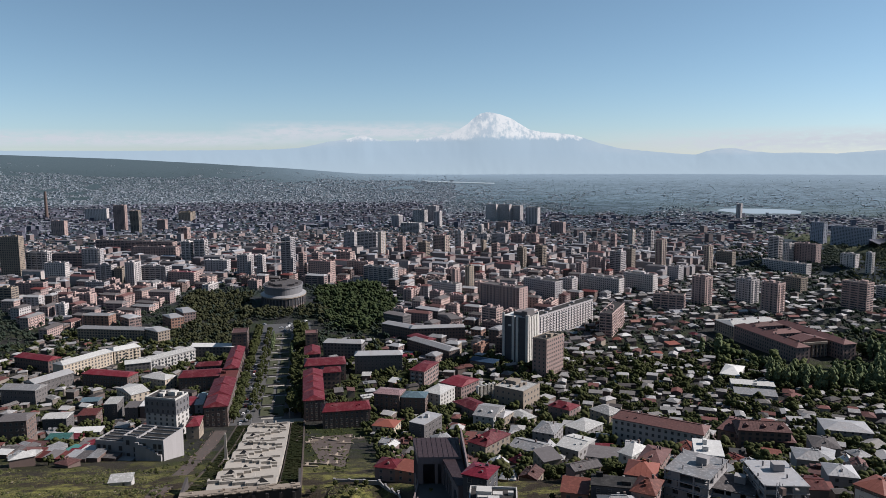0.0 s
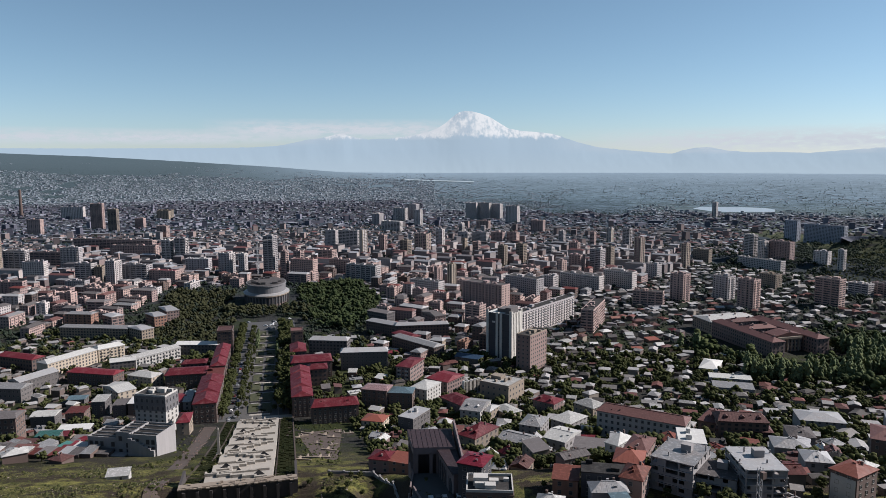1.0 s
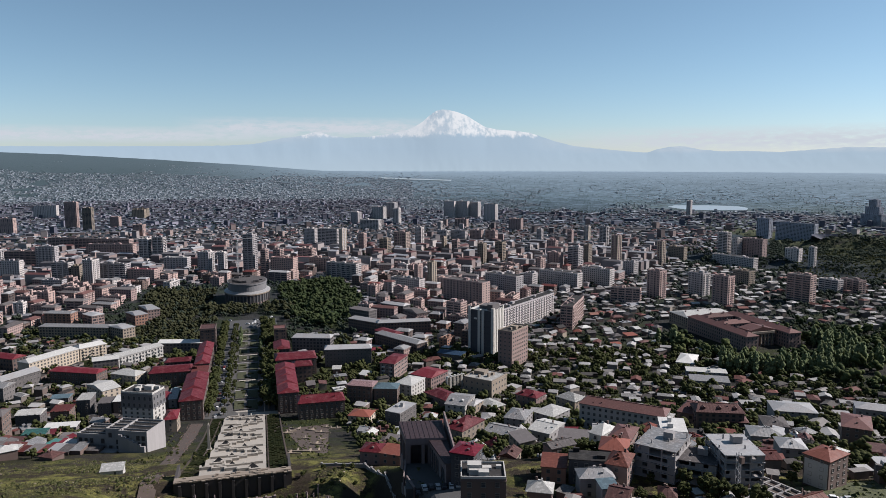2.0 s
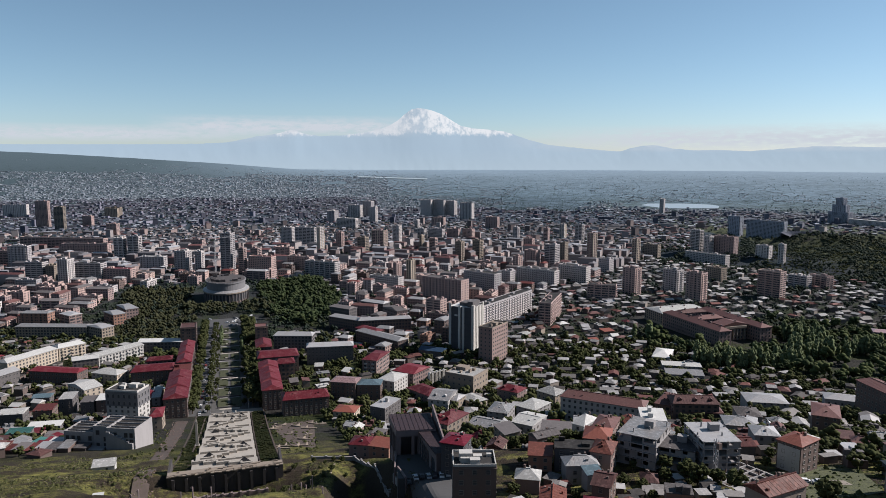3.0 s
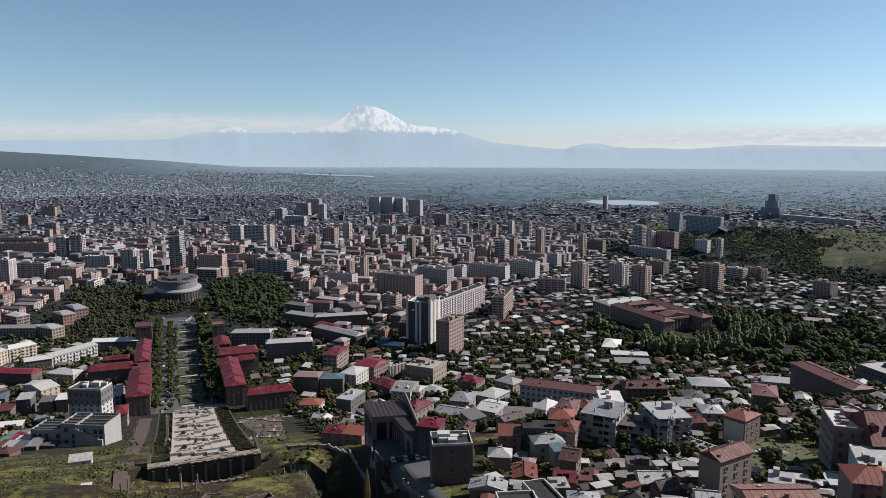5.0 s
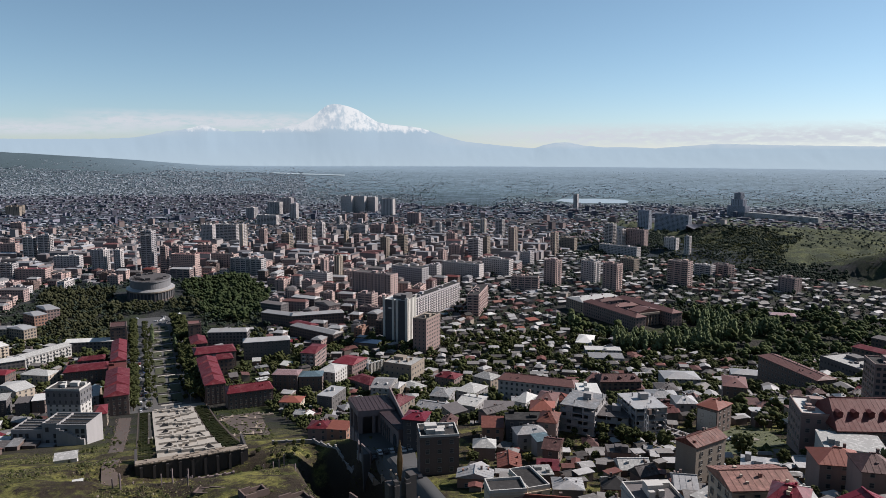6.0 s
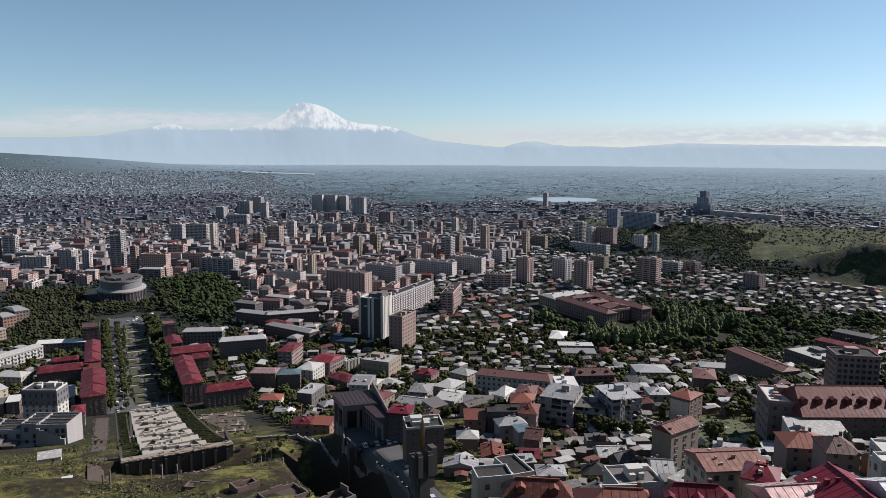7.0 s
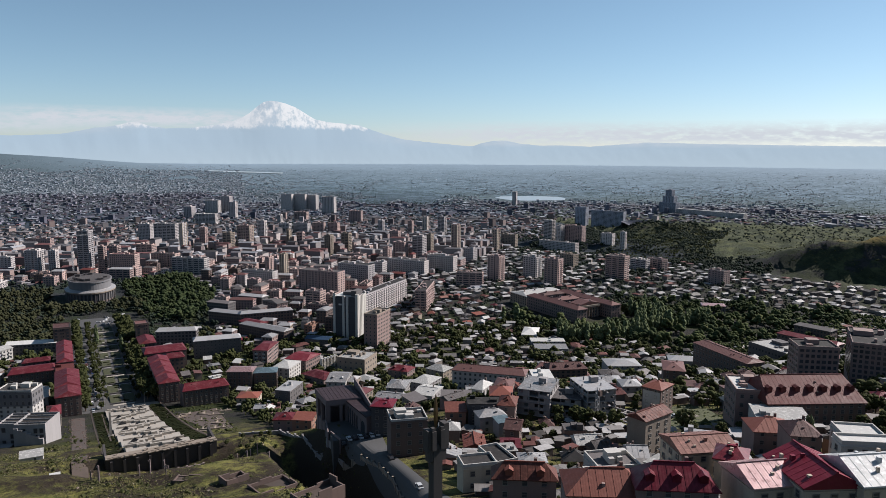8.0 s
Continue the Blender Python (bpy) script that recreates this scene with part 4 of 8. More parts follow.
def cloud(a0, a1, e0, e1, r, bulge):
    """A low bank of thin cloud in front of the range."""
    s, uv = Shape(), []
    n, k = 40, 8
    for i in range(n + 1):
        a = radians(a0 + (a1 - a0) * i / n)
        for j in range(k + 1):
            e = radians(e0 + (e1 - e0) * j / k)
            rr = r - bulge * math.sin(math.pi * j / k)
            s.v.append((rr * math.sin(a), rr * math.cos(a), 190 + rr * math.tan(e)))
            uv.append((i / n, j / k))
    s.f = [(i * (k + 1) + j, (i + 1) * (k + 1) + j, (i + 1) * (k + 1) + j + 1, i * (k + 1) + j + 1) for i in range(n) for j in range(k)]
    ob = part("cloud", s, CLOUD)
    layer = ob.data.uv_layers.new(name="UVMap")
    for loop in ob.data.loops:
        layer.data[loop.index].uv = uv[loop.vertex_index]
    ob.visible_shadow = False
    return tagged(ob, "thin bank of white cloud along the far mountain range", "cloud", "clouds", "stuff")


cloud(-17, 4.2, 1.35, 3.1, 4740, 25)
# real bank stretched wider to cover the yellowish sky at the horizon
cloud(10, 72, 0.15, 2.3, 4750, 25)
cloud(-62, -6, 0.9, 2.3, 4755, 20)


def sheet_on_ground(name, outline, material, lift, label, category, kind="structure", cells=10, smooth_to=None):
    """A thin quadrilateral laid on the ground and following it."""
    s = Shape()
    a, b, c, d = [np.array(p, float) for p in outline]
    n = cells
    for i in range(n + 1):
        for j in range(n + 1):
            p = (a * (1 - i / n) + b * i / n) * (1 - j / n) + (d * (1 - i / n) + c * i / n) * j / n
            s.v.append((p[0], p[1], float(height(*p)) + lift))
    s.f = [(i * (n + 1) + j, (i + 1) * (n + 1) + j, (i + 1) * (n + 1) + j + 1, i * (n + 1) + j + 1) for i in range(n) for j in range(n)]
    return tagged(part(name, s, material), label, category, kind=kind)


def water_material():
    m, t, p = nodes("sky_toned_water")
    # base colour lightened to stand for the reflected sky
    p.inputs["Base Color"].default_value = (0.25, 0.30, 0.33, 1)
    p.inputs["Roughness"].default_value = 0.3
    bump(t, p, grain(t, 0.05, 4), 0.02, 0.3)
    return m


def lake():
    s = Shape()
    rim = []
    for i in range(60):
        a = 2 * math.pi * i / 60
        k = 1 + 0.22 * noise.noise((math.cos(a) * 1.5, math.sin(a) * 1.5, 0.4))
        x, y = 1118 + 132 * k * math.cos(a) + 20 * math.sin(a), 2500 + 140 * k * math.sin(a) - 30 * math.cos(a)
        rim.append((x, y, 5.6))
    s.v, s.f = rim, [tuple(range(60))]
    tagged(part("water_lake", s, water_material()), "still pale lake on the edge of the city", "lake", kind="structure")
    take(1085, 2500, 400, 320, -10, 5)


lake()
sheet_on_ground("water_reservoir", [(-120, 4140), (290, 3965), (280, 3905), (-80, 4060)], water_material(), 2.5, "long pale reservoir far out on the plain", "lake", cells=12)

# ---- the stepped terrace on the hillside ----
def lawn_material(name, a, b):
    m, t, p = nodes(name)
    t.links.new(blend(t, a, b, ramp(t, grain(t, 0.4, 6, 0.7), 0.35, 0.65)), p.inputs["Base Color"])
    p.inputs["Roughness"].default_value = 0.95
    bump(t, p, grain(t, 4.0, 6, 0.8), 0.8, 0.2)
    return m


LAWN = lawn_material("lawn", (0.022, 0.028, 0.01), (0.045, 0.046, 0.018))
ROUGH_GRASS = lawn_material("rough_grass", (0.019, 0.025, 0.006), (0.065, 0.071, 0.021))
AX, AY, AXIS = -80.0, 267.0, 10.8
AZ = 63.0


def along_axis(u, v):
    c, s = math.cos(radians(AXIS)), math.sin(radians(AXIS))
    return AX + c * u - s * v, AY + s * u + c * v


def axis_z(v, u=0.0):
    return float(np.interp(along_axis(u, v)[1], SLOPE_Y, SLOPE_Z)) - AZ


def stepped_terrace():
    t = thing("stepped_terrace", AX, AY, AZ, AXIS, "long pale stone terrace stepping down a hillside between clipped hedges", "terrace")
    rng = random.Random(5)
    n, run, wide = 7, 31.0, 27.0
    for i in range(n):
        v0, v1 = i * run, (i + 1) * run
        # a sloping paved flight between two level landings
        cut = v0 + run * 0.38
        z0, z1 = axis_z(v0 + 2) + 0.9, axis_z(v1) + 0.9
        zm = z0 - 0.6
        s = Shape()
        prof = [(v0, z0), (cut, zm), (v1, z1)]
        for (a, za), (b, zb) in zip(prof, prof[1:]):
            s.face((-wide / 2, a, za), (wide / 2, a, za), (wide / 2, b, zb), (-wide / 2, b, zb))
            for e in (-wide / 2, wide / 2):
                s.face((e, a, za - 8), (e, b, zb - 8), (e, b, zb), (e, a, za)) if e < 0 else s.face((e, b, zb - 8), (e, a, za - 8), (e, a, za), (e, b, zb))
        deck = part("terrace", s, PAVING, t)
        on = lambda v: float(np.interp(v, [p[0] for p in prof], [p[1] for p in prof]))
        # zigzag planter walls
        side = 1 if i % 2 else -1
        u = -side * wide * 0.42
        for k in range(5):
            w, v = rng.uniform(3.0, 5.5), v0 + run * (0.12 + 0.06 * k)
            part("planter_wall", Shape().box(u + side * w / 2, v, on(v) - 1, w, 0.8, 2.3), PAVING, deck)
            part("planter_wall", Shape().box(u + side * w, v + run * 0.03, on(v) - 1, 0.8, run * 0.06 + 0.8, 2.2), PAVING, deck)
            u += side * w
        for side in (-1, 1):
            v = v0 + run * rng.uniform(0.5, 0.8)
            part("planter_wall", Shape().box(side * wide * 0.3, v, on(v) - 1, wide * 0.3, 0.8, 2.2).box(side * wide * 0.16, v + 2, on(v) - 1.5, 0.8, 4.4, 2.6), PAVING, deck)
            part("planter_bed", Shape().box(side * wide * 0.31, v + 2.2, on(v + 2) - 1, wide * 0.22, 3.0, 1.5), HEDGE, deck)
        for q in (0.46, 0.54):
            part("edge_wall", Shape().box(rng.uniform(-3, 3), v0 + run * q, on(v0 + run * q) - 1, wide * rng.uniform(0.3, 0.55), 0.6, 1.9), PAVING, deck)
        for u, w, v in ((rng.choice((8.0, -7.5)), 6.0, v0 + run * 0.25), (rng.uniform(-3, 3), 4.5, v0 + run * 0.62)):
            z = on(v)
            sky_light = Shape()
            sky_light.face((u - w / 2, v, z - 0.3), (u + w / 2, v, z - 0.3), (u, v, z + 2.3), mat=1)
            sky_light.face((u - w / 2, v, z - 0.3), (u, v, z + 2.3), (u, v + 7, on(v + 7))).face((u + w / 2, v, z - 0.3), (u, v + 7, on(v + 7)), (u, v, z + 2.3))
            part("skylight", sky_light, [PAVING, GLASS], deck, "triangular stone skylight with dark glass")
    # hedged flanks
    for side in (-1, 1):
        slab = Shape()
        inner, outer = 14.2, (22.0 if side < 0 else 23.0)
        cells = 54
        for i in range(cells):
            a, b = i * 4.0, (i + 1) * 4.0
            za, zb = axis_z(a) + 0.3, axis_z(b) + 0.3
            slab.face((side * inner, a, za), (side * outer, a, za), (side * outer, b, zb), (side * inner, b, zb)) if side > 0 else slab.face((-outer, a, za), (-inner, a, za), (-inner, b, zb), (-outer, b, zb))
            slab.box(side * (outer + 0.3), (a + b) / 2, min(za, zb) - 5, 0.7, 4.0, max(za, zb) - min(za, zb) + 5.3)
        part("flank_slope", slab, EARTH, t)
        hedge = Shape()
        v = 3.0
        while v < 214:
            for u0 in np.arange(inner + 0.7, outer - 0.8, 1.3):
                if rng.random() < 0.86:
                    hedge.box(side * (u0 + 0.6), v + rng.uniform(-0.1, 0.1), axis_z(v) + 0.2, 1.36, rng.uniform(0.9, 1.3), rng.uniform(0.7, 1.3), top=0.85)
            v += 2.3
        tagged(part("hedge", hedge, HEDGE, t, "rows of clipped dark green hedge"), kind="stuff")
    # unfinished uphill end: ragged deck over a retaining wall coloured dark for shade
    deck = Shape().box(0.5, -1.6, -0.5, 45.5, 3.2, 0.7)
    for k in range(30):
        deck.box(-21.6 + k * 1.53, -3.5 + rng.uniform(-0.4, 0.2), -0.4, 1.45, rng.uniform(0.5, 1.8), rng.uniform(0.25, 0.6))
    for k in range(14):
        deck.box(rng.uniform(-21, 22), rng.uniform(-2.6, -0.4), 0.2, rng.uniform(0.6, 3.5), rng.uniform(0.4, 1.2), rng.uniform(0.2, 0.7), turn=rng.uniform(-0.2, 0.2))
    part("deck_edge", deck, WALL["beige"], t, "ragged unfinished concrete deck edge")
    wall = Shape().box(0.5, -3.0, -16, 45.2, 1.2, 15.4).box(0.5, -4.0, -16, 46, 1.6, 6.5).box(-22, 6, -12, 1.0, 18, 11.6).box(23, 6, -12, 1.0, 18, 11.6)
    part("retaining_wall", wall, SHADED_STONE, t, "stained stone retaining wall, darkened in colour for its shaded front")
    for k in range(9):
        part("pier", Shape().box(-20 + k * 5.1, -3.95, -16, 1.1, 1.1, 14.6), SHADED_STONE, t)
    base = Shape().box(-3, -8.5, -13, 40, 1.0, 5.0)
    for k in range(12):
        base.box(-22 + k * 3.5, -8.9, -13, 0.8, 1.3, 5.6)
    part("plinth_wall", base, WALL["purple"], t, "low dark concrete wall with piers")
    part("obelisk", Shape().box(-15.6, 92, axis_z(92), 2.6, 2.6, 1.5).box(-15.6, 92, axis_z(92) + 1.5, 1.5, 1.5, 13, top=0.6).box(-15.6, 92, axis_z(92) + 14.5, 1.0, 1.0, 1.4, top=0.1), PAVING, t, "slim pale stone obelisk")
    for v in np.arange(0, 220, 12):
        take(*along_axis(0, v), 50, 14, AXIS)
    take(*along_axis(0, -12), 62, 24, AXIS)
    take(*along_axis(-34, 100), 16, 220, AXIS)
    take(*along_axis(44, 90), 30, 190, AXIS)


stepped_terrace()


# ---- the garden street from the terrace's foot to the opera square ----
def garden_street():
    """Asphalt on both sides, a paved promenade with lawns and low walls between."""
    def strip(name, u0, u1, v0, v1, mat, lift, label, category, cells=8):
        pts = [along_axis(u0, v0), along_axis(u1, v0), along_axis(u1, v1), along_axis(u0, v1)]
        return sheet_on_ground(name, pts, mat, lift, label, category, cells=cells)
    strip("road_west", -30, -13, 216, 520, ASPHALT, 0.10, "grey asphalt street with parked cars", "road", 14)
    strip("road_east", 13, 21, 216, 520, ASPHALT, 0.10, "grey asphalt street beside dark trees", "road", 14)
    strip("pavement", -12.9, 12.9, 216, 520, PROMENADE, 0.14, "paved promenade between lawns", "pavement", 14)
    strip("crosswalk", -30, 24, 217, 226, PAVING, 0.2, "broad pale paved crossing at the terrace foot", "pavement")
    strip("plaza", -28, 30, 521, 566, ASPHALT, 0.12, "wide asphalt square before the opera house", "road", 8)
    t = thing("promenade_garden", *along_axis(0, 230), float(height(*along_axis(0, 230))), AXIS, "formal garden of lawns, low walls and paved cross paths", "garden")
    z0 = float(height(*along_axis(0, 230)))
    rng = random.Random(8)
    for k in range(10):
        v = k * 29.0
        z = float(height(*along_axis(0, 230 + v))) - z0 + 0.2
        for u in (-4.9, 4.9):
            part("lawn", Shape().box(u, v + 14, z - 1.5, 7.2, 21, 1.62), LAWN, t)
        part("cross_path", Shape().box(0, v, z - 0.8, rng.uniform(12, 22), rng.uniform(1.5, 3.0), 1.0), WALL["concrete"] if k % 3 else PAVING, t)
        part("centre_path", Shape().box(-0.5, v + 14, z - 0.9, 2.0, 24, 1.0), PROMENADE, t)
        part("low_wall", Shape().box(rng.uniform(-2, 2), v + 3.2, z, 15, 0.5, 0.8), WALL["grey"], t)
        for q in range(3):
            part("flower_bed", Shape().box(rng.uniform(-7, 7), v + rng.uniform(6, 24), z, rng.uniform(2, 5), rng.uniform(1.2, 2.5), 0.5), HEDGE, t)
        if k % 2 == 1:
            part("sculpture_plinth", Shape().box(rng.uniform(-4, 4), v + 8, z, 2.0, 2.0, 1.2).box(0, v + 8, z + 0.3, 1.0, 1.0, 2.0, top=0.6), PAVING, t)
    for v in np.arange(216, 582, 12):
        take(*along_axis(0, v), 64 if v < 520 else 70, 14, AXIS)


garden_street()


# ---- the opera house ----
def opera_house():
    x, y = -214.0, 948.0
    t = thing("opera_house", x, y, 0, 10, "round grey stone opera house with a pale cornice ring", "opera house")
    take(x, y, 78, 100, 10)

    def drum(s, rx, ry, z0, z1, mat=0, n=48):
        k = len(s.v)
        for i in range(n):
            a = 2 * math.pi * i / n
            s.v += [(rx * math.cos(a), ry * math.sin(a), z0), (rx * math.cos(a), ry * math.sin(a), z1)]
        for i in range(n):
            j = (i + 1) % n
            s.f.append((k + 2 * i, k + 2 * j, k + 2 * j + 1, k + 2 * i + 1))
            s.m.append(mat)
        s.f.append(tuple(k + 2 * i + 1 for i in range(n)))
        s.m.append(mat)
        return s
    part("wall", drum(Shape(), 28, 40, -2, 14), WALL["brown"], t)
    part("cornice", drum(Shape(), 30.0, 42, 12.6, 14.0), WALL["beige"], t, "stone cornice ring")
    ring = Shape()
    for i in range(48):
        a, b = 2 * math.pi * i / 48, 2 * math.pi * (i + 1) / 48
        ring.face(*[(rx * math.cos(q), ry * math.sin(q), zz) for rx, ry, zz, q in ((30, 42, 14.05, a), (30, 42, 14.05, b), (24.5, 36, 16.6, b), (24.5, 36, 16.6, a))])
    part("ring_roof", ring, ROOF["zinc"], t, "grey sloping sheet roof round the drum")
    part("upper_drum", drum(drum(Shape(), 25, 36.5, 15, 26), 26, 37.5, 25, 26.6), WALL["slate"], t)
    top = drum(Shape(), 24.5, 36, 26.6, 26.9)
    rng = random.Random(3)
    for k in range(16):
        a = rng.uniform(0, 6.3)
        top.box(18 * math.cos(a), 25 * math.sin(a), 26.8, rng.uniform(2, 7), rng.uniform(2, 5), rng.uniform(1, 3.4))
    part("roof", top, ROOF["slate"], t)
    for i in range(40):
        a = 2 * math.pi * i / 40
        px, py = 28.4 * math.cos(a), 40.4 * math.sin(a)
        part("pilaster", Shape().box(px, py, 0, 1.2, 1.2, 13, turn=a), WALL["grey"], t)
        b = a + math.pi / 40
        part("window", Shape().box(28.05 * math.cos(b), 40.05 * math.sin(b), 3, 0.5, 2.2, 8.0, turn=b), GLASS, t)


opera_house()


# ---- the dark gallery with its portal and wing ----
def gallery():
    x, y, z = -3.0, 243.6, 72.6
    t = thing("gallery_building", x, y, z, 1.5, "purple-brown stone gallery with a tall open portal and an arcaded wing", "building")
    t.matrix_basis = t.matrix_basis @ Matrix.Diagonal((0.88, 0.88, 1, 1))
    take(x, y + 3, 30, 50, 0)
    stone = WALL["purple"]
    top = 9.6
    # hall: a flat slab roof on piers and lintels, open to the west and to the court
    part("back_wall", Shape().box(1, 26.2, -16, 18, 0.9, 16 + top), stone, t)
    for u, v, w, d in ((-8.4, 23.5, 1.5, 4.6), (-7.6, 15.5, 1.4, 2.4), (-6.2, 7.2, 2.2, 2.2), (0.4, 6.6, 1.3, 1.4), (3.4, 6.6, 1.8, 1.4), (10.0, 7.0, 1.0, 1.4)):
        part("pier", Shape().box(u, v, -16, w, d, 16 + top - 1.6), stone, t)
    part("base_wall", Shape().box(-7.4, 15.0, -16, 1.3, 18, 15.0, turn=radians(8)), stone, t)
    slab = Shape()
    foot = [(-7.3, 5.9), (10.9, 5.9), (10.4, 26.9), (-9.6, 26.9)]
    for z0, z1, k, mi in ((top - 1.9, top, 1.0, 0), (top, top + 0.7, 1.0, 0)):
        for i in range(4):
            j = (i + 1) % 4
            slab.face((*foot[i], z0), (*foot[j], z0), (*foot[j], z1), (*foot[i], z1))
    slab.face(*[(*p, top - 1.9) for p in reversed(foot)])
    part("lintel", slab, stone, t)
    roof = Shape()
    inner = [(-6.8, 6.4), (10.4, 6.4), (9.9, 26.4), (-9.0, 26.4)]
    roof.face((-7.3, 5.9, top + 0.75), (10.9, 5.9, top + 0.75), (10.4, 26.9, top + 0.75), (-9.6, 26.9, top + 0.75))
    part("roof", roof, ROOF["plum"], t, "dull purple-brown sheet roof")
    ribs = Shape()
    for k in range(9):
        u = -7 + k * 2.1
        ribs.beam((u, 6.0, top + 0.8), (u - 1, 26.8, top + 0.8), 0.06)
    tagged(part("roof_seam", ribs, ROOF["plum"], t), kind="stuff")
    # arcaded wing falling towards the street
    a0, a1, b0, b1 = (3.2, 6.2), (8.4, -16.6), (11.0, 6.2), (12.6, -15.6)
    h0, h1 = top - 0.2, 8.6
    wing = Shape()
    wing.face((*a0, -8), (*a1, -8), (*a1, h1), (*a0, h0)).face((*a1, -8), (*b1, -8), (*b1, h1), (*a1, h1)).face((*b1, -8), (*b0, -8), (*b0, h0), (*b1, h1))
    part("wing_wall", wing, stone, t)
    part("wing_roof", Shape().face((a0[0] - 0.3, a0[1], h0 + 0.1), (a1[0] - 0.3, a1[1] - 0.3, h1 + 0.1), (b1[0], b1[1] - 0.3, h1 + 0.1), (*b0, h0 + 0.1)).face((a0[0] - 0.3, a0[1], h0 - 0.5), (a1[0] - 0.3, a1[1] - 0.3, h1 - 0.5), (a1[0] - 0.3, a1[1] - 0.3, h1 + 0.1), (a0[0] - 0.3, a0[1], h0 + 0.1)), ROOF["plum"], t, "dull purple-brown sheet roof")
    fin = Shape()
    p0, p1 = (11.2, 26.6), (13.0, -16.0)
    for du in (0.0, 0.7):
        fin.face((p0[0] + du, p0[1], -8), (p1[0] + du, p1[1], -8), (p1[0] + du, p1[1], 9.6), (p0[0] + du, p0[1], top + 4.5))
    fin.face((p0[0], p0[1], top + 4.5), (p0[0] + 0.7, p0[1], top + 4.5), (p1[0] + 0.7, p1[1], 9.6), (p1[0], p1[1], 9.6)).face((*p1, -8), (p1[0] + 0.7, p1[1], -8), (p1[0] + 0.7, p1[1], 9.6), (*p1, 9.6))
    part("fin_wall", fin, stone, t, "tall sloping fin wall along the wing")
    ux, uy = (a1[0] - a0[0]) / 23.4, (a1[1] - a0[1]) / 23.4

    def arch(k, wide, tall):
        n = 10
        pts = [(k + wide / 2 * math.cos(q), tall - wide / 2 + wide / 2 * math.sin(q)) for q in np.linspace(0, math.pi, n)]
        pts = [(k - wide / 2, 0.0), (k + wide / 2, 0.0)] + pts
        return [(a0[0] + ux * p - 0.05, a0[1] + uy * p, h) for p, h in pts]
    for k, wide, tall in ((2.2, 1.2, 7.4), (4.8, 1.2, 7.2), (7.4, 1.2, 6.9), (10.0, 1.2, 6.6), (12.6, 1.2, 6.2), (19.2, 4.2, 5.6)):
        s = Shape()
        # flat dark sheet on the wall in place of the arch's shaded depth
        s.face(*arch(k, wide, tall))
        part("arched_opening", s, GLASS, t, "dark glass sheet for a shaded arch of the arcade")
        part("arch_pier", Shape().box(a0[0] + ux * (k - wide / 2 - 0.35), a0[1] + uy * (k - wide / 2 - 0.35), 0, 0.5, 0.5, tall, turn=0.2), stone, t)
    part("court_paving", Shape().box(-0.5, -5.5, -16, 15, 24, 16.1), ASPHALT, t)
    part("court_wall", Shape().box(-8.0, -1, -12, 0.6, 14, 12.9, turn=-0.1).box(-6.0, -12.5, -10, 0.6, 11, 10.9, turn=0.25), stone, t)


gallery()


# ---- the column with a bronze leaf above the slope ----
def monument():
    x, y = -26.3, 25.6
    base = float(height(x, y))
    t = thing("stone_monument", x, y, base, 14, "tall dark stone column with stepped shoulders and a bronze leaf", "monument")
    top = 158.5 - base
    part("shaft", Shape().box(0, 0, -3, 1.35, 1.35, top + 1.0, top=0.95), SHADED_STONE, t)
    for u, h in ((-1.1, 0.4), (1.25, 1.0)):
        part("shoulder", Shape().box(u, 0, top - 2.8, 0.75, 1.2, 2.4 + h).box(u * 0.75, 0, top - 4.2, 0.7, 1.1, 1.8), SHADED_STONE, t)
    for u in (-0.8, 0.8):
        part("inner_block", Shape().box(u * 0.8, -0.2, top - 2.6, 0.6, 1.3, 2.5).box(u * 0.8, -0.4, top - 0.1, 0.45, 0.6, 0.4), SHADED_STONE, t)
    leaf = Shape()
    rows = ((0, 0.10), (1.0, 0.28), (2.2, 0.34), (3.4, 0.22), (4.4, 0.05))
    for (h0, r0), (h1, r1) in zip(rows, rows[1:]):
        leaf.tube(0, 0, top + h0, r0, h1 - h0, 6, r1)
    bronze = wall_paint("bronze", (0.16, 0.10, 0.05), rough=0.45)
    bronze.node_tree.nodes["Principled BSDF"].inputs["Metallic"].default_value = 0.7
    part("leaf", leaf, bronze, t, "tall pointed bronze leaf")
    for k in range(6):
        a = k * math.pi / 3
        part("base_drum", Shape().tube(1.5 * math.cos(a), 1.5 * math.sin(a), -3, 0.62, top - 8, 12).tube(1.5 * math.cos(a), 1.5 * math.sin(a), top - 11, 0.62, 0.5, 12, 0.25), SHADED_STONE, t)
    take(x, y, 8, 8, 0)


monument()


# ---- the hillside in front: ruins, pillars, walls, sheds ----
def ruin(x, y, turn, w, d, h, label):
    t = thing("concrete_ruin", x, y, float(height(x, y)), turn, label, "ruin", "ruins")
    rng = random.Random(int(x * 10))
    for u, v, a, l in ((0, -d / 2, 0, w), (0, d / 2, 0, w), (-w / 2, 0, 90, d), (w / 2, 0, 90, d)):
        n = max(1, int(l / 4.0))
        for k in range(n):
            off = (k - (n - 1) / 2) * l / n
            px, py = (u + off, v) if a == 0 else (u, v + off)
            tall = h * rng.uniform(0.15, 0.55)
            part("wall", Shape().box(px, py, -2, l / n, 0.5, tall + 2, turn=radians(a)), WALL["brown"], t)
    part("floor_slab", Shape().box(0, 0, -2, w - 1, d - 1, 2.1), EARTH, t)
    take(x, y, w, d, turn, 0)


ruin(-38, 172, 25, 13, 9, 4.0, "roofless raw concrete cellar on the hillside")
ruin(-50, 188, 25, 8, 6, 5.0, "broken raw concrete walls on the hillside")
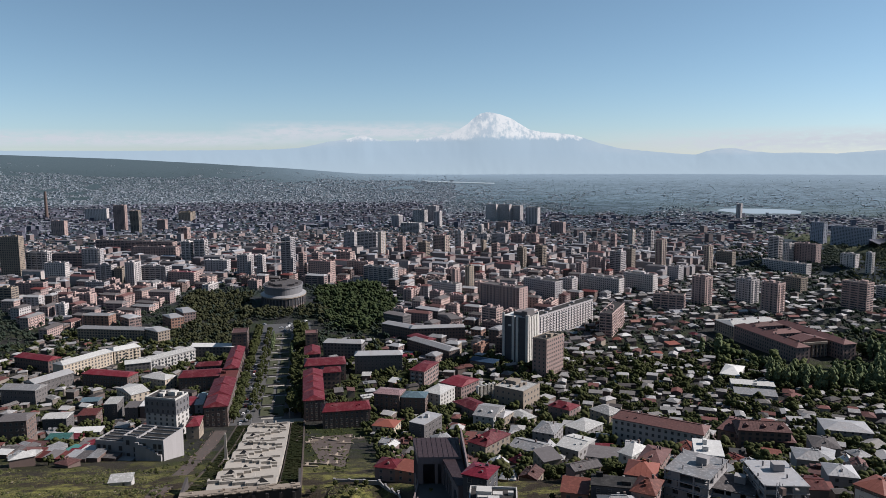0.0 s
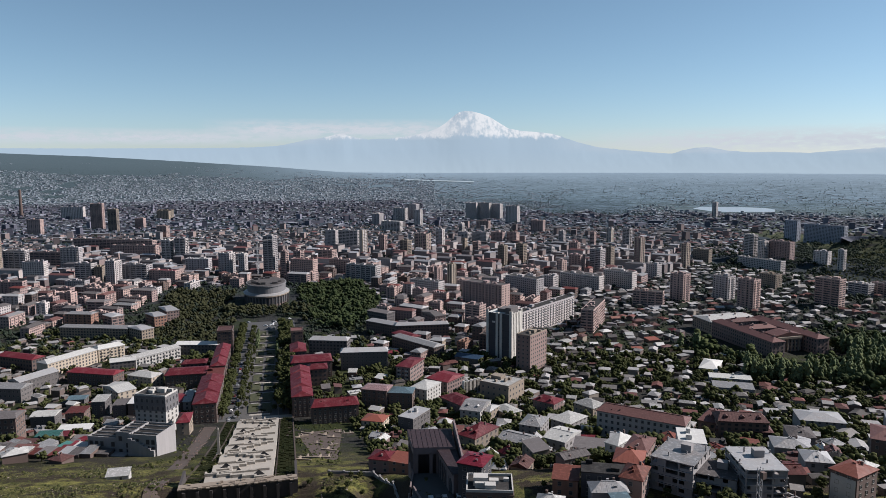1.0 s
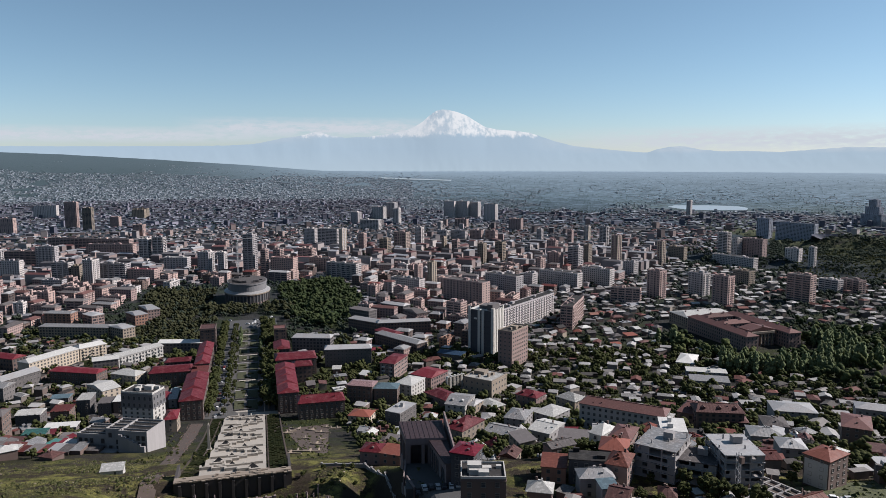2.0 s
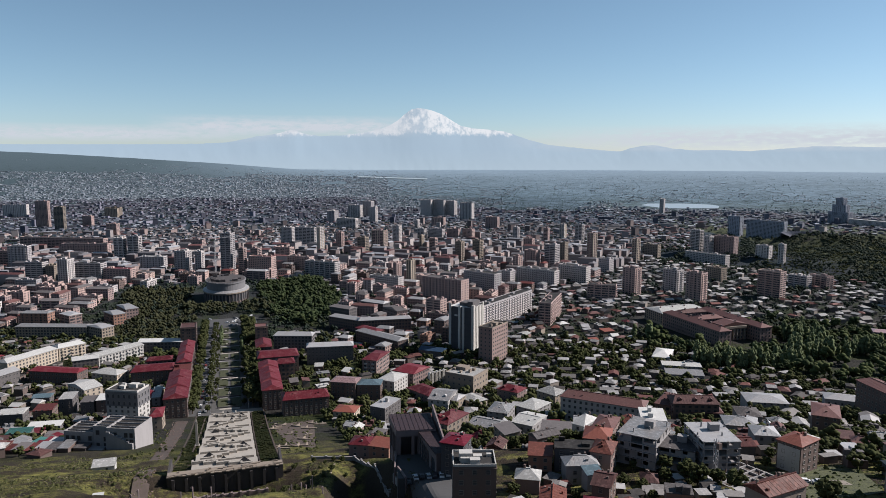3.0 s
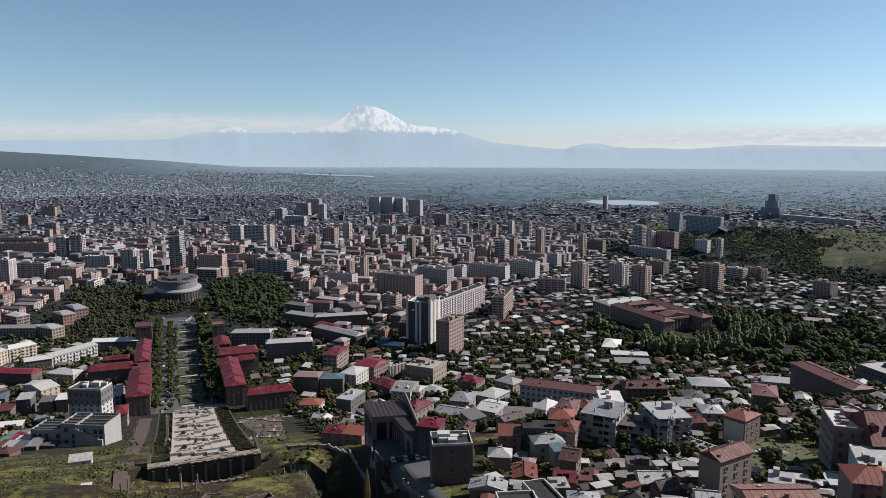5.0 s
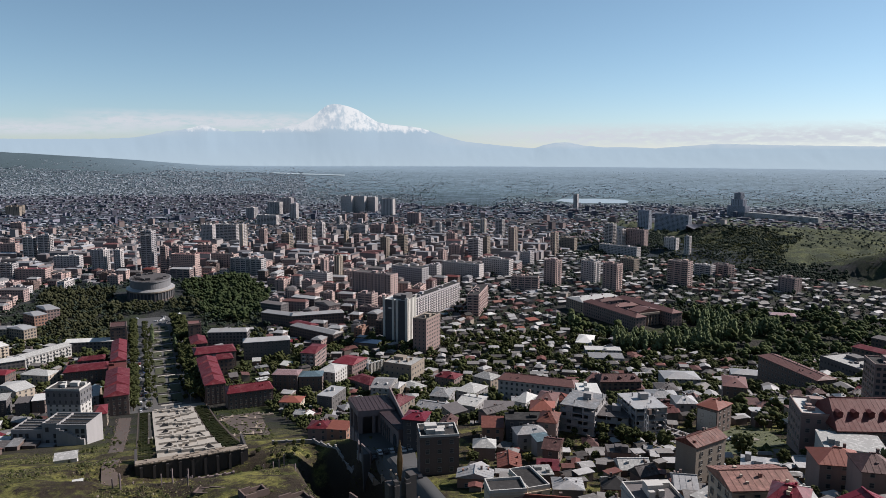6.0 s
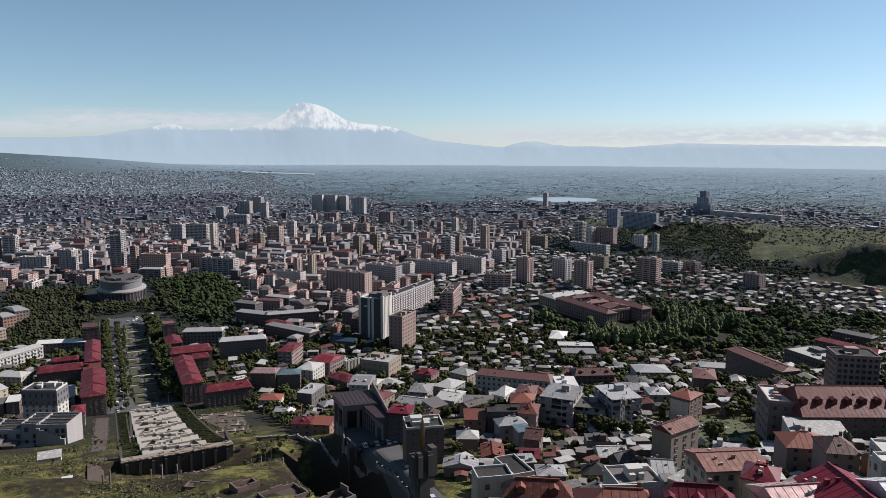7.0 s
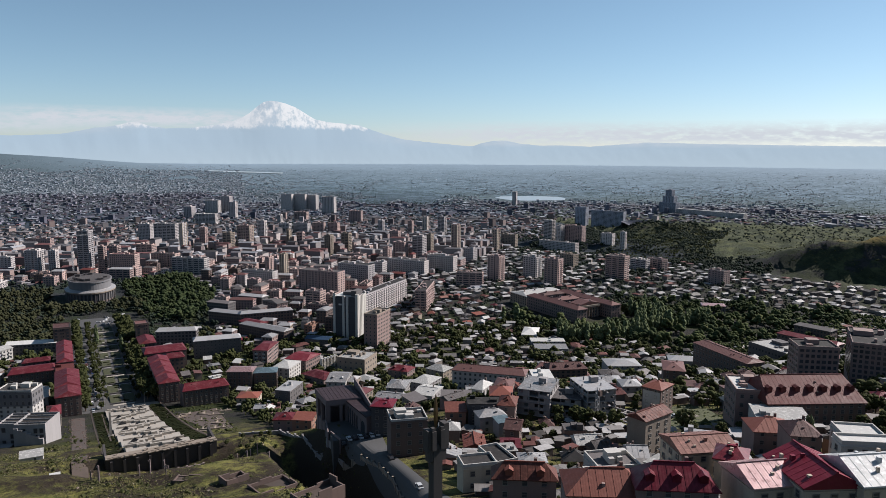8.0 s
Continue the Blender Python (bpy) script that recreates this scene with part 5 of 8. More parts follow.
ruin(-62, 196, -20, 16, 4, 2.0, "low raw concrete foundation on the hillside")
ruin(-25, 158, 28, 15, 8, 6.5, "flat white-rimmed concrete shell at the slope's edge")


def pillars():
    rng = random.Random(14)
    first = None
    for k in range(22):
        x, y = rng.uniform(-100, -64), rng.choice((rng.uniform(207, 212), rng.uniform(219, 224)))
        if k > 14:
            x, y = rng.uniform(-52, -34), rng.uniform(205, 250)
        h = rng.uniform(2.5, 6)
        t = thing("concrete_post", x, y, float(height(x, y)), rng.uniform(0, 90), "dark weathered concrete post standing on the slope", "post", "concrete posts")
        part("shaft", Shape().box(0, 0, -1, 0.4, 0.4, h + 1, top=0.8), WALL["purple"], t)
        part("bracket", Shape().box(0, 0.3, h - 0.8, 0.25, 0.8, 0.25), WALL["purple"], t)


pillars()


def boundary_wall(points, name, material, h, thick, label, piers=True):
    """A wall that runs over the ground from point to point."""
    t = thing(name, *points[0], 0.0, 0, label, "wall")
    ox, oy = points[0]
    for (x0, y0), (x1, y1) in zip(points, points[1:]):
        n = max(1, int(math.hypot(x1 - x0, y1 - y0) / 5))
        for i in range(n):
            a, b = i / n, (i + 1) / n
            xa, ya, xb, yb = x0 + (x1 - x0) * a, y0 + (y1 - y0) * a, x0 + (x1 - x0) * b, y0 + (y1 - y0) * b
            z = min(float(height(xa, ya)), float(height(xb, yb)))
            s = Shape().box((xa + xb) / 2 - ox, (ya + yb) / 2 - oy, z - 1.5, math.hypot(xb - xa, yb - ya) + 0.1, thick, h + 1.5, turn=math.atan2(yb - ya, xb - xa))
            if piers:
                s.box(xa - ox, ya - oy, z - 1.5, thick * 1.8, thick * 1.8, h + 1.9, turn=math.atan2(yb - ya, xb - xa))
            part("wall_panel", s, material, t)


boundary_wall([(-46, 286), (-27, 285), (-18, 268), (-14, 250), (-9, 232), (-6, 224)], "stone_wall", WALL["concrete"], 2.2, 0.5, "pale concrete boundary wall above the ravine")
boundary_wall([(-6, 224), (-1, 211), (2, 192), (3, 174), (2, 156), (1, 135), (0, 110)], "street_parapet", WALL["beige"], 1.6, 0.4, "low street parapet with square piers above the ravine")
boundary_wall([(-109, 330), (-120, 390), (-133, 460)], "retaining_kerb", EARTH, 0.8, 0.8, "crumbling earth-red kerb wall beside a track", False)
sheet_on_ground("road_hillside", [(2.5, 110), (11, 110), (8, 212), (-0.5, 212)], ASPHALT, 0.25, "steep grey street along the parapet", "road", cells=16)
sheet_on_ground("forecourt", [(-1, 206), (9, 206), (11, 231), (-6, 231)], ASPHALT, 0.3, "grey asphalt forecourt with parked cars", "road")
sheet_on_ground("track", [(-103, 232), (-109, 232), (-151, 455), (-143, 455)], EARTH, 0.12, "red-brown earth track beside the terrace", "track", cells=24)
sheet_on_ground("building_plot", [(-48, 330), (-62, 345), (-84, 425), (-58, 440)], EARTH, 0.15, "bare red-brown earth plot with low foundations", "plot", cells=12)
take(6, 170, 14, 130, 2)
take(10, 234, 26, 26, 0)
take(-16, 205, 30, 130, 8)
take(-75, 190, 120, 70, 0)
rngp = random.Random(77)
for k in range(16):
    x, y = rngp.uniform(-82, -50), rngp.uniform(330, 430)
    t = thing("low_foundation", x, y, float(height(x, y)), rngp.uniform(-30, 30), "low pale stone garden foundation on bare earth", "foundation", "foundations")
    part("wall", Shape().box(0, 0, -0.8, rngp.uniform(4, 10), 0.6, 1.6).box(rngp.uniform(-2, 2), 2, -0.8, 0.6, 4, 1.5), WALL["beige"], t)

# ---- placed buildings ----

# beside the stepped terrace: hillside blocks and red-roofed street rows
hillside_block(-160.0, 366.0, 32.0, -12.0)
shed(-135.0, 286.0, 9.0, 5.0, 2.4, 10, "white", "white", 1.6)
shed(-111.0, 215.5, 3.0, 3.0, 2.4, 12, "white", "concrete", 0.0)
shed(-229.7, 429.7, 6.7, 7.7, 2.8, -1, "zinc", "beige")
shed(-176.6, 424.7, 10.2, 7.3, 2.6, 83, "white", "brown")
shed(-216.4, 383.7, 10.0, 6.3, 3.0, 71, "zinc", "concrete")
shed(-235.1, 373.2, 12.7, 7.8, 2.5, 70, "slate", "beige")
shed(-197.7, 427.5, 9.9, 6.3, 2.7, 86, "slate", "beige")
shed(-227.1, 424.2, 12.0, 7.7, 2.3, -7, "red", "beige")
shed(-232.8, 387.3, 9.9, 4.8, 2.4, 77, "slate", "concrete")
shed(-229.4, 435.4, 8.0, 5.5, 2.6, 81, "teal", "grey")
shed(-238.5, 388.9, 5.3, 6.2, 3.2, -22, "zinc", "brown")
shed(-223.0, 436.5, 6.8, 7.6, 3.3, -18, "slate", "grey")
shed(-221.1, 368.1, 8.1, 6.0, 3.4, -2, "brown", "beige")
shed(-178.0, 400.9, 8.9, 4.2, 2.6, -13, "teal", "beige")
shed(-231.9, 396.2, 10.6, 5.3, 2.7, -5, "brown", "concrete")
shed(-192.6, 434.7, 10.7, 4.5, 2.4, 76, "zinc", "beige")
shed(-196.0, 416.1, 11.1, 7.9, 2.7, 77, "zinc", "brown")
shed(-201.6, 376.0, 8.0, 6.1, 3.0, 76, "teal", "concrete")
shed(-239.1, 424.6, 6.4, 4.8, 3.2, -9, "zinc", "beige")
shed(-204.7, 388.1, 10.9, 4.1, 2.5, 88, "slate", "beige")
shed(-204.9, 397.8, 10.2, 5.0, 2.3, 61, "red", "beige")
shed(-195.1, 376.6, 7.9, 7.8, 3.1, 84, "red", "brown")
shed(-193.3, 420.5, 12.9, 4.9, 2.8, -26, "brown", "beige")
shed(-238.2, 382.2, 6.2, 4.4, 2.8, 72, "red", "concrete")
shed(-206.3, 403.9, 10.1, 6.9, 3.0, 2, "slate", "beige")
shed(-237.6, 374.2, 9.6, 6.2, 2.8, -0, "slate", "concrete")
shed(-233.6, 364.8, 7.2, 5.4, 3.0, -7, "white", "brown")
shed(-194.6, 399.8, 10.1, 6.0, 2.5, -2, "zinc", "grey")
foundation_grid(113.0, 208.0, -62.0, 28.0, 22.0)
striped_tower(72.0, 655.0, 2.0, -35.0, 26.0, 20.0, 47.0)
attic(block(-177.9, 445.8, 21.8, 14.0, 24, 16.7, -13.6, "white", "tar", "tall white apartment block with arched attic windows and flat roof", step=3.6, storeys=8, single=True), 21.8, 14.0, 24)
house(-241.3, 539.2, 25.8, 14.0, 9, 5.3, -42.4, "cream", "white", "gable", label="long cream wing under a pale grey gable roof", along='y', rise=2.5)
house(-236.0, 578.0, 25.0, 14.0, 9, 3.8, -21.8, "cream", "white", "hip", label="cream rear wing under a pale grey hip roof", rise=2.5)
# lean-tos behind the crest of the slope
for x, y, w, d, h, roof in ((-221, 357, 6.5, 8, 3.2, "zinc"), (-214, 356, 6.0, 9, 3.6, "white"), (-208, 358, 4.6, 7, 2.8, "rust"), (-202, 356, 6.2, 9, 3.4, "slate"), (-196.5, 355, 4.2, 9, 3.0, "rust"), (-191, 356, 5.4, 8, 3.6, "zinc"), (-185, 354, 5.6, 9, 3.2, "slate"), (-179, 355, 5.2, 10, 3.8, "zinc"), (-172, 356, 6.5, 6, 2.6, "slate"), (-198, 368, 5.0, 6, 3.0, "red"), (-190, 369, 7.0, 7, 4.2, "white"), (-181, 368, 6.5, 6, 4.4, "zinc"), (-209, 370, 7.5, 6, 3.2, "zinc"), (-219, 371, 7.0, 6, 3.0, "rust")):
    house(x, y, w, d, h, float(height(x, y)) - 0.2, -4 + 5 * math.sin(x), "brown", roof, "lean", rise=1.0, label=f"lean-to shed under a {HOUSE_WORDS[roof]} roof in a row", panes=False, chimney=False, group="lean-to sheds")
for x, y, w, d, h, wall, roof, form in ((-230, 412, 13, 8, 4.5, "grey", "teal", "lean"), (-224, 432, 19, 8, 5.0, "grey", "white", "lean"), (-256, 459, 15, 12, 10.5, "grey", "white", "gable"), (-242, 473, 12, 12, 10.5, "brown", "rust", "lean"), (-236, 496, 9, 14, 13.0, "grey", "white", "lean"), (-221, 494, 9, 12, 10.5, "grey", "slate", "lean"), (-211, 495, 8, 13, 11.5, "brown", "white", "lean"), (-266, 524, 12, 10, 6.0, "grey", "cyan", "gable")):
    house(x, y, w, d, h, float(height(x, y)) - 0.2, 6, wall, roof, form, rise=1.4, label=f"{wall} walled yard house under a {HOUSE_WORDS[roof]} roof")
block(-259.3, 418.6, 17.5, 14.0, 14, 22.5, 8.2, "brown", "slate", "brown block under a grey sheet roof beside small sheds", pitch='hip', rise=1.5, single=True)
block(-161.0, 501.8, 15.4, 64.9, 14, 10.1, 10.8, "brown", "red", "brown tuff street block under a patched red sheet roof", pitch='hip', along='y', rise=3, segments=3, single=True)
block(-184.2, 617.1, 11.7, 69.9, 14, 3.5, 10.8, "brown", "red", "brown tuff street block under a bright red sheet roof", pitch='hip', along='y', rise=3, segments=3)
house(-175.3, 569.3, 13.1, 19.7, 13, 4.0, 10.8, "brown", "rust", "flat", label="narrow brown link block under a rust-red sheet roof", panes=False)
block(-199.1, 688.3, 14.6, 21.2, 23, 1.5, 10.8, "brown", "brown", "brown tuff corner tower at the end of the street row", shed=0)
block(-200.1, 575.7, 33.0, 21.5, 12, 3.9, 10.8, "brown", "red", "brown courtyard wing under a bright red sheet roof", pitch='hip', rise=2.5, single=True)
block(-203.7, 605.3, 20.4, 14.3, 12, 3.2, 10.8, "brown", "red", "brown courtyard block under a red sheet roof", pitch='hip', rise=2)
house(-156.6, 434.1, 7.6, 18.4, 8, 19.7, 10.8, "beige", "red", "hip", label="small house under a bright red hip roof", rise=2.5)
house(-184.2, 509.9, 7.1, 20.1, 8, 7.0, 10.8, "brown", "red", "gable", label="small brown house under a red sheet roof", rise=2)
house(-178.2, 508.9, 5.5, 22.5, 9, 7.1, 10.8, "concrete", "zinc", "lean", label="narrow concrete house under a bare sheet roof")
block(-128.0, 681.0, 11.8, 14.8, 23, 1.6, 10.8, "brown", "brown", "brown tuff corner tower at the end of the street row", shed=0)
block(-120.6, 642.6, 13.8, 27.6, 14, 2.5, 10.8, "brown", "red", "brown tuff street block under a red sheet roof", pitch='hip', along='y', rise=3)
block(-102.7, 604.0, 34.4, 24.5, 14, 3.3, 10.8, "brown", "red", "brown tuff courtyard wing under a red sheet roof", pitch='hip', rise=2.5, single=True)
block(-97.9, 522.0, 14.3, 72.6, 15, 7.7, 10.8, "brown", "red", "brown tuff street block with ridged red sheet roof", pitch='hip', along='y', rise=3, segments=4, single=True)
block(-93.2, 577.1, 15.3, 16.0, 14, 3.8, 10.8, "brown", "red", "brown tuff wing under a red sheet roof", pitch='hip', rise=2.5)
block(-66.5, 470.7, 31.5, 16.8, 12, 11.7, 10.8, "brown", "red", "long brown block under a bright red hip roof with vents", pitch='hip', rise=3, single=True)
block(-94.9, 669.8, 37.2, 14.0, 16, 1.8, -7.7, "grey", "zinc", "grey stone block under a bare sheet roof", pitch='hip', rise=2.5)
block(-57.8, 623.3, 41.5, 14.0, 16, 2.8, 3.1, "grey", "zinc", "grey stone corner block under a pale sheet roof", pitch='hip', rise=2.5, single=True)

# between the street and the towers
block(-10.1, 675.9, 61.7, 14.0, 12, 1.6, -48.9, "brown", "zinc", "brown tuff terrace under patched grey and red sheet", pitch='hip', rise=2)
block(-21.8, 698.1, 28.5, 14.0, 13, 1.2, -50.0, "brown", "red", "brown tuff terrace under a faded red sheet roof", pitch='hip', rise=2, mark=False)
block(-16.1, 586.6, 13.0, 29.8, 14, 3.7, -23.0, "tuff", "red", "pink block with white balconies under a red roof", pitch='hip', rise=2, balcony=(0,), trim='white')
house(37.7, 636.1, 23.2, 14.0, 6, 2.5, -27.8, "grey", "blue", "gable", label="low hall under a blue sheet roof", rise=2)
block(92.0, 615.0, 14.0, 30.0, 33, 3.0, -38.0, "tuff", "tar", "warm beige stone office block with tall recessed window bays", storeys=9, step=3.4, trim='beige', single=True)
block(506.0, 646.0, 26.0, 16.0, 9, 2.0, -30.0, "purple", "pink", "plum-walled hall under a faded pink roof among trees", pitch="hip", rise=1.2)
block(55.6, 526.2, 25.1, 24.6, 14, 6.2, -36.2, "beige", "white", "beige stone palace with cornice and pale flat roof", storeys=3, step=4.2, shed=2, single=True)
block(13.0, 553.0, 20.0, 24.0, 10, 5.2, -37.7, "tuff", "red", "hall with red roof beside a row of white arches", pitch='hip', rise=2.5)
house(-3.3, 523.2, 14.5, 21.8, 12, 6.3, -30.8, "white", "white", "hip", label="white house under a pale blue-white hip roof", rise=2.5)
house(-21.1, 505.8, 17.5, 14.0, 13, 7.1, -7.7, "brown", "cyan", "hip", label="brown apartment house under a pale blue sheet roof", rise=2)
block(-39.4, 507.9, 19.4, 14.0, 15, 6.9, -15.8, "brown", "pink", "brown apartment house with balconies under a pinkish roof", pitch='hip', rise=1.5, balcony=(0,), single=True)
house(20.6, 501.8, 25.5, 15.7, 7, 7.1, -54.5, "tuff", "red", "hip", label="low pink house under a red hip roof", rise=2.5)
house(30.5, 464.4, 14.1, 24.4, 9, 13.7, -22.4, "white", "zinc", "gable", label="white gabled house under a patched zinc roof", rise=3, dormers=2)
house(52.1, 466.8, 17.3, 12.5, 7, 11.6, -58.6, "cream", "white", "hip", label="cream house under a pale hip roof")
house(84.9, 489.3, 17.1, 14.0, 9, 8.1, -40.6, "tuff", "red", "hip", label="house under a folded red sheet roof", rise=3, dormers=2)
house(108.1, 460.2, 16.3, 14.0, 11, 13.1, -51.7, "beige", "white", "hip", label="beige house under a pale cream hip roof", rise=3)
block(119.2, 380.1, 48.9, 15.3, 14, 31.8, -32.4, "white", "brown", "long grey-white four-storey block under a brown roof", pitch='hip', rise=2.5, storeys=4, single=True)
house(98.4, 256.4, 10.1, 15.2, 11, 71.7, -15.4, "concrete", "white", "flat", label="concrete house under a bright flat roof")
block(172.4, 370.4, 28.7, 10.2, 7, 33.7, -13.7, "brown", "brown", "low brown school wing under a brown roof", pitch='hip', rise=1.5)
block(171.5, 372.5, 26.4, 14.0, 12, 33.7, -9.9, "brown", "brown", "brown school block under a hipped brown roof", pitch='hip', rise=3, dormers=3)
block(162.2, 385.9, 10.5, 23.6, 11, 30.9, -37.5, "brown", "brown", "brown school wing under a hipped brown roof", pitch='hip', rise=3)
house(-36.4, 438.2, 14.3, 12.5, 6, 18.2, -16.2, "cream", "orange", "hip", label="small house under an orange hip roof")
house(-10.9, 416.0, 10.6, 20.4, 12, 23.5, -30.7, "grey", "zinc", "flat", label="narrow grey house with a ruined top floor")
house(-23.4, 296.2, 10.3, 10.0, 6, 53.8, -15.2, "tuff", "red", "hip", label="small house under a bright red hip roof")
house(-14.5, 291.9, 9.8, 9.0, 5, 55.0, -23.4, "orange", "orange", "lean", label="small orange house under an orange lean-to roof")
house(23.4, 355.0, 11.2, 21.7, 9, 38.5, -39.9, "beige", "red", "hip", label="house with gabled dormers under a red-brown hip roof", rise=3.5, dormers=2)
house(40.6, 461.3, 5.4, 14.6, 8, 13.3, -34.0, "beige", "zinc", "hip", label="beige house under a zinc hip roof")
house(84.5, 415.2, 13.9, 19.0, 8, 23.2, -45.6, "concrete", "white", "hip", label="house under a pale hip roof")
house(60.6, 401.2, 12.8, 18.0, 8, 26.8, -26.1, "concrete", "zinc", "hip", label="concrete house under a zinc hip roof", rise=2.5)
house(67.5, 351.5, 12.1, 18.8, 7, 39.1, -37.7, "concrete", "white", "gable", label="house under a shining pale gable roof")
house(46.0, 305.4, 13.7, 8.2, 6, 53.2, -76.8, "beige", "slate", "lean", label="house under a grey lean-to roof")
house(43.6, 352.3, 15.5, 13.4, 6, 38.5, -33.8, "concrete", "zinc", "gable", label="house under a zinc gable roof")
house(78.1, 329.0, 17.8, 11.9, 5, 44.6, -18.1, "concrete", "slate", "lean", label="low sheds under grey sheet")
house(80.8, 293.1, 6.1, 13.4, 9, 57.6, -45.4, "white", "white", "hip", label="white house under a tent-shaped pale roof", rise=3.5)
house(78.9, 257.7, 8.4, 15.9, 8, 71.5, -30.5, "tuff", "brown", "hip", label="house under a brown hip roof")
house(67.7, 234.0, 9.8, 12.4, 9, 75.6, -21.4, "tuff", "orange", "hip", label="house under an orange-red hip roof", rise=2.5)
house(66.0, 221.8, 7.4, 12.4, 9, 75.4, -28.8, "tuff", "orange", "hip", label="house under an orange hip roof", rise=2.5)
house(56.5, 224.6, 15.9, 8.3, 9, 75.4, -13.6, "dark", "tar", "flat", label="dark modern house with a flat roof")
house(55.0, 214.7, 11.6, 7.7, 7, 75.5, -2.8, "concrete", "zinc", "hip", label="house under a shining zinc hip roof")
house(56.9, 206.2, 5.7, 5.1, 6, 76.4, 6.7, "concrete", "cyan", "lean", label="concrete shed under a pale blue sheet")
house(43.8, 227.9, 8.6, 9.9, 6, 75.3, -14.9, "orange", "orange", "lean", label="small orange house under an orange lean-to roof")
house(57.1, 194.3, 5.7, 11.3, 6, 79.1, -29.9, "brown", "brown", "gable", label="small brown house under a brown sheet roof")

def arch_row(x, y, z, turn, count, pitch, wide, tall, deep):
    """A row of tall white vaulted fins beside the hall."""
    t = thing("white_arcade", x, y, z, turn, "row of tall white rounded arches beside a red-roofed hall", "arcade")
    for i in range(count):
        u, n = (i - (count - 1) / 2) * pitch, 8
        outer = [(u - wide / 2, -6.0)] + [(u - wide / 2 * math.cos(a), tall - wide / 2 + wide / 2 * math.sin(a)) for a in np.linspace(0, math.pi, n)] + [(u + wide / 2, -6.0)]
        k = 0.72
        inner = [(u + (p - u) * k, min(e, tall - wide / 2 + (e - tall + wide / 2) * k)) for p, e in outer]
        s = Shape()
        for (a, b), (c, d), (e, f), (g, h) in zip(outer, outer[1:], inner, inner[1:]):
            for v in (-deep / 2, deep / 2):
                s.face((a, v, b), (c, v, d), (g, v, h), (e, v, f))
            s.face((a, -deep / 2, b), (a, deep / 2, b), (c, deep / 2, d), (c, -deep / 2, d)).face((e, -deep / 2, f), (g, -deep / 2, h), (g, deep / 2, h), (e, deep / 2, f))
        arch = part("arch", s, WALL["pier"], t)
        part("pane", Shape().face(*[(p, deep * 0.2, e) for p, e in inner]), GLASS, arch)


arch_row(33.0, 536.5, 6.0, 32.0, 5, 3.6, 3.0, 12.0, 3.0)

# the gallery and the houses round its forecourt
block(14.2, 197.5, 13.9, 11.5, 14, 78.6, -5.0, "brown", "tar", "brown stone block with a white-rimmed flat roof", storeys=4, trim='white', single=True)
block(12.2, 229.2, 8.5, 9.8, 13, 73.5, -25.6, "dark", "crimson", "dark stone house under a dark red roof", pitch='hip', rise=1.0, single=True)
concrete_frame(85.3, 231.6, 14.6, 19.6, 12, 75.4, -37.8, "concrete", "zinc", "raw concrete frame block with a pale slab roof", storeys=4, shed=0, single=True)
concrete_frame(96.0, 225.3, 13.4, 13.9, 8.5, 75.1, -29.2, "concrete", "slate", "raw concrete frame wing with unfinished roof", storeys=3, shed=2, single=True)
concrete_frame(107.7, 222.6, 13.6, 19.0, 13.5, 74.9, -3.8, "concrete", "zinc", "raw concrete frame tower with a pale slab roof", storeys=5, shed=1, step=4.0, single=True)
block(21.6, 139.8, 10.7, 7.6, 8, 90.3, -4.1, "cream", "tar", "cream walled modern house with a white-rimmed dark flat roof", name="house", storeys=2, trim="white", shed=0, rim=0.9, group="town houses", single=True)
block(31.5, 147.9, 7.1, 13.4, 7, 88.7, 7.1, "cream", "tar", "cream walled modern wing with a white-rimmed dark flat roof", name="house", storeys=2, trim="white", shed=0, rim=0.9, group="town houses", single=True)
house(15.3, 90.5, 14.7, 6.0, 11, 106.1, -21.3, "tuff", "orange", "hip", label="house under a wide orange-brown hip roof", rise=3, dormers=2)
house(25.0, 69.6, 17.8, 11.4, 10, 113.1, -19.9, "tuff", "orange", "hip", label="house under a wide orange hip roof", rise=3.5)
house(36.1, 62.3, 16.0, 8.7, 11, 114.6, -22.0, "tuff", "crimson", "hip", label="house under a many-gabled crimson roof", rise=4, dormers=3)
block(71.6, 100.5, 15.9, 12.7, 10, 104.0, -9.0, "cream", "peach", "cream house under a wide faded orange roof", name='house', pitch='gable', rise=2.0, group='town houses', single=True)
block(71.1, 86.7, 7.2, 9.2, 9, 107.6, -43.6, "cream", "crimson", "cream house wing under a crimson roof", name='house', pitch='hip', rise=2.0, group='town houses', single=True)
block(52.9, 55.9, 11.1, 11.5, 11, 116.8, -6.9, "cream", "pink", "cream house under a shining pink ribbed sheet roof", name='house', pitch='gable', rise=2.5, group='town houses', single=True)
block(61.2, 51.3, 11.9, 14.4, 11, 118.3, -13.4, "cream", "crimson", "cream house under a crimson sheet roof", name='house', pitch='gable', rise=3, along='y', group='town houses', single=True)
block(70.9, 46.8, 13.1, 13.7, 11, 119.4, -9.7, "cream", "bright", "cream house under a sheet roof whitened for its sun glint", name='house', pitch='gable', rise=3, group='town houses', single=True)
block(170.8, 167.1, 38.7, 25.8, 10, 86.0, -14.8, "brown", "rust", "large mansard block with rows of dormers under rust-red sheet", pitch='hip', rise=7.5, dormers=7, storeys=4, single=True)
block(152.5, 176.8, 11.9, 19.2, 15, 83.4, -26.3, "tuff", "white", "beige stone block with small balconies and a stepped roof", storeys=4, single=True)
house(147.8, 152.3, 19.2, 16.1, 7, 88.1, -29.9, "white", "white", "flat", label="low white pavilion with a curved roof terrace")
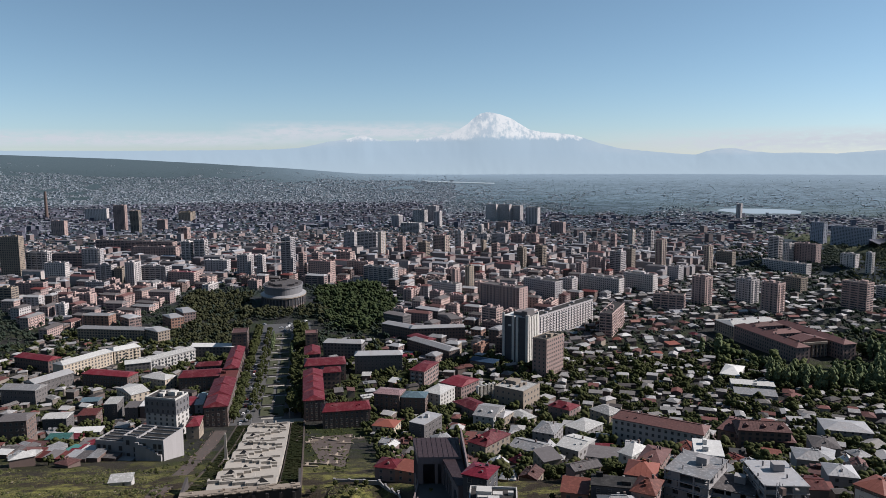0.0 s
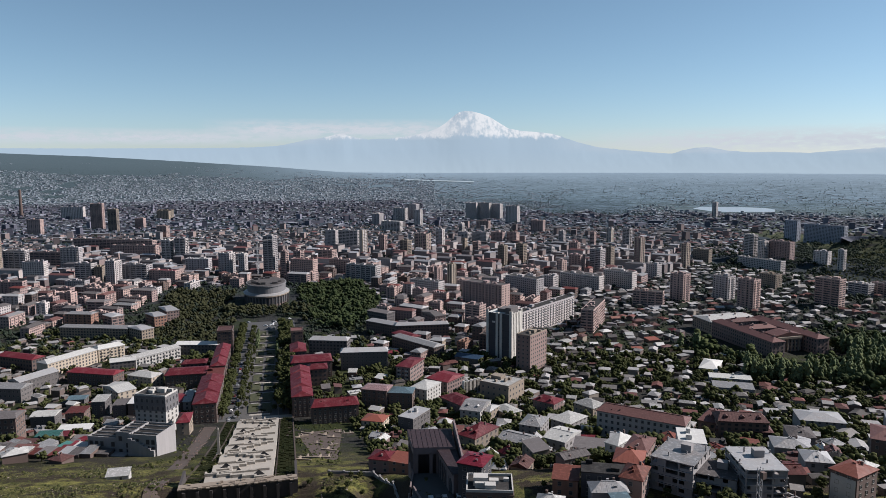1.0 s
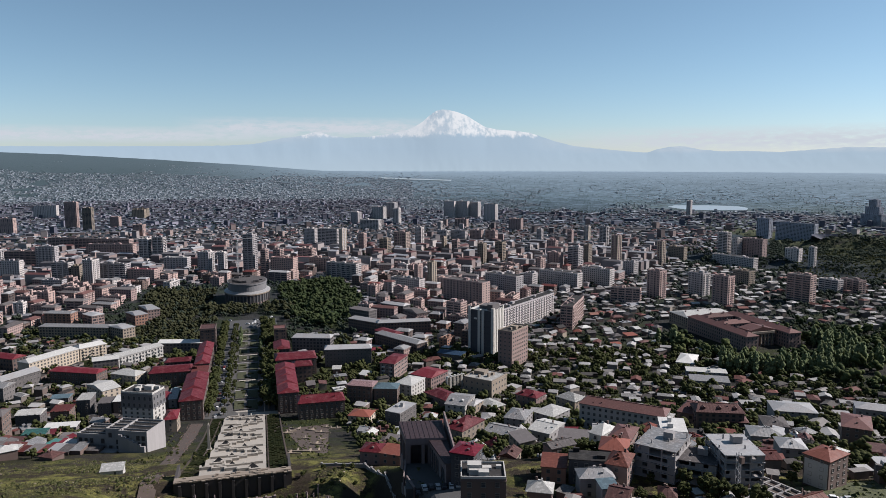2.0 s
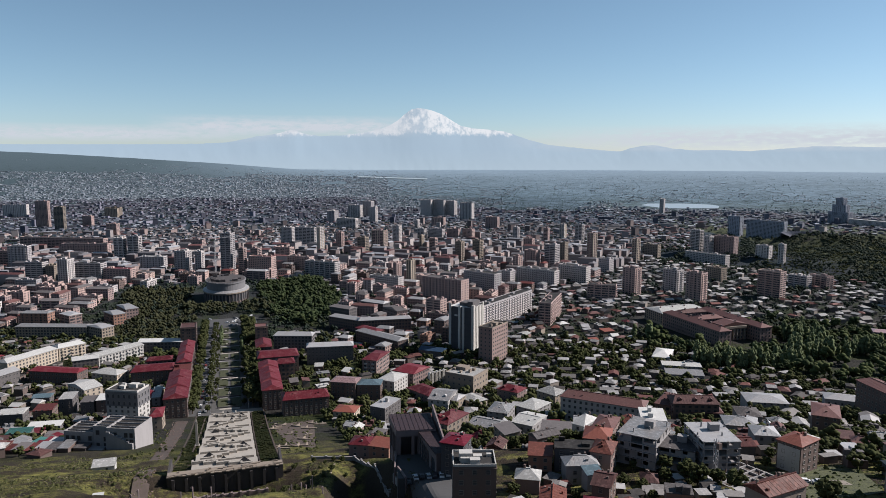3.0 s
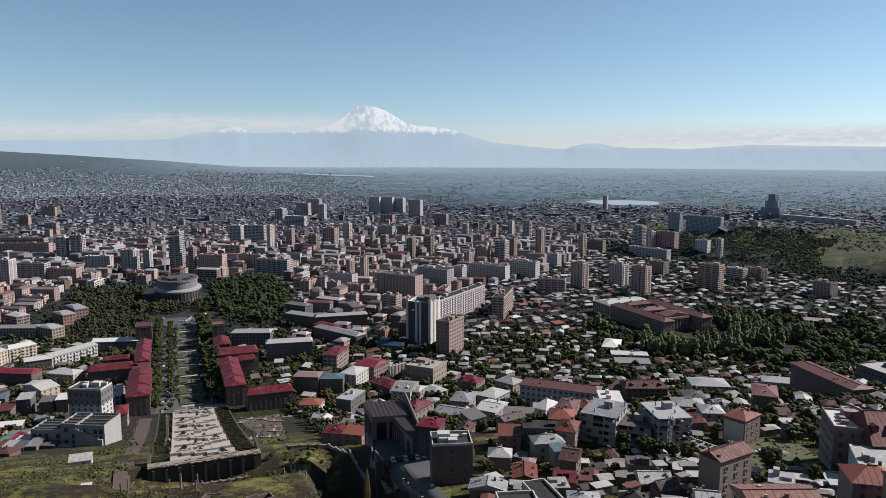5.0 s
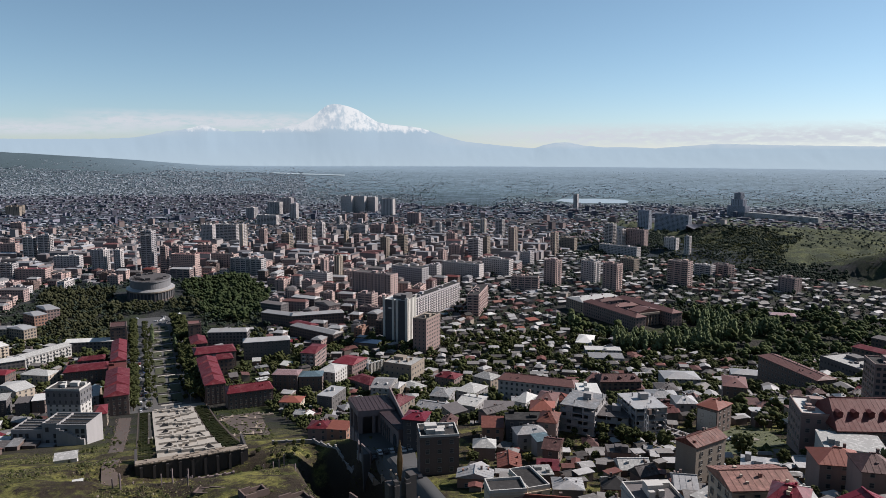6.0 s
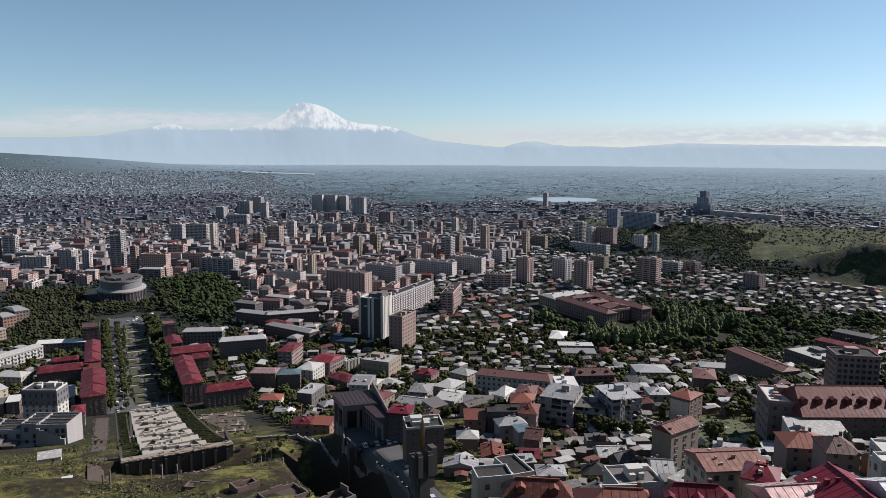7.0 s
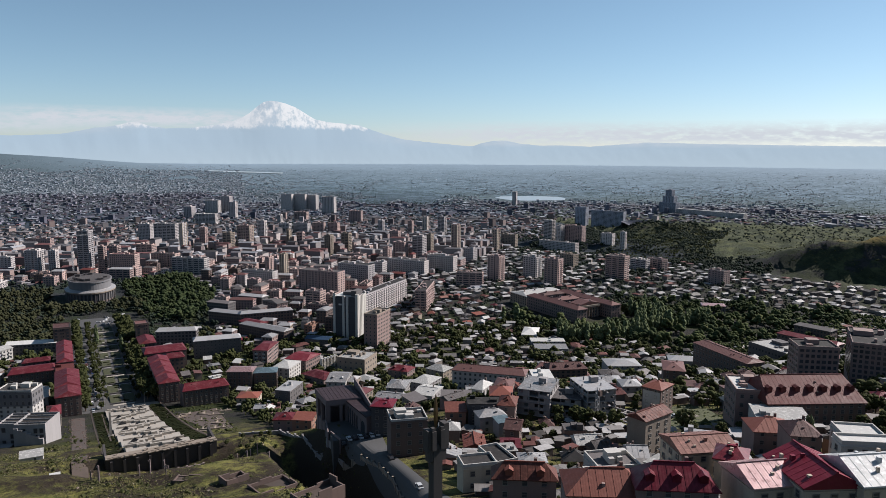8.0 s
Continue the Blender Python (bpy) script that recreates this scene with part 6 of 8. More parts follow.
house(120.3, 127.8, 13.2, 11.9, 8, 94.8, -22.8, "tuff", "orange", "hip", label="house under an orange-brown hip roof", rise=3)
house(118.1, 112.7, 8.9, 11.9, 8, 99.7, -25.0, "tuff", "brown", "hip", label="house under a brown hip roof", rise=3)
house(93.6, 156.4, 15.1, 7.8, 13, 86.4, 21.0, "beige", "orange", "gable", label="beige four-storey house under an orange-red gable roof", rise=2)
narrow_house = house(140.7, 220.3, 9.2, 12.7, 11, 73.8, -59.7, "brown", "orange", "hip", label="narrow brown house with one white flank under a red roof", rise=2)
part("white_flank", Shape().box(0, -6.42, 0.2, 8.4, 0.12, 9.6), WALL["white"], narrow_house, "white plastered flank")
block(31.4, 78.2, 8.9, 17.7, 6, 111.7, -13.6, "cream", "tar", "cream house with a low rimmed flat roof", name="house", storeys=2, trim="white", shed=0, group="town houses", single=True)
block(51.0, 110.6, 12.3, 11.0, 7, 100.4, -7.0, "white", "slate", "white walled house with a rimmed grey ribbed flat roof", name="house", storeys=2, trim="white", shed=1, rim=0.8, group="town houses", single=True)
block(126.3, 99.4, 11.8, 9.1, 8, 103.6, -26.8, "white", "white", "white house with a rimmed flat roof", name="house", storeys=2, trim="white", shed=0, group="town houses", single=True)
block(113.7, 84.9, 15.7, 5.9, 8, 107.9, -23.5, "white", "white", "white terrace house with a rimmed flat roof", name="house", storeys=2, trim="white", shed=0, group="town houses", single=True)

def hospital(x, y, z, turn):
    """Two long wings with courts between, a cross wing, a gabled portico and a pale hall behind."""
    t = thing("hospital_building", x, y, z, turn, "long brown tuff hospital with two wings, courtyards and red-brown roofs", "hospital")
    wings = ((0, 47, 15, 94, 15, "y", "tuff", "brown"), (50, 49, 15, 98, 15, "y", "tuff", "brown"), (25, 60, 35, 13, 14, "x", "tuff", "brown"), (25, 88, 35, 13, 15, "x", "tuff", "brown"), (26, 26, 30, 17, 15.5, "y", "tuff", "brown"), (27, 116, 64, 36, 12, "x", "beige", "white"))
    for u, v, w, d, h, along, wall, roof in wings:
        w, d = w - 0.02 * v, d - 0.01 * v
        wing = part("wing_wall", Shape().box(u, v, -6, w, d, 6 + h).box(u, v, h - 0.7, w + 0.6, d + 0.6, 0.4).box(u, v, 4.0, w + 0.2, d + 0.2, 0.3), WALL[wall], t)
        top = part("roof", Shape().pitched(u, v, h, w, d, 3.2, 7.0 if v != 26 else 0.0, 0.7, 0.3, along), ROOF[roof], wing)
        g = windows_joined(w, d, 0.4, 4, (h - 1.0) / 4, 1.4, 2.0, 3.4)
        g.v = [(a + u, b + v, c) for a, b, c in g.v]
        tagged(part("facade_glazing", g, [WALL["beige"], GLASS], wing), kind="stuff")
        for k in range(int(max(w, d) / 16)):
            e = (k + 0.5) * 16 - max(w, d) / 2
            px, py = (u + 1.5, v + e) if along == "y" else (u + e, v - 1.5)
            part("chimney", Shape().box(px, py, h + 1.6, 1.0, 1.4, 3.0).box(px, py, h + 4.5, 1.3, 1.7, 0.3), WALL["tuff"], top)
    for k in range(6):
        part("column", Shape().tube(26 - 11 + k * 4.4, 16.6, 0.0, 0.75, 12.5, 10, 0.62), WALL["beige"], t)
    part("portico_lintel", Shape().box(26, 16.6, 12.5, 27, 2.2, 2.0), WALL["beige"], t)
    take(x + 5, y + 60, 90, 150, turn)


hospital(330.0, 641.0, 2.0, 12.5)

# the avenue blocks beyond the houses
block(286.5, 350.9, 55.7, 14.0, 14, 38.6, -89.6, "brown", "brown", "long brown block under a brown sheet roof", pitch='hip', rise=2, storeys=4, single=True)
block(368.8, 385.2, 45.9, 27.9, 10, 29.8, -85.3, "grey", "white", "long low hall with a pale flat roof", storeys=2)
block(432.6, 424.8, 51.6, 14.0, 11, 21.5, -71.7, "brown", "red", "long brown block under a red sheet roof", pitch='hip', rise=2)
block(249.7, 239.6, 20.3, 15.9, 21.5, 69.4, -25.7, "tuff", "tar", "brown office slab with dense window grid", storeys=7, step=2.6)
block(281.1, 229.6, 24.7, 38.1, 21.5, 73.1, -43.1, "tuff", "tar", "large brown office slab with dense window grid", storeys=8, step=2.6)
block(512.7, 498.8, 36.2, 14.0, 11, 7.6, -70.6, "brown", "slate", "brown block under a grey roof", pitch='hip', rise=2)
house(249.4, 601.4, 15.3, 32.3, 5, 3.4, -29.7, "white", "white", "hip", label="pavilion under a tent-shaped pale roof", rise=3)
house(249.7, 562.7, 33.0, 14.0, 5, 4.2, -16.9, "concrete", "white", "flat", label="low hall with a bright flat roof")
house(241.2, 537.6, 30.2, 14.0, 4, 5.5, -16.9, "concrete", "zinc", "lean", label="low hall with a pale lean-to roof")
house(232.5, 400.3, 24.7, 19.0, 8, 27.3, -15.5, "concrete", "zinc", "hip", label="concrete house under a zinc roof")
house(287.7, 400.6, 23.8, 14.0, 7, 26.6, -27.5, "concrete", "zinc", "hip", label="hall under a shining zinc roof")
house(205.2, 299.0, 12.1, 20.4, 11, 54.1, -31.7, "brown", "brown", "hip", label="brown house under a brown roof")
house(164.3, 305.1, 16.0, 13.5, 7, 51.7, -16.3, "concrete", "zinc", "hip", label="long house under a zinc hip roof")
house(147.4, 254.9, 9.9, 11.3, 6, 68.2, -15.4, "concrete", "zinc", "hip", label="concrete house under a zinc hip roof")
house(195.3, 354.1, 12.6, 15.8, 6, 38.5, -16.3, "concrete", "slate", "hip", label="house under a grey roof")

# towers of the centre
block(-118.5, 1380.7, 7.1, 16.0, 51.4, 0.0, -28.2, "far_pale", "white", "slim white apartment tower with a stepped crown", group='towers', fins=3)
block(-82.7, 1425.8, 16.8, 16.0, 36.9, 0.0, -33.7, "far_tuff", "tar", "pink tuff apartment tower with rows of windows and balconies", group='towers', balcony=(0, 1))
block(-36.1, 1372.2, 23.0, 21.0, 32.1, 0.0, -36.5, "beige", "tar", "cream plaster apartment tower with rows of windows in the city", group='towers')
block(-3.5, 1420.3, 32.4, 26.0, 40.0, 0.0, -31.8, "far_tuff", "tar", "pink tuff apartment tower with rows of windows in the city", group='towers', fins=3)
block(34.5, 1501.7, 19.8, 16.0, 41.2, -0.0, -40.2, "far_pale", "tar", "white apartment tower with rows of windows and balconies", group='towers', balcony=(0, 1))
block(80.5, 1402.0, 5.5, 12.0, 30.7, 0.0, -30.2, "beige", "tar", "cream plaster apartment tower with rows of windows and balconies", group='towers', balcony=(0, 1))
block(103.8, 1400.4, 17.1, 15.0, 25.0, 0.0, -43.1, "far_tuff", "tar", "pink tuff apartment tower with rows of windows in the city", group='towers')
block(137.8, 1243.2, 17.2, 18.0, 36.6, 0.0, -42.2, "beige", "tar", "apartment tower with dark glazed front and cream flank", group='towers', balcony=(0, 1))
block(175.2, 1274.8, 20.4, 20.2, 35.5, 0.0, -41.7, "beige", "tar", "cream plaster apartment tower with rows of windows and balconies", group='towers', balcony=(0, 1))
block(1.8, 995.1, 50.4, 14.0, 18.8, 0.0, -37.4, "far_pale", "tar", "grey concrete apartment slab with rows of windows in the city")
block(38.1, 1028.7, 12.6, 18.0, 36.2, 0.0, -35.3, "beige", "tar", "cream plaster apartment tower with rows of windows in the city", group='towers', fins=3)
block(18.8, 1051.2, 13.1, 19.5, 29.2, 0.0, -40.3, "far_tuff", "tar", "pink tuff apartment tower with rows of windows and balconies", group='towers', balcony=(0, 1))
block(76.6, 898.2, 61.9, 18.0, 31.3, 0.1, -41.2, "far_tuff", "slate", "wide pink tuff apartment block with bay columns", balcony=(0,))
block(55.6, 797.7, 19.6, 14.0, 23.4, 0.5, -36.5, "far_tuff", "slate", "pink tuff corner block with arcades")
block(135.9, 965.0, 54.7, 16.0, 27.3, 0.0, -47.1, "far_pale", "tar", "grey panel apartment tower with rows of windows in the city")
block(180.2, 1002.8, 15.1, 14.0, 22.6, 0.0, -42.2, "far_pale", "tar", "grey concrete apartment slab with rows of windows in the city")
block(218.0, 1120.1, 16.2, 20.2, 27.0, 0.0, -48.9, "far_tuff", "tar", "pink tuff apartment tower with rows of windows and balconies", group='towers', balcony=(0, 1))
block(249.7, 1154.3, 26.6, 26.0, 31.7, 0.0, -40.0, "far_tuff", "tar", "pink tuff apartment tower with rows of windows and balconies", group='towers', balcony=(0, 1))
block(282.7, 1149.8, 25.2, 26.0, 41.4, 0.0, -43.6, "far_pale", "tar", "grey concrete apartment tower with rows of windows and balconies", balcony=(0,), group='towers')
block(321.8, 1216.4, 9.1, 14.0, 35.9, 0.0, -41.5, "beige", "tar", "cream plaster apartment tower with rows of windows in the city", group='towers')
block(368.9, 1205.2, 17.3, 18.0, 53.3, 0.0, -54.6, "far_tuff", "tar", "beige stone apartment tower with rows of windows and balconies", balcony=(0,), group='towers', fins=3)
block(285.2, 1022.8, 46.2, 15.0, 25.3, 0.0, -43.3, "far_pale", "tar", "grey concrete apartment tower with rows of windows and balconies", balcony=(0,))
block(226.0, 1010.8, 65.1, 14.0, 23.0, 0.0, -44.5, "far_pale", "tar", "grey panel apartment slab with rows of windows and balconies", balcony=(0,))
block(132.5, 782.5, 116.0, 13.0, 26.5, 0.6, 50.0, "far_pale", "tar", "long grey panel block with rows of balconies", balcony=(0,))
block(187.0, 779.0, 13.6, 66.0, 25.5, 0.6, -25.0, "far_tuff", "tar", "sunlit beige concrete slab block beside houses", balcony=(1,))
block(286.4, 894.2, 37.6, 14.0, 19.4, 0.1, -25.0, "far_tuff", "tar", "beige stone apartment slab with rows of windows and balconies", balcony=(1,))
block(447.8, 1200.5, 14.1, 16.0, 42.8, -0.0, -58.0, "far_tuff", "tar", "beige stone apartment tower with rows of windows in the city", group='towers', fins=3)
block(337.4, 921.5, 25.4, 26.0, 37.1, 0.0, -53.8, "far_tuff", "tar", "brown apartment tower with a white stripe on its flank", balcony=(1,), group='towers')
block(403.7, 937.8, 28.6, 26.0, 31.0, 0.0, -60.8, "far_pale", "tar", "white-grey apartment slab with square windows", group='towers', balcony=(0, 1))
block(406.9, 871.3, 27.0, 26.0, 37.2, 0.2, -55.5, "far_tuff", "tar", "apartment tower with bands of pale balconies", balcony=(0, 1), group='towers')
block(628.3, 1344.4, 24.4, 19.5, 43.2, -1.7, -63.4, "far_pale", "tar", "grey panel apartment tower with rows of windows and balconies", group='towers', balcony=(0, 1))
block(639.5, 1315.9, 11.7, 14.0, 35.6, -3.0, -64.2, "far_pale", "tar", "grey concrete apartment tower with rows of windows and balconies", group='towers', balcony=(0, 1))
block(667.9, 1304.5, 45.2, 26.0, 35.5, -2.3, -58.4, "far_tuff", "tar", "pink tuff apartment tower with rows of windows and balconies", balcony=(0,), group='towers')
block(515.9, 879.7, 34.8, 26.0, 36.0, 0.2, -56.7, "far_tuff", "tar", "unfinished brown apartment tower with open balconies", balcony=(0,), group='towers')
block(725.4, 1206.2, 13.3, 14.0, 35.5, -6.6, -59.2, "far_pale", "tar", "grey panel apartment tower with rows of windows and balconies", group='towers', balcony=(0, 1))
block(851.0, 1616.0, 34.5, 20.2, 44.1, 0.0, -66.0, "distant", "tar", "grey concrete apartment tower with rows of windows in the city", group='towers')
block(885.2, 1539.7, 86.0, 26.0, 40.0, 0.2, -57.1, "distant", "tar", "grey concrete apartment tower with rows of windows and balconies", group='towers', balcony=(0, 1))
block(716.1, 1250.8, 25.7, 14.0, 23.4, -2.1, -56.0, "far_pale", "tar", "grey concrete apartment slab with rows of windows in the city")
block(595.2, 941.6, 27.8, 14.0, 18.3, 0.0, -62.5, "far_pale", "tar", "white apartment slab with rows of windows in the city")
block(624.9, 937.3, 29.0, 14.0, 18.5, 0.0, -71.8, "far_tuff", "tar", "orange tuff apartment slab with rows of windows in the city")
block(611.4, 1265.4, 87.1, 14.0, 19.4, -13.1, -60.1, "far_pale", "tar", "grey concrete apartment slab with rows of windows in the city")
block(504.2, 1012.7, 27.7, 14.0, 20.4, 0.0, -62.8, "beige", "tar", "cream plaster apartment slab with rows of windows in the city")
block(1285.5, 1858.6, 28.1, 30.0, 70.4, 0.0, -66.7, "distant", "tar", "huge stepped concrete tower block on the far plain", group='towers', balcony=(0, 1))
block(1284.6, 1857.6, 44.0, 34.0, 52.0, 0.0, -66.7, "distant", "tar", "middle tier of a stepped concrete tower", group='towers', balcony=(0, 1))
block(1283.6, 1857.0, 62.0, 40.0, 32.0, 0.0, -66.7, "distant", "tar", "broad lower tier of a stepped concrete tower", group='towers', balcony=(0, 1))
block(1328.2, 1718.4, 219.3, 20.0, 15.7, 0.0, -69.7, "far_pale", "white", "long white hall on the far plain")
block(932.0, 2252.0, 18.0, 18.0, 46.0, 0.0, -50.0, "far_pale", "tar", "lone grey tower block before the lake", group='towers')
block(638.3, 803.5, 24.9, 16.0, 20.3, 0.5, -71.4, "far_tuff", "tar", "pink tuff apartment slab with rows of windows in the city")
block(524.0, 1317.6, 31.6, 14.0, 28.8, -11.2, -48.1, "beige", "tar", "cream plaster apartment tower with rows of windows in the city")
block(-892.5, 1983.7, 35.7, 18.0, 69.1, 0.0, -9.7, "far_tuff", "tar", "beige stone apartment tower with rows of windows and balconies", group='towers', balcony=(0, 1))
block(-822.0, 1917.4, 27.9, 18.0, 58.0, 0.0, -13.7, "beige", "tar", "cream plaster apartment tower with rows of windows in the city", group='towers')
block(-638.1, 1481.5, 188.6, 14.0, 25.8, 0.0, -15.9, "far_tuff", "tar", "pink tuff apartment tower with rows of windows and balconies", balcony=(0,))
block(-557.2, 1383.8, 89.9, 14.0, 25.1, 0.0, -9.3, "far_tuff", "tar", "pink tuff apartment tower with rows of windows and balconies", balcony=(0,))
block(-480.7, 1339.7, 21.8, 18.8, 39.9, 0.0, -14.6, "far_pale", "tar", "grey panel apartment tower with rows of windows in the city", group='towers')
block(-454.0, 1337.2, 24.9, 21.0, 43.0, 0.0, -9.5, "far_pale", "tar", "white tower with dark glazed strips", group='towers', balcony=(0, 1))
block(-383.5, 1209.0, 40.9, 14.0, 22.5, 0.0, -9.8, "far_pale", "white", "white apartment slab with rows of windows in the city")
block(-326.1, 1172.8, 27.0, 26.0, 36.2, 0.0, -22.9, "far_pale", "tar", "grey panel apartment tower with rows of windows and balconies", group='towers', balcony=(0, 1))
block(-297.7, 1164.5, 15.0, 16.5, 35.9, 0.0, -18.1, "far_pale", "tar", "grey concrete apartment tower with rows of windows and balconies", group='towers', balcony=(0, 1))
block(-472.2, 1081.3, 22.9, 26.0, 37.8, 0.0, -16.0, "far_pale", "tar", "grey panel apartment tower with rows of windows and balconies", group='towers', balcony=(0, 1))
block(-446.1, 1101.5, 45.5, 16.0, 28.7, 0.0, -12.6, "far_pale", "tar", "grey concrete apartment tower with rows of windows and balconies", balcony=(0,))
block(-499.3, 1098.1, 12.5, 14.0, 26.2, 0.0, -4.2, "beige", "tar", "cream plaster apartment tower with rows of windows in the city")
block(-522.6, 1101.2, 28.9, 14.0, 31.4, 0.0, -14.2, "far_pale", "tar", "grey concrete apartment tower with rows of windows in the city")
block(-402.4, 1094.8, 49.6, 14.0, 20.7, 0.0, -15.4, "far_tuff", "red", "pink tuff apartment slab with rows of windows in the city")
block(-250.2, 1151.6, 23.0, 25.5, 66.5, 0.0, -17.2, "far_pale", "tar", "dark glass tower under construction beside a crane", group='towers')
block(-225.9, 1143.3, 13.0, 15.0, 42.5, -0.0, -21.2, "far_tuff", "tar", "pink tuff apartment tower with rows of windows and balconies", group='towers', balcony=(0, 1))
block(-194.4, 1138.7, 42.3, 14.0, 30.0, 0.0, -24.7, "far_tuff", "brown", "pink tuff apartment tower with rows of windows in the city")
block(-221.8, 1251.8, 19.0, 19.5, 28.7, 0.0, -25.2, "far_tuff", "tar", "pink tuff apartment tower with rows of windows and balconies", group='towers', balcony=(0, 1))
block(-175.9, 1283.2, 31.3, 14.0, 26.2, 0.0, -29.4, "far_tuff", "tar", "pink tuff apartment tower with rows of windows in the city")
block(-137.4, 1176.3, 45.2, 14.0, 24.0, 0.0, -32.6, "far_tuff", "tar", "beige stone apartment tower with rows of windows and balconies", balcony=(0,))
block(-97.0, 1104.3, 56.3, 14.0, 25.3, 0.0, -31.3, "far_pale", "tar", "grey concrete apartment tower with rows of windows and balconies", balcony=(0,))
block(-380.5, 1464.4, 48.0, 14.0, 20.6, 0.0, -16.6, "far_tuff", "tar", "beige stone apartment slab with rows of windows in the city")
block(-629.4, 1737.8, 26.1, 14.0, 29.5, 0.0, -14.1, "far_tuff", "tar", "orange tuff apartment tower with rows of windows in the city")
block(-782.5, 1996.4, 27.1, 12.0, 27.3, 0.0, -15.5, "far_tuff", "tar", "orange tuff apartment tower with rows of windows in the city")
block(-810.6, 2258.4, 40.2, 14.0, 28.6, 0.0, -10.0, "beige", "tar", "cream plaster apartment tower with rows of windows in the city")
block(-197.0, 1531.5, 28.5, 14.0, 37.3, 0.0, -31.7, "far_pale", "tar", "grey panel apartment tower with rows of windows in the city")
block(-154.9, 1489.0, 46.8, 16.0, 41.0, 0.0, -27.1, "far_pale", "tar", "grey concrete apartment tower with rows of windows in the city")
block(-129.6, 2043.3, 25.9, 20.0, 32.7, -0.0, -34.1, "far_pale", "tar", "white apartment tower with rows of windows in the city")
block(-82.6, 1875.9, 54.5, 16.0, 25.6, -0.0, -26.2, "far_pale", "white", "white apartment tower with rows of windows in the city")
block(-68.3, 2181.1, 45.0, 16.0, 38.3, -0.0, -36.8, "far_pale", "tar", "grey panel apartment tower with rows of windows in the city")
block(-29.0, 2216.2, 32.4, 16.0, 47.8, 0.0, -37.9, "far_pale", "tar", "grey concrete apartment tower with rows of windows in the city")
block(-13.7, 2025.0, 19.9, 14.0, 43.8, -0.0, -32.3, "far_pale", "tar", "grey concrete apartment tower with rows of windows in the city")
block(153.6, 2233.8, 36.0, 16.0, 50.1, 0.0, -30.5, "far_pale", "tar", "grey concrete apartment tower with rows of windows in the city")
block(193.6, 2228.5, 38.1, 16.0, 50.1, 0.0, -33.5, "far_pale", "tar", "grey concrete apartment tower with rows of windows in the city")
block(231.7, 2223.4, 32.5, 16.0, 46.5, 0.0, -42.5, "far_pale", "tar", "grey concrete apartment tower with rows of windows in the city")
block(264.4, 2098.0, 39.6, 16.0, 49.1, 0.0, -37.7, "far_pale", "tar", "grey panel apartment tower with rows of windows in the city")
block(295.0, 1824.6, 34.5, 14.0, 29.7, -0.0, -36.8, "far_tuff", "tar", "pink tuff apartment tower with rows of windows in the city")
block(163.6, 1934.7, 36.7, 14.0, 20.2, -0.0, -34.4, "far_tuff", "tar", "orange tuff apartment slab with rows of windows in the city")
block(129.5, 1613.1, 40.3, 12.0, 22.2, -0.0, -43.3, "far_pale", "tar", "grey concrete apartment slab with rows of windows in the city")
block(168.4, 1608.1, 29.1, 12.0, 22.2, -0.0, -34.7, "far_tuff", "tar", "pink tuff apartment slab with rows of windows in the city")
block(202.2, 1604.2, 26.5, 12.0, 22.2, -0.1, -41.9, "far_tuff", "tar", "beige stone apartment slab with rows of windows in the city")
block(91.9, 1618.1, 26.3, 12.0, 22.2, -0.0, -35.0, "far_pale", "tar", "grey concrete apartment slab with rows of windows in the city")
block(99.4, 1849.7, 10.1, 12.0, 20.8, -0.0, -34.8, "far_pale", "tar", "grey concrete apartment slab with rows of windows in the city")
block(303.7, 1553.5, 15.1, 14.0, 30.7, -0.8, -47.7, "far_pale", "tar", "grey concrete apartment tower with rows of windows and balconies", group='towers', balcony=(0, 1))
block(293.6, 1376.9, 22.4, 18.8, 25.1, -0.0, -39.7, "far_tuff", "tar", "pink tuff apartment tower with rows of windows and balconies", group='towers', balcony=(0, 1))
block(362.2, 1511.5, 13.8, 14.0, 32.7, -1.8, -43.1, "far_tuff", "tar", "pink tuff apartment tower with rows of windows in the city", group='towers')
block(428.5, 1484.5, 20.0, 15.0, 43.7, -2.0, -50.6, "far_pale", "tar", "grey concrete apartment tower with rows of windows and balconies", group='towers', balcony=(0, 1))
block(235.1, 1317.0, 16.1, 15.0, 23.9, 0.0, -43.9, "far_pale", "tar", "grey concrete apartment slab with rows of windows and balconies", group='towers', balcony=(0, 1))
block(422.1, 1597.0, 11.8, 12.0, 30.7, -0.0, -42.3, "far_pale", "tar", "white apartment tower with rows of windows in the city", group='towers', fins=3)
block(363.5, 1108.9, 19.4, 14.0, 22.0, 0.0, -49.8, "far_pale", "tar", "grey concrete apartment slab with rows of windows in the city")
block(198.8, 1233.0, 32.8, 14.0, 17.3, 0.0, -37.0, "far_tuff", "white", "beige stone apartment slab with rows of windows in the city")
block(-386.1, 790.8, 30.5, 14.0, 19, 0.6, -7.7, "orange", "zinc", "orange tuff block with tall pilasters and pale roof", storeys=6, pitch='hip', rise=1.5)
block(-350.2, 788.2, 20.3, 14.0, 17, 0.6, -40.3, "tuff", "zinc", "pink tuff block with blank flank", storeys=5, pitch='hip', rise=1.5)
block(-352.8, 752.8, 75.9, 14.0, 12, 0.8, -7.7, "beige", "zinc", "curved beige terrace under pale sheet", pitch='hip', rise=2)
block(-302.8, 742.2, 25.6, 14.0, 13, 0.8, -36.0, "beige", "zinc", "beige street block under pale sheet", pitch='hip', rise=2, along='y')
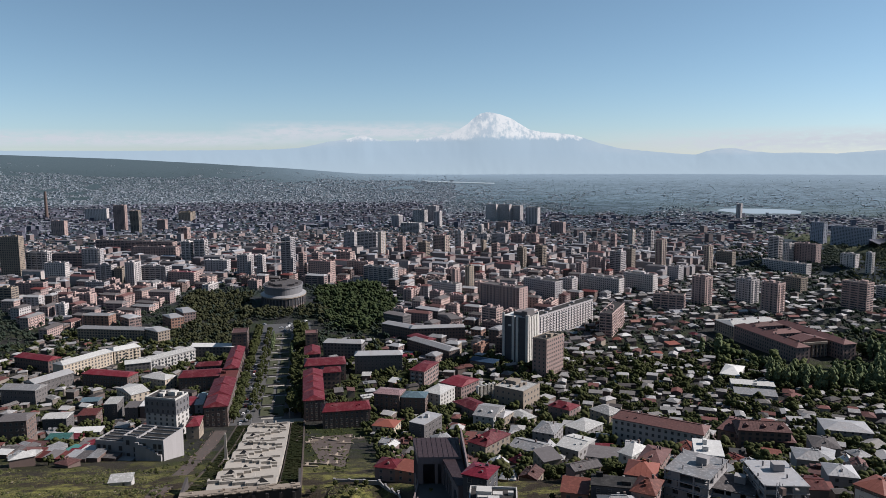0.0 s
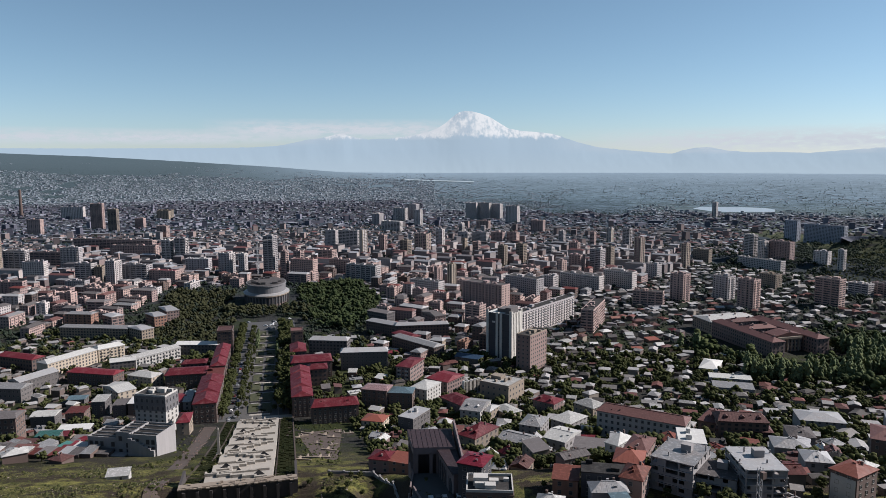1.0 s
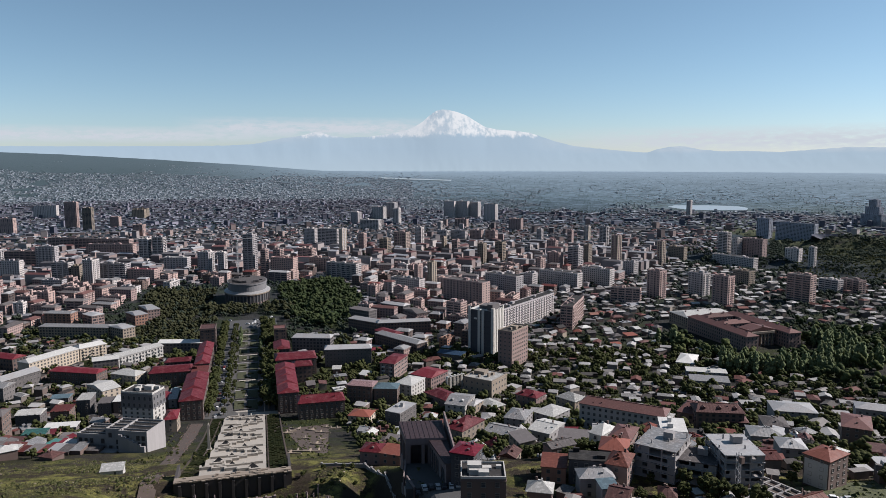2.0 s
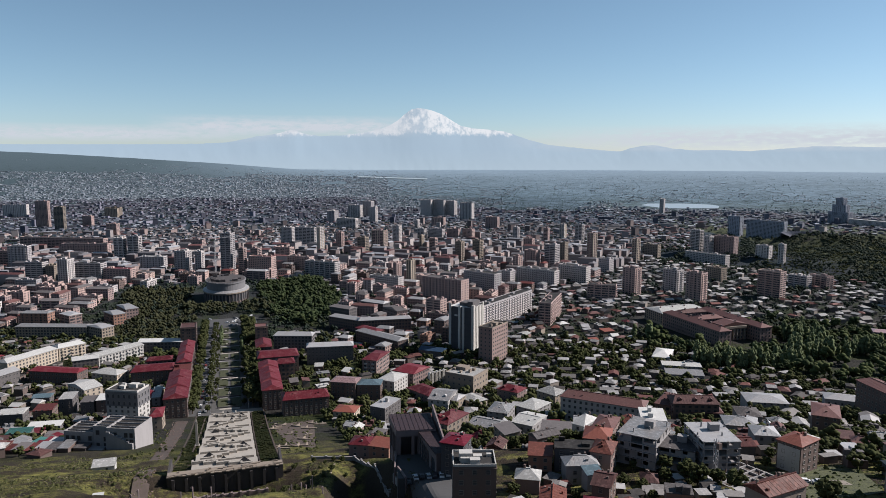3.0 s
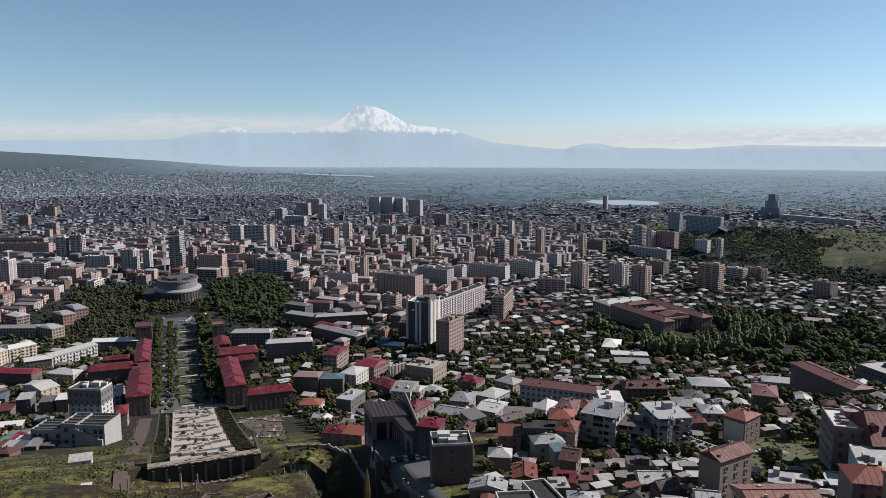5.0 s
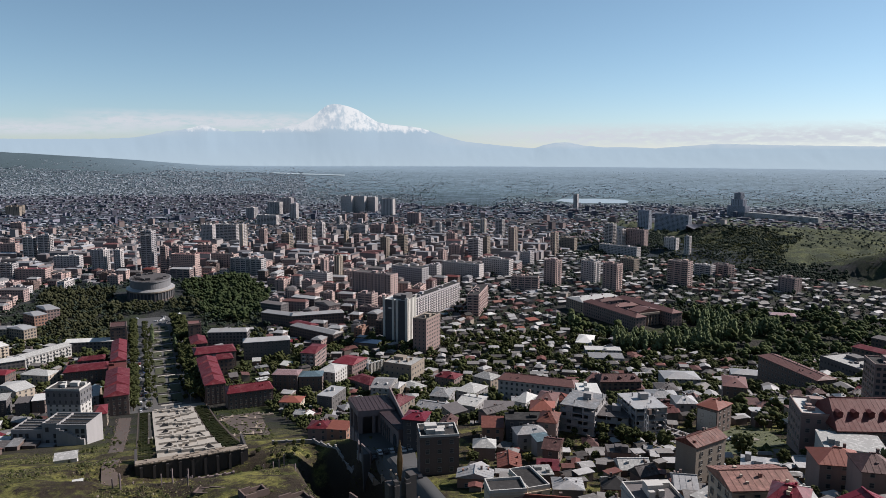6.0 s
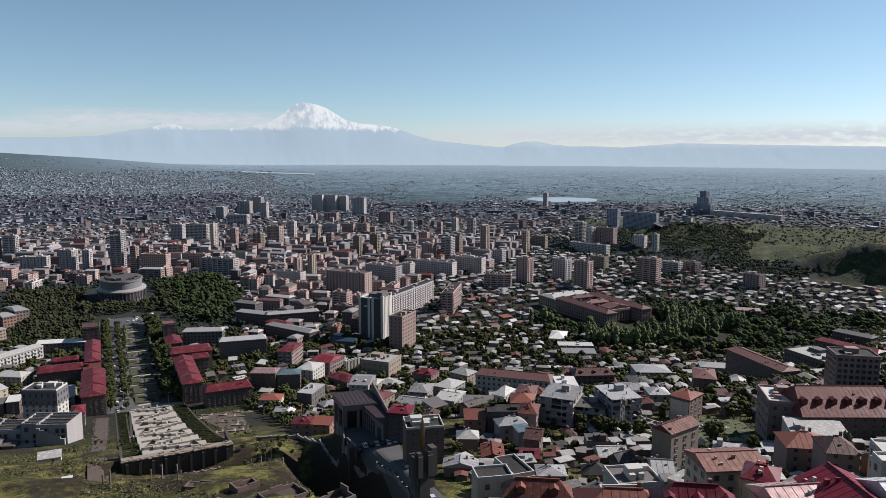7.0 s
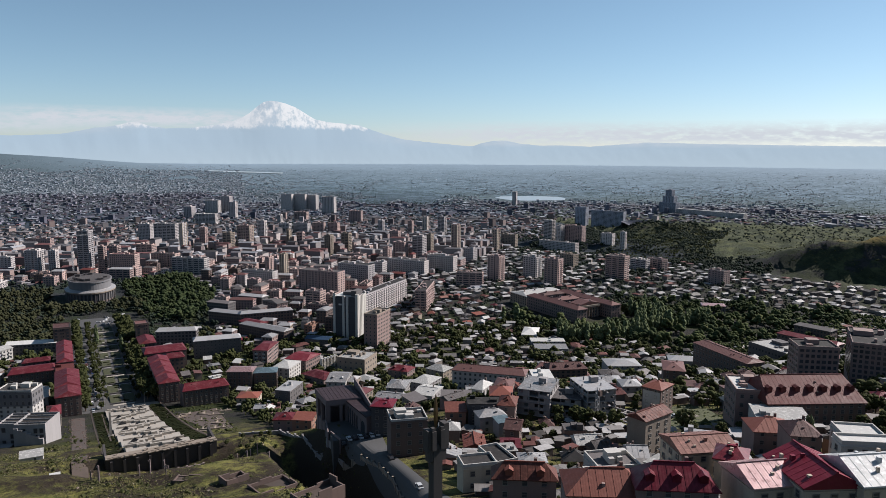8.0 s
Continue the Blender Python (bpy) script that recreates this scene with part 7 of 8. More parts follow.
block(-309.0, 804.2, 26.1, 14.0, 14, 0.5, -48.5, "orange", "zinc", "orange-lit tuff street block under pale sheet", pitch='hip', rise=2, along='y')
block(-305.9, 837.0, 33.7, 14.0, 14, 0.3, -54.8, "tuff", "zinc", "tuff street block under pale sheet", pitch='hip', rise=2, along='y')
block(-324.8, 630.7, 50.4, 14.0, 12, 2.5, 63.7, "cream", "white", "long beige terrace under pale grey roof", pitch='hip', rise=2.5, single=True)
block(-304.0, 666.5, 24.5, 14.0, 12, 1.8, 46.0, "cream", "white", "beige terrace with balconies under a grey roof", pitch='hip', rise=2.5, balcony=(0,))
block(-274.4, 627.0, 20.7, 14.0, 9, 2.7, 22.6, "grey", "white", "grey apartment terrace under grey sheet", pitch='gable', rise=2)
block(-255.1, 649.9, 47.1, 14.0, 10, 2.2, 55.0, "white", "white", "white apartment terrace with balconies under grey sheet", pitch='gable', rise=2, balcony=(0,))
block(-223.2, 683.3, 42.0, 14.0, 10, 1.5, -2.0, "grey", "white", "long grey terrace under a pale sheet roof", pitch='gable', rise=2)
block(-325.9, 539.5, 28.9, 14.0, 11, 5.4, -6.4, "grey", "zinc", "grey terrace block under bare sheet", pitch='gable', rise=2.5, single=True)
block(-323.1, 570.4, 33.7, 14.0, 11, 4.0, 63.3, "grey", "zinc", "grey terrace block under dented sheet", pitch='gable', rise=2.5, single=True)
block(-280.0, 585.2, 43.5, 14.0, 10, 3.6, -13.6, "brown", "red", "brown terrace under a red and grey roof", pitch='hip', rise=2, single=True)
block(-369.5, 636.5, 42.4, 14.0, 11, 2.5, -21.6, "brown", "red", "brown block under a dark red hip roof", pitch='hip', rise=2.5)
block(-722.8, 1194.6, 35.9, 26.0, 66.0, 0.0, 2.2, "beige", "tar", "yellow and blue-grey apartment tower", group='towers')
block(-695.1, 1223.6, 39.1, 26.0, 36.6, 0.0, 3.6, "far_pale", "tar", "grey panel apartment tower with rows of windows and balconies", group='towers', balcony=(0, 1))
block(-989.7, 1846.4, 36.8, 14.0, 38.0, -0.0, -7.8, "far_tuff", "tar", "pink tuff apartment tower with rows of windows in the city")
block(-664.6, 1281.7, 76.1, 14.0, 26.2, 0.0, 0.4, "far_tuff", "tar", "beige stone apartment tower with rows of windows in the city")
block(-620.0, 1260.1, 32.8, 14.0, 36.6, 0.0, -1.8, "far_pale", "tar", "grey concrete apartment tower with rows of windows and balconies", balcony=(0,))
block(-574.8, 932.3, 22.2, 14.0, 26.1, 0.0, -6.3, "beige", "tar", "cream plaster apartment tower with rows of windows in the city")
block(-580.5, 998.4, 39.1, 14.0, 21.1, 0.0, 3.2, "far_tuff", "tar", "beige stone apartment slab with rows of windows in the city")
block(-614.8, 1130.5, 32.9, 14.0, 30.6, 0.0, 0.5, "far_pale", "tar", "grey concrete apartment tower with rows of windows in the city")
block(-1095.7, 2271.2, 73.2, 14.0, 39.7, 2.2, -6.2, "far_pale", "tar", "grey concrete apartment tower with rows of windows in the city")
block(-811.0, 2277.1, 48.0, 14.0, 30.5, 0.1, -14.4, "beige", "tar", "cream plaster apartment tower with rows of windows in the city")

# blocks round the wooded square
block(-45.4, 755.8, 43.6, 14.0, 13, 0.7, -37.9, "brown", "zinc", "brown tuff block under patched zinc", pitch='hip', rise=2)
block(-6.3, 742.4, 56.6, 14.0, 14, 0.8, 6.1, "brown", "zinc", "brown tuff block under patched zinc sheet", pitch='hip', rise=2)
block(-53.3, 812.8, 30.3, 14.0, 13, 0.5, -38.9, "grey", "slate", "grey block under slate-coloured sheet", pitch='hip', rise=2)
block(7.2, 793.2, 31.1, 14.0, 14, 0.6, -60.3, "tuff", "slate", "tuff block under slate-coloured sheet", pitch='hip', rise=2, along='y')
block(-15.4, 841.4, 34.2, 14.0, 13, 0.3, -37.4, "grey", "zinc", "grey block under zinc sheet", pitch='hip', rise=2)
block(140.2, 853.7, 62.9, 14.0, 11, 0.3, -35.0, "tuff", "brown", "tuff block under a brown-red roof", pitch='hip', rise=2)

# ---- trees ----
def blob(s, x, y, z, r, flat, rng, mat=0):
    """One clump of leaves: a jagged eight- or twenty-sided lump."""
    n = len(s.v)
    ico = ((0, 0, 1), (0.89, 0, 0.45), (0.28, 0.85, 0.45), (-0.72, 0.53, 0.45), (-0.72, -0.53, 0.45), (0.28, -0.85, 0.45), (0.72, 0.53, -0.45), (-0.28, 0.85, -0.45), (-0.89, 0, -0.45), (-0.28, -0.85, -0.45), (0.72, -0.53, -0.45), (0, 0, -1))
    turn = rng.uniform(0, 6.3)
    c, q = math.cos(turn), math.sin(turn)
    for a, b, e in ico:
        k = r * rng.uniform(0.62, 1.25)
        s.v.append((x + (a * c - b * q) * k, y + (a * q + b * c) * k, z + e * k * flat))
    for f in ((0, 1, 2), (0, 2, 3), (0, 3, 4), (0, 4, 5), (0, 5, 1), (1, 6, 2), (2, 7, 3), (3, 8, 4), (4, 9, 5), (5, 10, 1), (2, 6, 7), (3, 7, 8), (4, 8, 9), (5, 9, 10), (1, 10, 6), (6, 11, 7), (7, 11, 8), (8, 11, 9), (9, 11, 10), (10, 11, 6)):
        s.f.append(tuple(n + i for i in f))
        s.m.append(mat)


def tuft(s, x, y, z, r, flat, rng, mat=0):
    """A smaller, eight-sided clump."""
    n, a = len(s.v), rng.uniform(0, 6.3)
    for k in range(4):
        q = r * rng.uniform(0.7, 1.3)
        s.v.append((x + q * math.cos(a + k * 1.571), y + q * math.sin(a + k * 1.571), z + r * rng.uniform(-0.3, 0.3)))
    s.v += [(x + r * rng.uniform(-0.3, 0.3), y + r * rng.uniform(-0.3, 0.3), z + r * flat * rng.uniform(0.7, 1.3)), (x, y, z - r * flat * rng.uniform(0.7, 1.2))]
    for k in range(4):
        s.f += [(n + k, n + (k + 1) % 4, n + 4), (n + (k + 1) % 4, n + k, n + 5)]
        s.m += [mat, mat]


def spray(s, x, y, z, r, rng, count, mat=0):
    """Loose leaves round a clump."""
    for _ in range(count):
        d = Vector((rng.gauss(0, 1), rng.gauss(0, 1), rng.gauss(0.2, 0.8))).normalized()
        p = Vector((x, y, z)) + d * r * rng.uniform(0.85, 1.3)
        u = d.orthogonal().normalized() * rng.uniform(0.15, 0.35)
        v = d.cross(u).normalized() * rng.uniform(0.15, 0.35) + d * rng.uniform(-0.2, 0.2)
        s.face(tuple(p - u), tuple(p + v), tuple(p + u), mat=mat)


def crown_shape(tall, wide, clumps, loose, seed, narrow=False, clump=tuft, small=1.0):
    rng, s = random.Random(seed), Shape()
    for i in range(clumps):
        if narrow:
            k = (i + 0.5) / clumps
            z = tall * (0.12 + 0.86 * k)
            rr = wide * 0.5 * (math.sin(math.pi * min(1, 0.2 + 0.74 * k)) ** 0.45) * rng.uniform(0.75, 1.2) + 0.1
            a = rng.uniform(0, 6.3)
            x, y, r = rr * 0.5 * math.cos(a), rr * 0.5 * math.sin(a), (rr * rng.uniform(0.5, 0.75) + 0.15) * small
            clump(s, x, y, z, r, 1.7, rng)
        else:
            d = Vector((rng.gauss(0, 1), rng.gauss(0, 1), rng.gauss(0.15, 0.9))).normalized() * rng.uniform(0.45, 1.0)
            x, y, z = d.x * wide * 0.42, d.y * wide * 0.42, tall * 0.6 + d.z * tall * 0.33
            r = wide * rng.uniform(0.1, 0.19) * small
            clump(s, x, y, z, r, 0.85, rng)
        if loose:
            spray(s, x, y, z, r, rng, loose)
    return s


def trunk_shape(tall, wide, seed):
    rng, s = random.Random(seed), Shape()
    s.tube(0, 0, -1.0, wide * 0.05, tall * 0.5 + 1.0, 7, wide * 0.03)
    for i in range(5):
        a = rng.uniform(0, 6.3)
        s.beam((0, 0, tall * (0.25 + 0.05 * i)), (math.cos(a) * wide * 0.3, math.sin(a) * wide * 0.3, tall * rng.uniform(0.55, 0.75)), wide * 0.012)
    return s


KINDS = []
for i, (tall, wide, narrow) in enumerate(((8.5, 7.5, False), (10.5, 8.5, False), (7.0, 6.5, False), (17.0, 4.6, True), (14.0, 3.8, True))):
    crown = mesh_only("crown", crown_shape(tall, wide, 52 if not narrow else 44, 5, 40 + i, narrow, blob if not narrow else tuft, 0.8), [POPLAR if narrow else LEAF])
    stem = mesh_only("trunk", trunk_shape(tall, wide, 60 + i), [BARK])
    KINDS.append((crown, stem))
TREE_WORDS = ("round-crowned green street tree in spring leaf", "broad green garden tree in full leaf", "small bushy green garden tree", "tall narrow poplar in pale spring leaf", "slim upright poplar in pale leaf")


def tree(x, y, kind, size=1.0, z=None):
    crown, stem = KINDS[kind]
    t = thing("poplar" if kind > 2 else "tree", x, y, float(height(x, y)) if z is None else z, random.uniform(0, 360), TREE_WORDS[kind], "tree", "poplars" if kind > 2 else "trees")
    for name, mesh in (("crown", crown), ("trunk", stem)):
        share(name, mesh, t, Matrix.Diagonal((size, size, size, 1)))
    return t


WOOD = {}
for v in range(3):
    s = crown_shape(5.0, 6.0, 2, 0, 170 + v, False, tuft, 2.6)
    WOOD[(4, v)] = (np.array(s.v), s.f)
for kind, (clumps, tall, wide, narrow) in enumerate(((16, 6.6, 8.2, False), (17, 7.6, 9.4, False), (34, 14.0, 4.4, True), (5, 6.0, 6.5, False))):
    for v in range(3):
        s = crown_shape(tall, wide, clumps, 0, 100 + kind * 7 + v, narrow, blob if kind < 2 else tuft, 1.05 if kind < 2 else 0.8 if kind < 3 else 1.8)
        s.box(0, 0, -1.5, 0.4, 0.4, tall * 0.5)
        WOOD[(kind, v)] = (np.array(s.v), s.f)


def wood(name, spots, material, label):
    """Many trees that nobody could count, as one growth. Spots: x, y, z, kind, size."""
    vs, fs, n = [], [], 0
    for x, y, z, kind, size in spots:
        v, f = WOOD[(kind, random.randrange(3))]
        a = random.uniform(0, 6.3)
        c, q = math.cos(a) * size, math.sin(a) * size
        w = np.column_stack([x + c * v[:, 0] - q * v[:, 1], y + q * v[:, 0] + c * v[:, 1], z + v[:, 2] * size * random.uniform(0.85, 1.15)])
        vs.append(w)
        fs += [tuple(i + n for i in g) for g in f]
        n += len(v)
    s = Shape()
    s.v, s.f = np.concatenate(vs).tolist(), fs
    return tagged(part(name, s, material, smooth=True), label, "trees", kind="stuff")


def inside(x, y, poly):
    hit, j = False, len(poly) - 1
    for i in range(len(poly)):
        (xi, yi), (xj, yj) = poly[i], poly[j]
        if (yi > y) != (yj > y) and x < (xj - xi) * (y - yi) / (yj - yi) + xi:
            hit = not hit
        j = i
    return hit


def scatter(poly, gap, seed, keep=1.0, size=(0.8, 1.25), kinds=(0, 1), clear=True):
    rng, spots = random.Random(seed), []
    xs, ys = [p[0] for p in poly], [p[1] for p in poly]
    x = min(xs)
    while x < max(xs):
        y = min(ys)
        while y < max(ys):
            px, py = x + rng.uniform(-0.5, 0.5) * gap, y + rng.uniform(-0.5, 0.5) * gap
            if rng.random() < keep and inside(px, py, poly) and (not clear or is_free(px, py, 2, 2, 0)):
                spots.append((px, py, float(height(px, py)), rng.choice(kinds), rng.uniform(*size)))
            y += gap
        x += gap
    return spots


PARK_WEST = [(-365, 1010), (-262, 1000), (-262, 870), (-212, 800), (-207, 735), (-222, 700), (-262, 725), (-305, 762)]
PARK_EAST = [(-185, 1050), (-105, 1090), (-62, 940), (-70, 800), (-85, 768), (-135, 800), (-150, 900), (-180, 960)]
PARK_AVENUE = [(262, 700), (450, 745), (560, 660), (640, 560), (470, 505), (380, 500), (310, 520), (244, 612)]
GORGE = [(640, 1180), (700, 1000), (790, 990), (850, 1100), (1080, 1320), (940, 1390), (760, 1330)]
wood("park_trees", scatter(PARK_WEST, 7.5, 1, 0.95, (0.5, 1.25)), PARK_LEAF_DULL, "dense dull green trees of a city park beside the opera house")
wood("park_trees", scatter(PARK_EAST, 7.0, 2, 0.95, (0.55, 1.6)), PARK_LEAF, "dense green trees of a wooded city square")
wood("square_trees", scatter([(-262, 860), (-180, 820), (-150, 790), (-135, 800), (-150, 905), (-200, 900), (-245, 900)], 8.0, 41, 0.7, (0.8, 1.5)), PARK_LEAF_DULL, "dark trees crowding round the opera square")
avenue_spots = [p for p in scatter(PARK_AVENUE, 8.6, 3, 0.9, (0.45, 1.9), (0, 0, 1, 1)) if noise.noise((p[0] * 0.03, p[1] * 0.03, 8.0)) > -0.14 and math.hypot((p[0] - 352) / 20, (p[1] - 584) / 11) > 1]
wood("park_trees", avenue_spots[::2], AVENUE_LEAF, "dense belt of bright green trees along an avenue")
wood("park_trees", avenue_spots[1::2], PARK_LEAF, "dense belt of dark green trees along an avenue")
sheet_on_ground("park_lawn", [(334, 580), (362, 574), (372, 586), (344, 594)], ROUGH_GRASS, 0.2, "sunlit lawn before a long stone building", "lawn", cells=6)
wood("avenue_trees", scatter([(360, 500), (480, 512), (660, 570), (720, 470), (520, 370), (410, 400)], 7.0, 46, 0.75, (0.4, 1.1)), AVENUE_LEAF, "dark street trees along the avenue")
poplar_spots = [p for x, y, r, n in ((286, 575, 20, 16), (302, 560, 14, 8), (336, 566, 22, 16), (392, 590, 26, 14), (262, 668, 14, 9), (410, 650, 30, 18), (450, 600, 22, 8)) for p in scatter([(x - r, y - r * 0.6), (x + r, y - r * 0.6), (x + r, y + r * 0.6), (x - r, y + r * 0.6)], 5.5, n, n / 22, (0.8, 1.5), (2,))]
wood("park_poplars", poplar_spots, POPLAR, "clumps of tall pale-leaved poplars in an avenue park")
wood("gorge_trees", scatter(GORGE, 7.5, 4, 0.8, (0.4, 1.0), (3,)), LEAF, "scrub and trees on the slopes of a gorge")

# ---- the rest of the town ----
rng = random.Random(11)
ROOF_PICK = ["zinc"] * 10 + ["slate"] * 8 + ["white"] * 6 + ["red"] * 2 + ["orange"] * 3 + ["brown"] * 5 + ["rust"] * 2 + ["tar"] * 2 + ["peach"] + ["cyan"]
WALL_PICK = ["beige", "tuff", "tuff", "grey", "brown", "brown", "tuff", "orange"]


def fill_houses(poly, gap, limit, seed, turn, big=(6.5, 11.5), panes=True, keep=0.82):
    """Small houses on every free plot of a quarter."""
    rng, made = random.Random(seed), []
    xs, ys = [p[0] for p in poly], [p[1] for p in poly]
    plots = []
    for i in range(int((max(xs) - min(xs)) / gap) + 1):
        for j in range(int((max(ys) - min(ys)) / gap) + 1):
            plots.append((min(xs) + i * gap + rng.uniform(-0.5, 0.5) * gap, min(ys) + j * gap + rng.uniform(-0.5, 0.5) * gap))
    plots.sort(key=lambda p: math.hypot(*p))
    extra = []
    for x, y in plots:
        if not inside(x, y, poly) or rng.random() > keep:
            continue
        w, d, h = rng.uniform(*big), rng.uniform(big[0] * 0.8, big[1] * 0.8), rng.choice((2.8, 3.2, 3.6, 4.2, 5.5, 6.2))
        a = turn + rng.choice((0, 0, 90, 90, 45)) + rng.gauss(0, 8)
        if not is_free(x, y, w + 1, d + 1, a):
            continue
        spec = (x, y, w, d, h, float(height(x, y)) - 0.3, a, rng.choice(WALL_PICK), rng.choice(ROOF_PICK), rng.choice(("hip", "hip", "gable", "gable", "lean", "flat")), rng.uniform(1.2, 2.6), rng.choice("xy"))
        take(x, y, w, d, a, 0.5)
        if len(made) < limit:
            made.append(house(*spec, panes=panes and math.hypot(x, y) < 320, mark=False))
        else:
            extra.append((x, y, spec[5], w, d, h, a, rng.choice((0, 0, 1)), rng.choice((0, 0, 0, 0, 1, 1, 2, 3)), rng.choice((1, 1, 2, 2, 0))))
    return extra


def far_town(name, specs, label, mats=None):
    """Houses too far to count, walls and roofs in one mesh. Specs: x, y, z, w, d, h, turn, wall, roof, form (0 flat, 1 gable, 2 hip)."""
    s = Shape()
    for x, y, z, w, d, h, turn, wall, roof, form in specs:
        t = radians(turn)
        s.box(x, y, z - 3, w, d, h + 3, wall, t)
        c, q = math.cos(t), math.sin(t)
        put = lambda a, b, e: (x + c * a - q * b, y + q * a + c * b, z + e)
        W, D, k = w / 2 + 0.4, d / 2 + 0.4, 0.0 if form == 1 else min(w, d) * 0.45
        if form == 0:
            s.face(put(-W, -D, h + 0.3), put(W, -D, h + 0.3), put(W, D, h + 0.3), put(-W, D, h + 0.3), mat=2 + roof)
            s.face(put(-W, -D, h), put(W, -D, h), put(W, -D, h + 0.3), put(-W, -D, h + 0.3), mat=2 + roof)
            continue
        rise, e = min(w, d) * 0.2, [(-W, -D), (W, -D), (W, D), (-W, D)]
        e = [put(a, b, h) for a, b in e]
        r0, r1 = put(-W + k, 0, h + rise), put(W - k, 0, h + rise)
        s.face(e[0], e[1], r1, r0, mat=2 + roof).face(e[2], e[3], r0, r1, mat=2 + roof).face(e[1], e[2], r1, mat=2 + roof).face(e[3], e[0], r0, mat=2 + roof)
    return tagged(part(name, s, mats or FAR_WALL + FAR_ROOF), label, "houses", kind="stuff")


take(136, 196, 44, 36, 0, 0.0)
PLOT = [(113, 180), (134, 176), (152, 190), (166, 208), (166, 224), (150, 228), (132, 216), (120, 214), (112, 200)]
sheet_on_ground("open_plot", [(113, 178), (150, 186), (168, 226), (116, 214)], ROUGH_GRASS, 0.2, "rough green grass on an open plot between the houses", "grass", cells=14)
sheet_on_ground("dirt_yard", [(121, 202), (146, 196), (147, 202), (122, 208)], wall_paint("dusty_yard", (0.20, 0.17, 0.14), (0.12, 0.10, 0.08), stain=0.8), 0.32, "dusty pale yard where cars are parked", "yard", cells=8)
spare = []
spare += fill_houses([(-40, 300), (60, 250), (130, 170), (200, 130), (330, 200), (420, 330), (350, 490), (310, 570), (285, 650), (120, 690), (20, 650), (-50, 560), (-60, 400)], 11.5, 105, 21, -20)
spare += fill_houses([(10, 120), (60, 60), (140, 70), (170, 150), (110, 200), (40, 250), (20, 200)], 11.5, 40, 22, -20, keep=0.8)
spare += fill_houses([(-330, 380), (-180, 330), (-165, 400), (-180, 560), (-240, 700), (-420, 760), (-420, 480)], 12.5, 40, 23, -15)
spare += fill_houses([(215, 650), (255, 620), (262, 710), (450, 755), (570, 670), (660, 540), (880, 470), (860, 620), (800, 740), (740, 860), (700, 980), (690, 1010), (640, 1180), (480, 1250), (330, 1050), (150, 900), (120, 700)], 12.0, 40, 24, 10, (7, 13))
spare += fill_houses([(-100, 480), (-45, 440), (-20, 560), (-25, 720), (-110, 745)], 13.0, 20, 25, 10, (7, 12))


def small_sheds(poly, gap, seed, keep, big=(3.0, 6.5), roofs=(0, 1, 1, 1, 2, 2, 3)):
    """Lean-tos, huts and garages in the yards between the houses."""
    rng, out = random.Random(seed), []
    xs, ys = [p[0] for p in poly], [p[1] for p in poly]
    for x in np.arange(min(xs), max(xs), gap):
        for y in np.arange(min(ys), max(ys), gap):
            px, py = float(x) + rng.uniform(-0.5, 0.5) * gap, float(y) + rng.uniform(-0.5, 0.5) * gap
            if rng.random() < keep and inside(px, py, poly) and is_free(px, py, 3, 3, 0):
                w, d, a = rng.uniform(*big), rng.uniform(big[0] * 0.9, big[1] * 0.75), rng.choice((-20, 70, 10)) + rng.gauss(0, 8)
                take(px, py, w * 0.5, d * 0.5, a, 0.0)
                out.append((px, py, float(height(px, py)), w, d, rng.uniform(2.0, 3.2), a, rng.choice((0, 0, 1)), rng.choice(roofs), rng.choice((0, 0, 1))))
    return out


huts = small_sheds([(-40, 300), (60, 250), (130, 170), (200, 130), (330, 200), (420, 330), (350, 490), (310, 570), (285, 650), (120, 690), (20, 650), (-50, 560), (-60, 400)], 6.0, 71, 0.33)
huts += small_sheds([(10, 120), (60, 60), (140, 70), (170, 150), (110, 200), (45, 230), (25, 190)], 4.3, 72, 0.85, (2.6, 6.0), (0, 0, 1, 1, 1, 2, 3))
huts += small_sheds([(380, 500), (480, 505), (640, 560), (660, 450), (500, 380), (420, 420)], 9.0, 75, 0.5, (5, 12))
huts += small_sheds([(-330, 380), (-180, 345), (-165, 400), (-180, 560), (-240, 700), (-420, 760), (-420, 480)], 7.0, 73, 0.5)
far_town("yard_sheds", huts, "small lean-tos and huts with sheet roofs in the yards", TOWN_WALL + TOWN_ROOF)
far_town("town_houses", spare, "close-set houses with pale and dark roofs below the hill", TOWN_WALL + TOWN_ROOF)


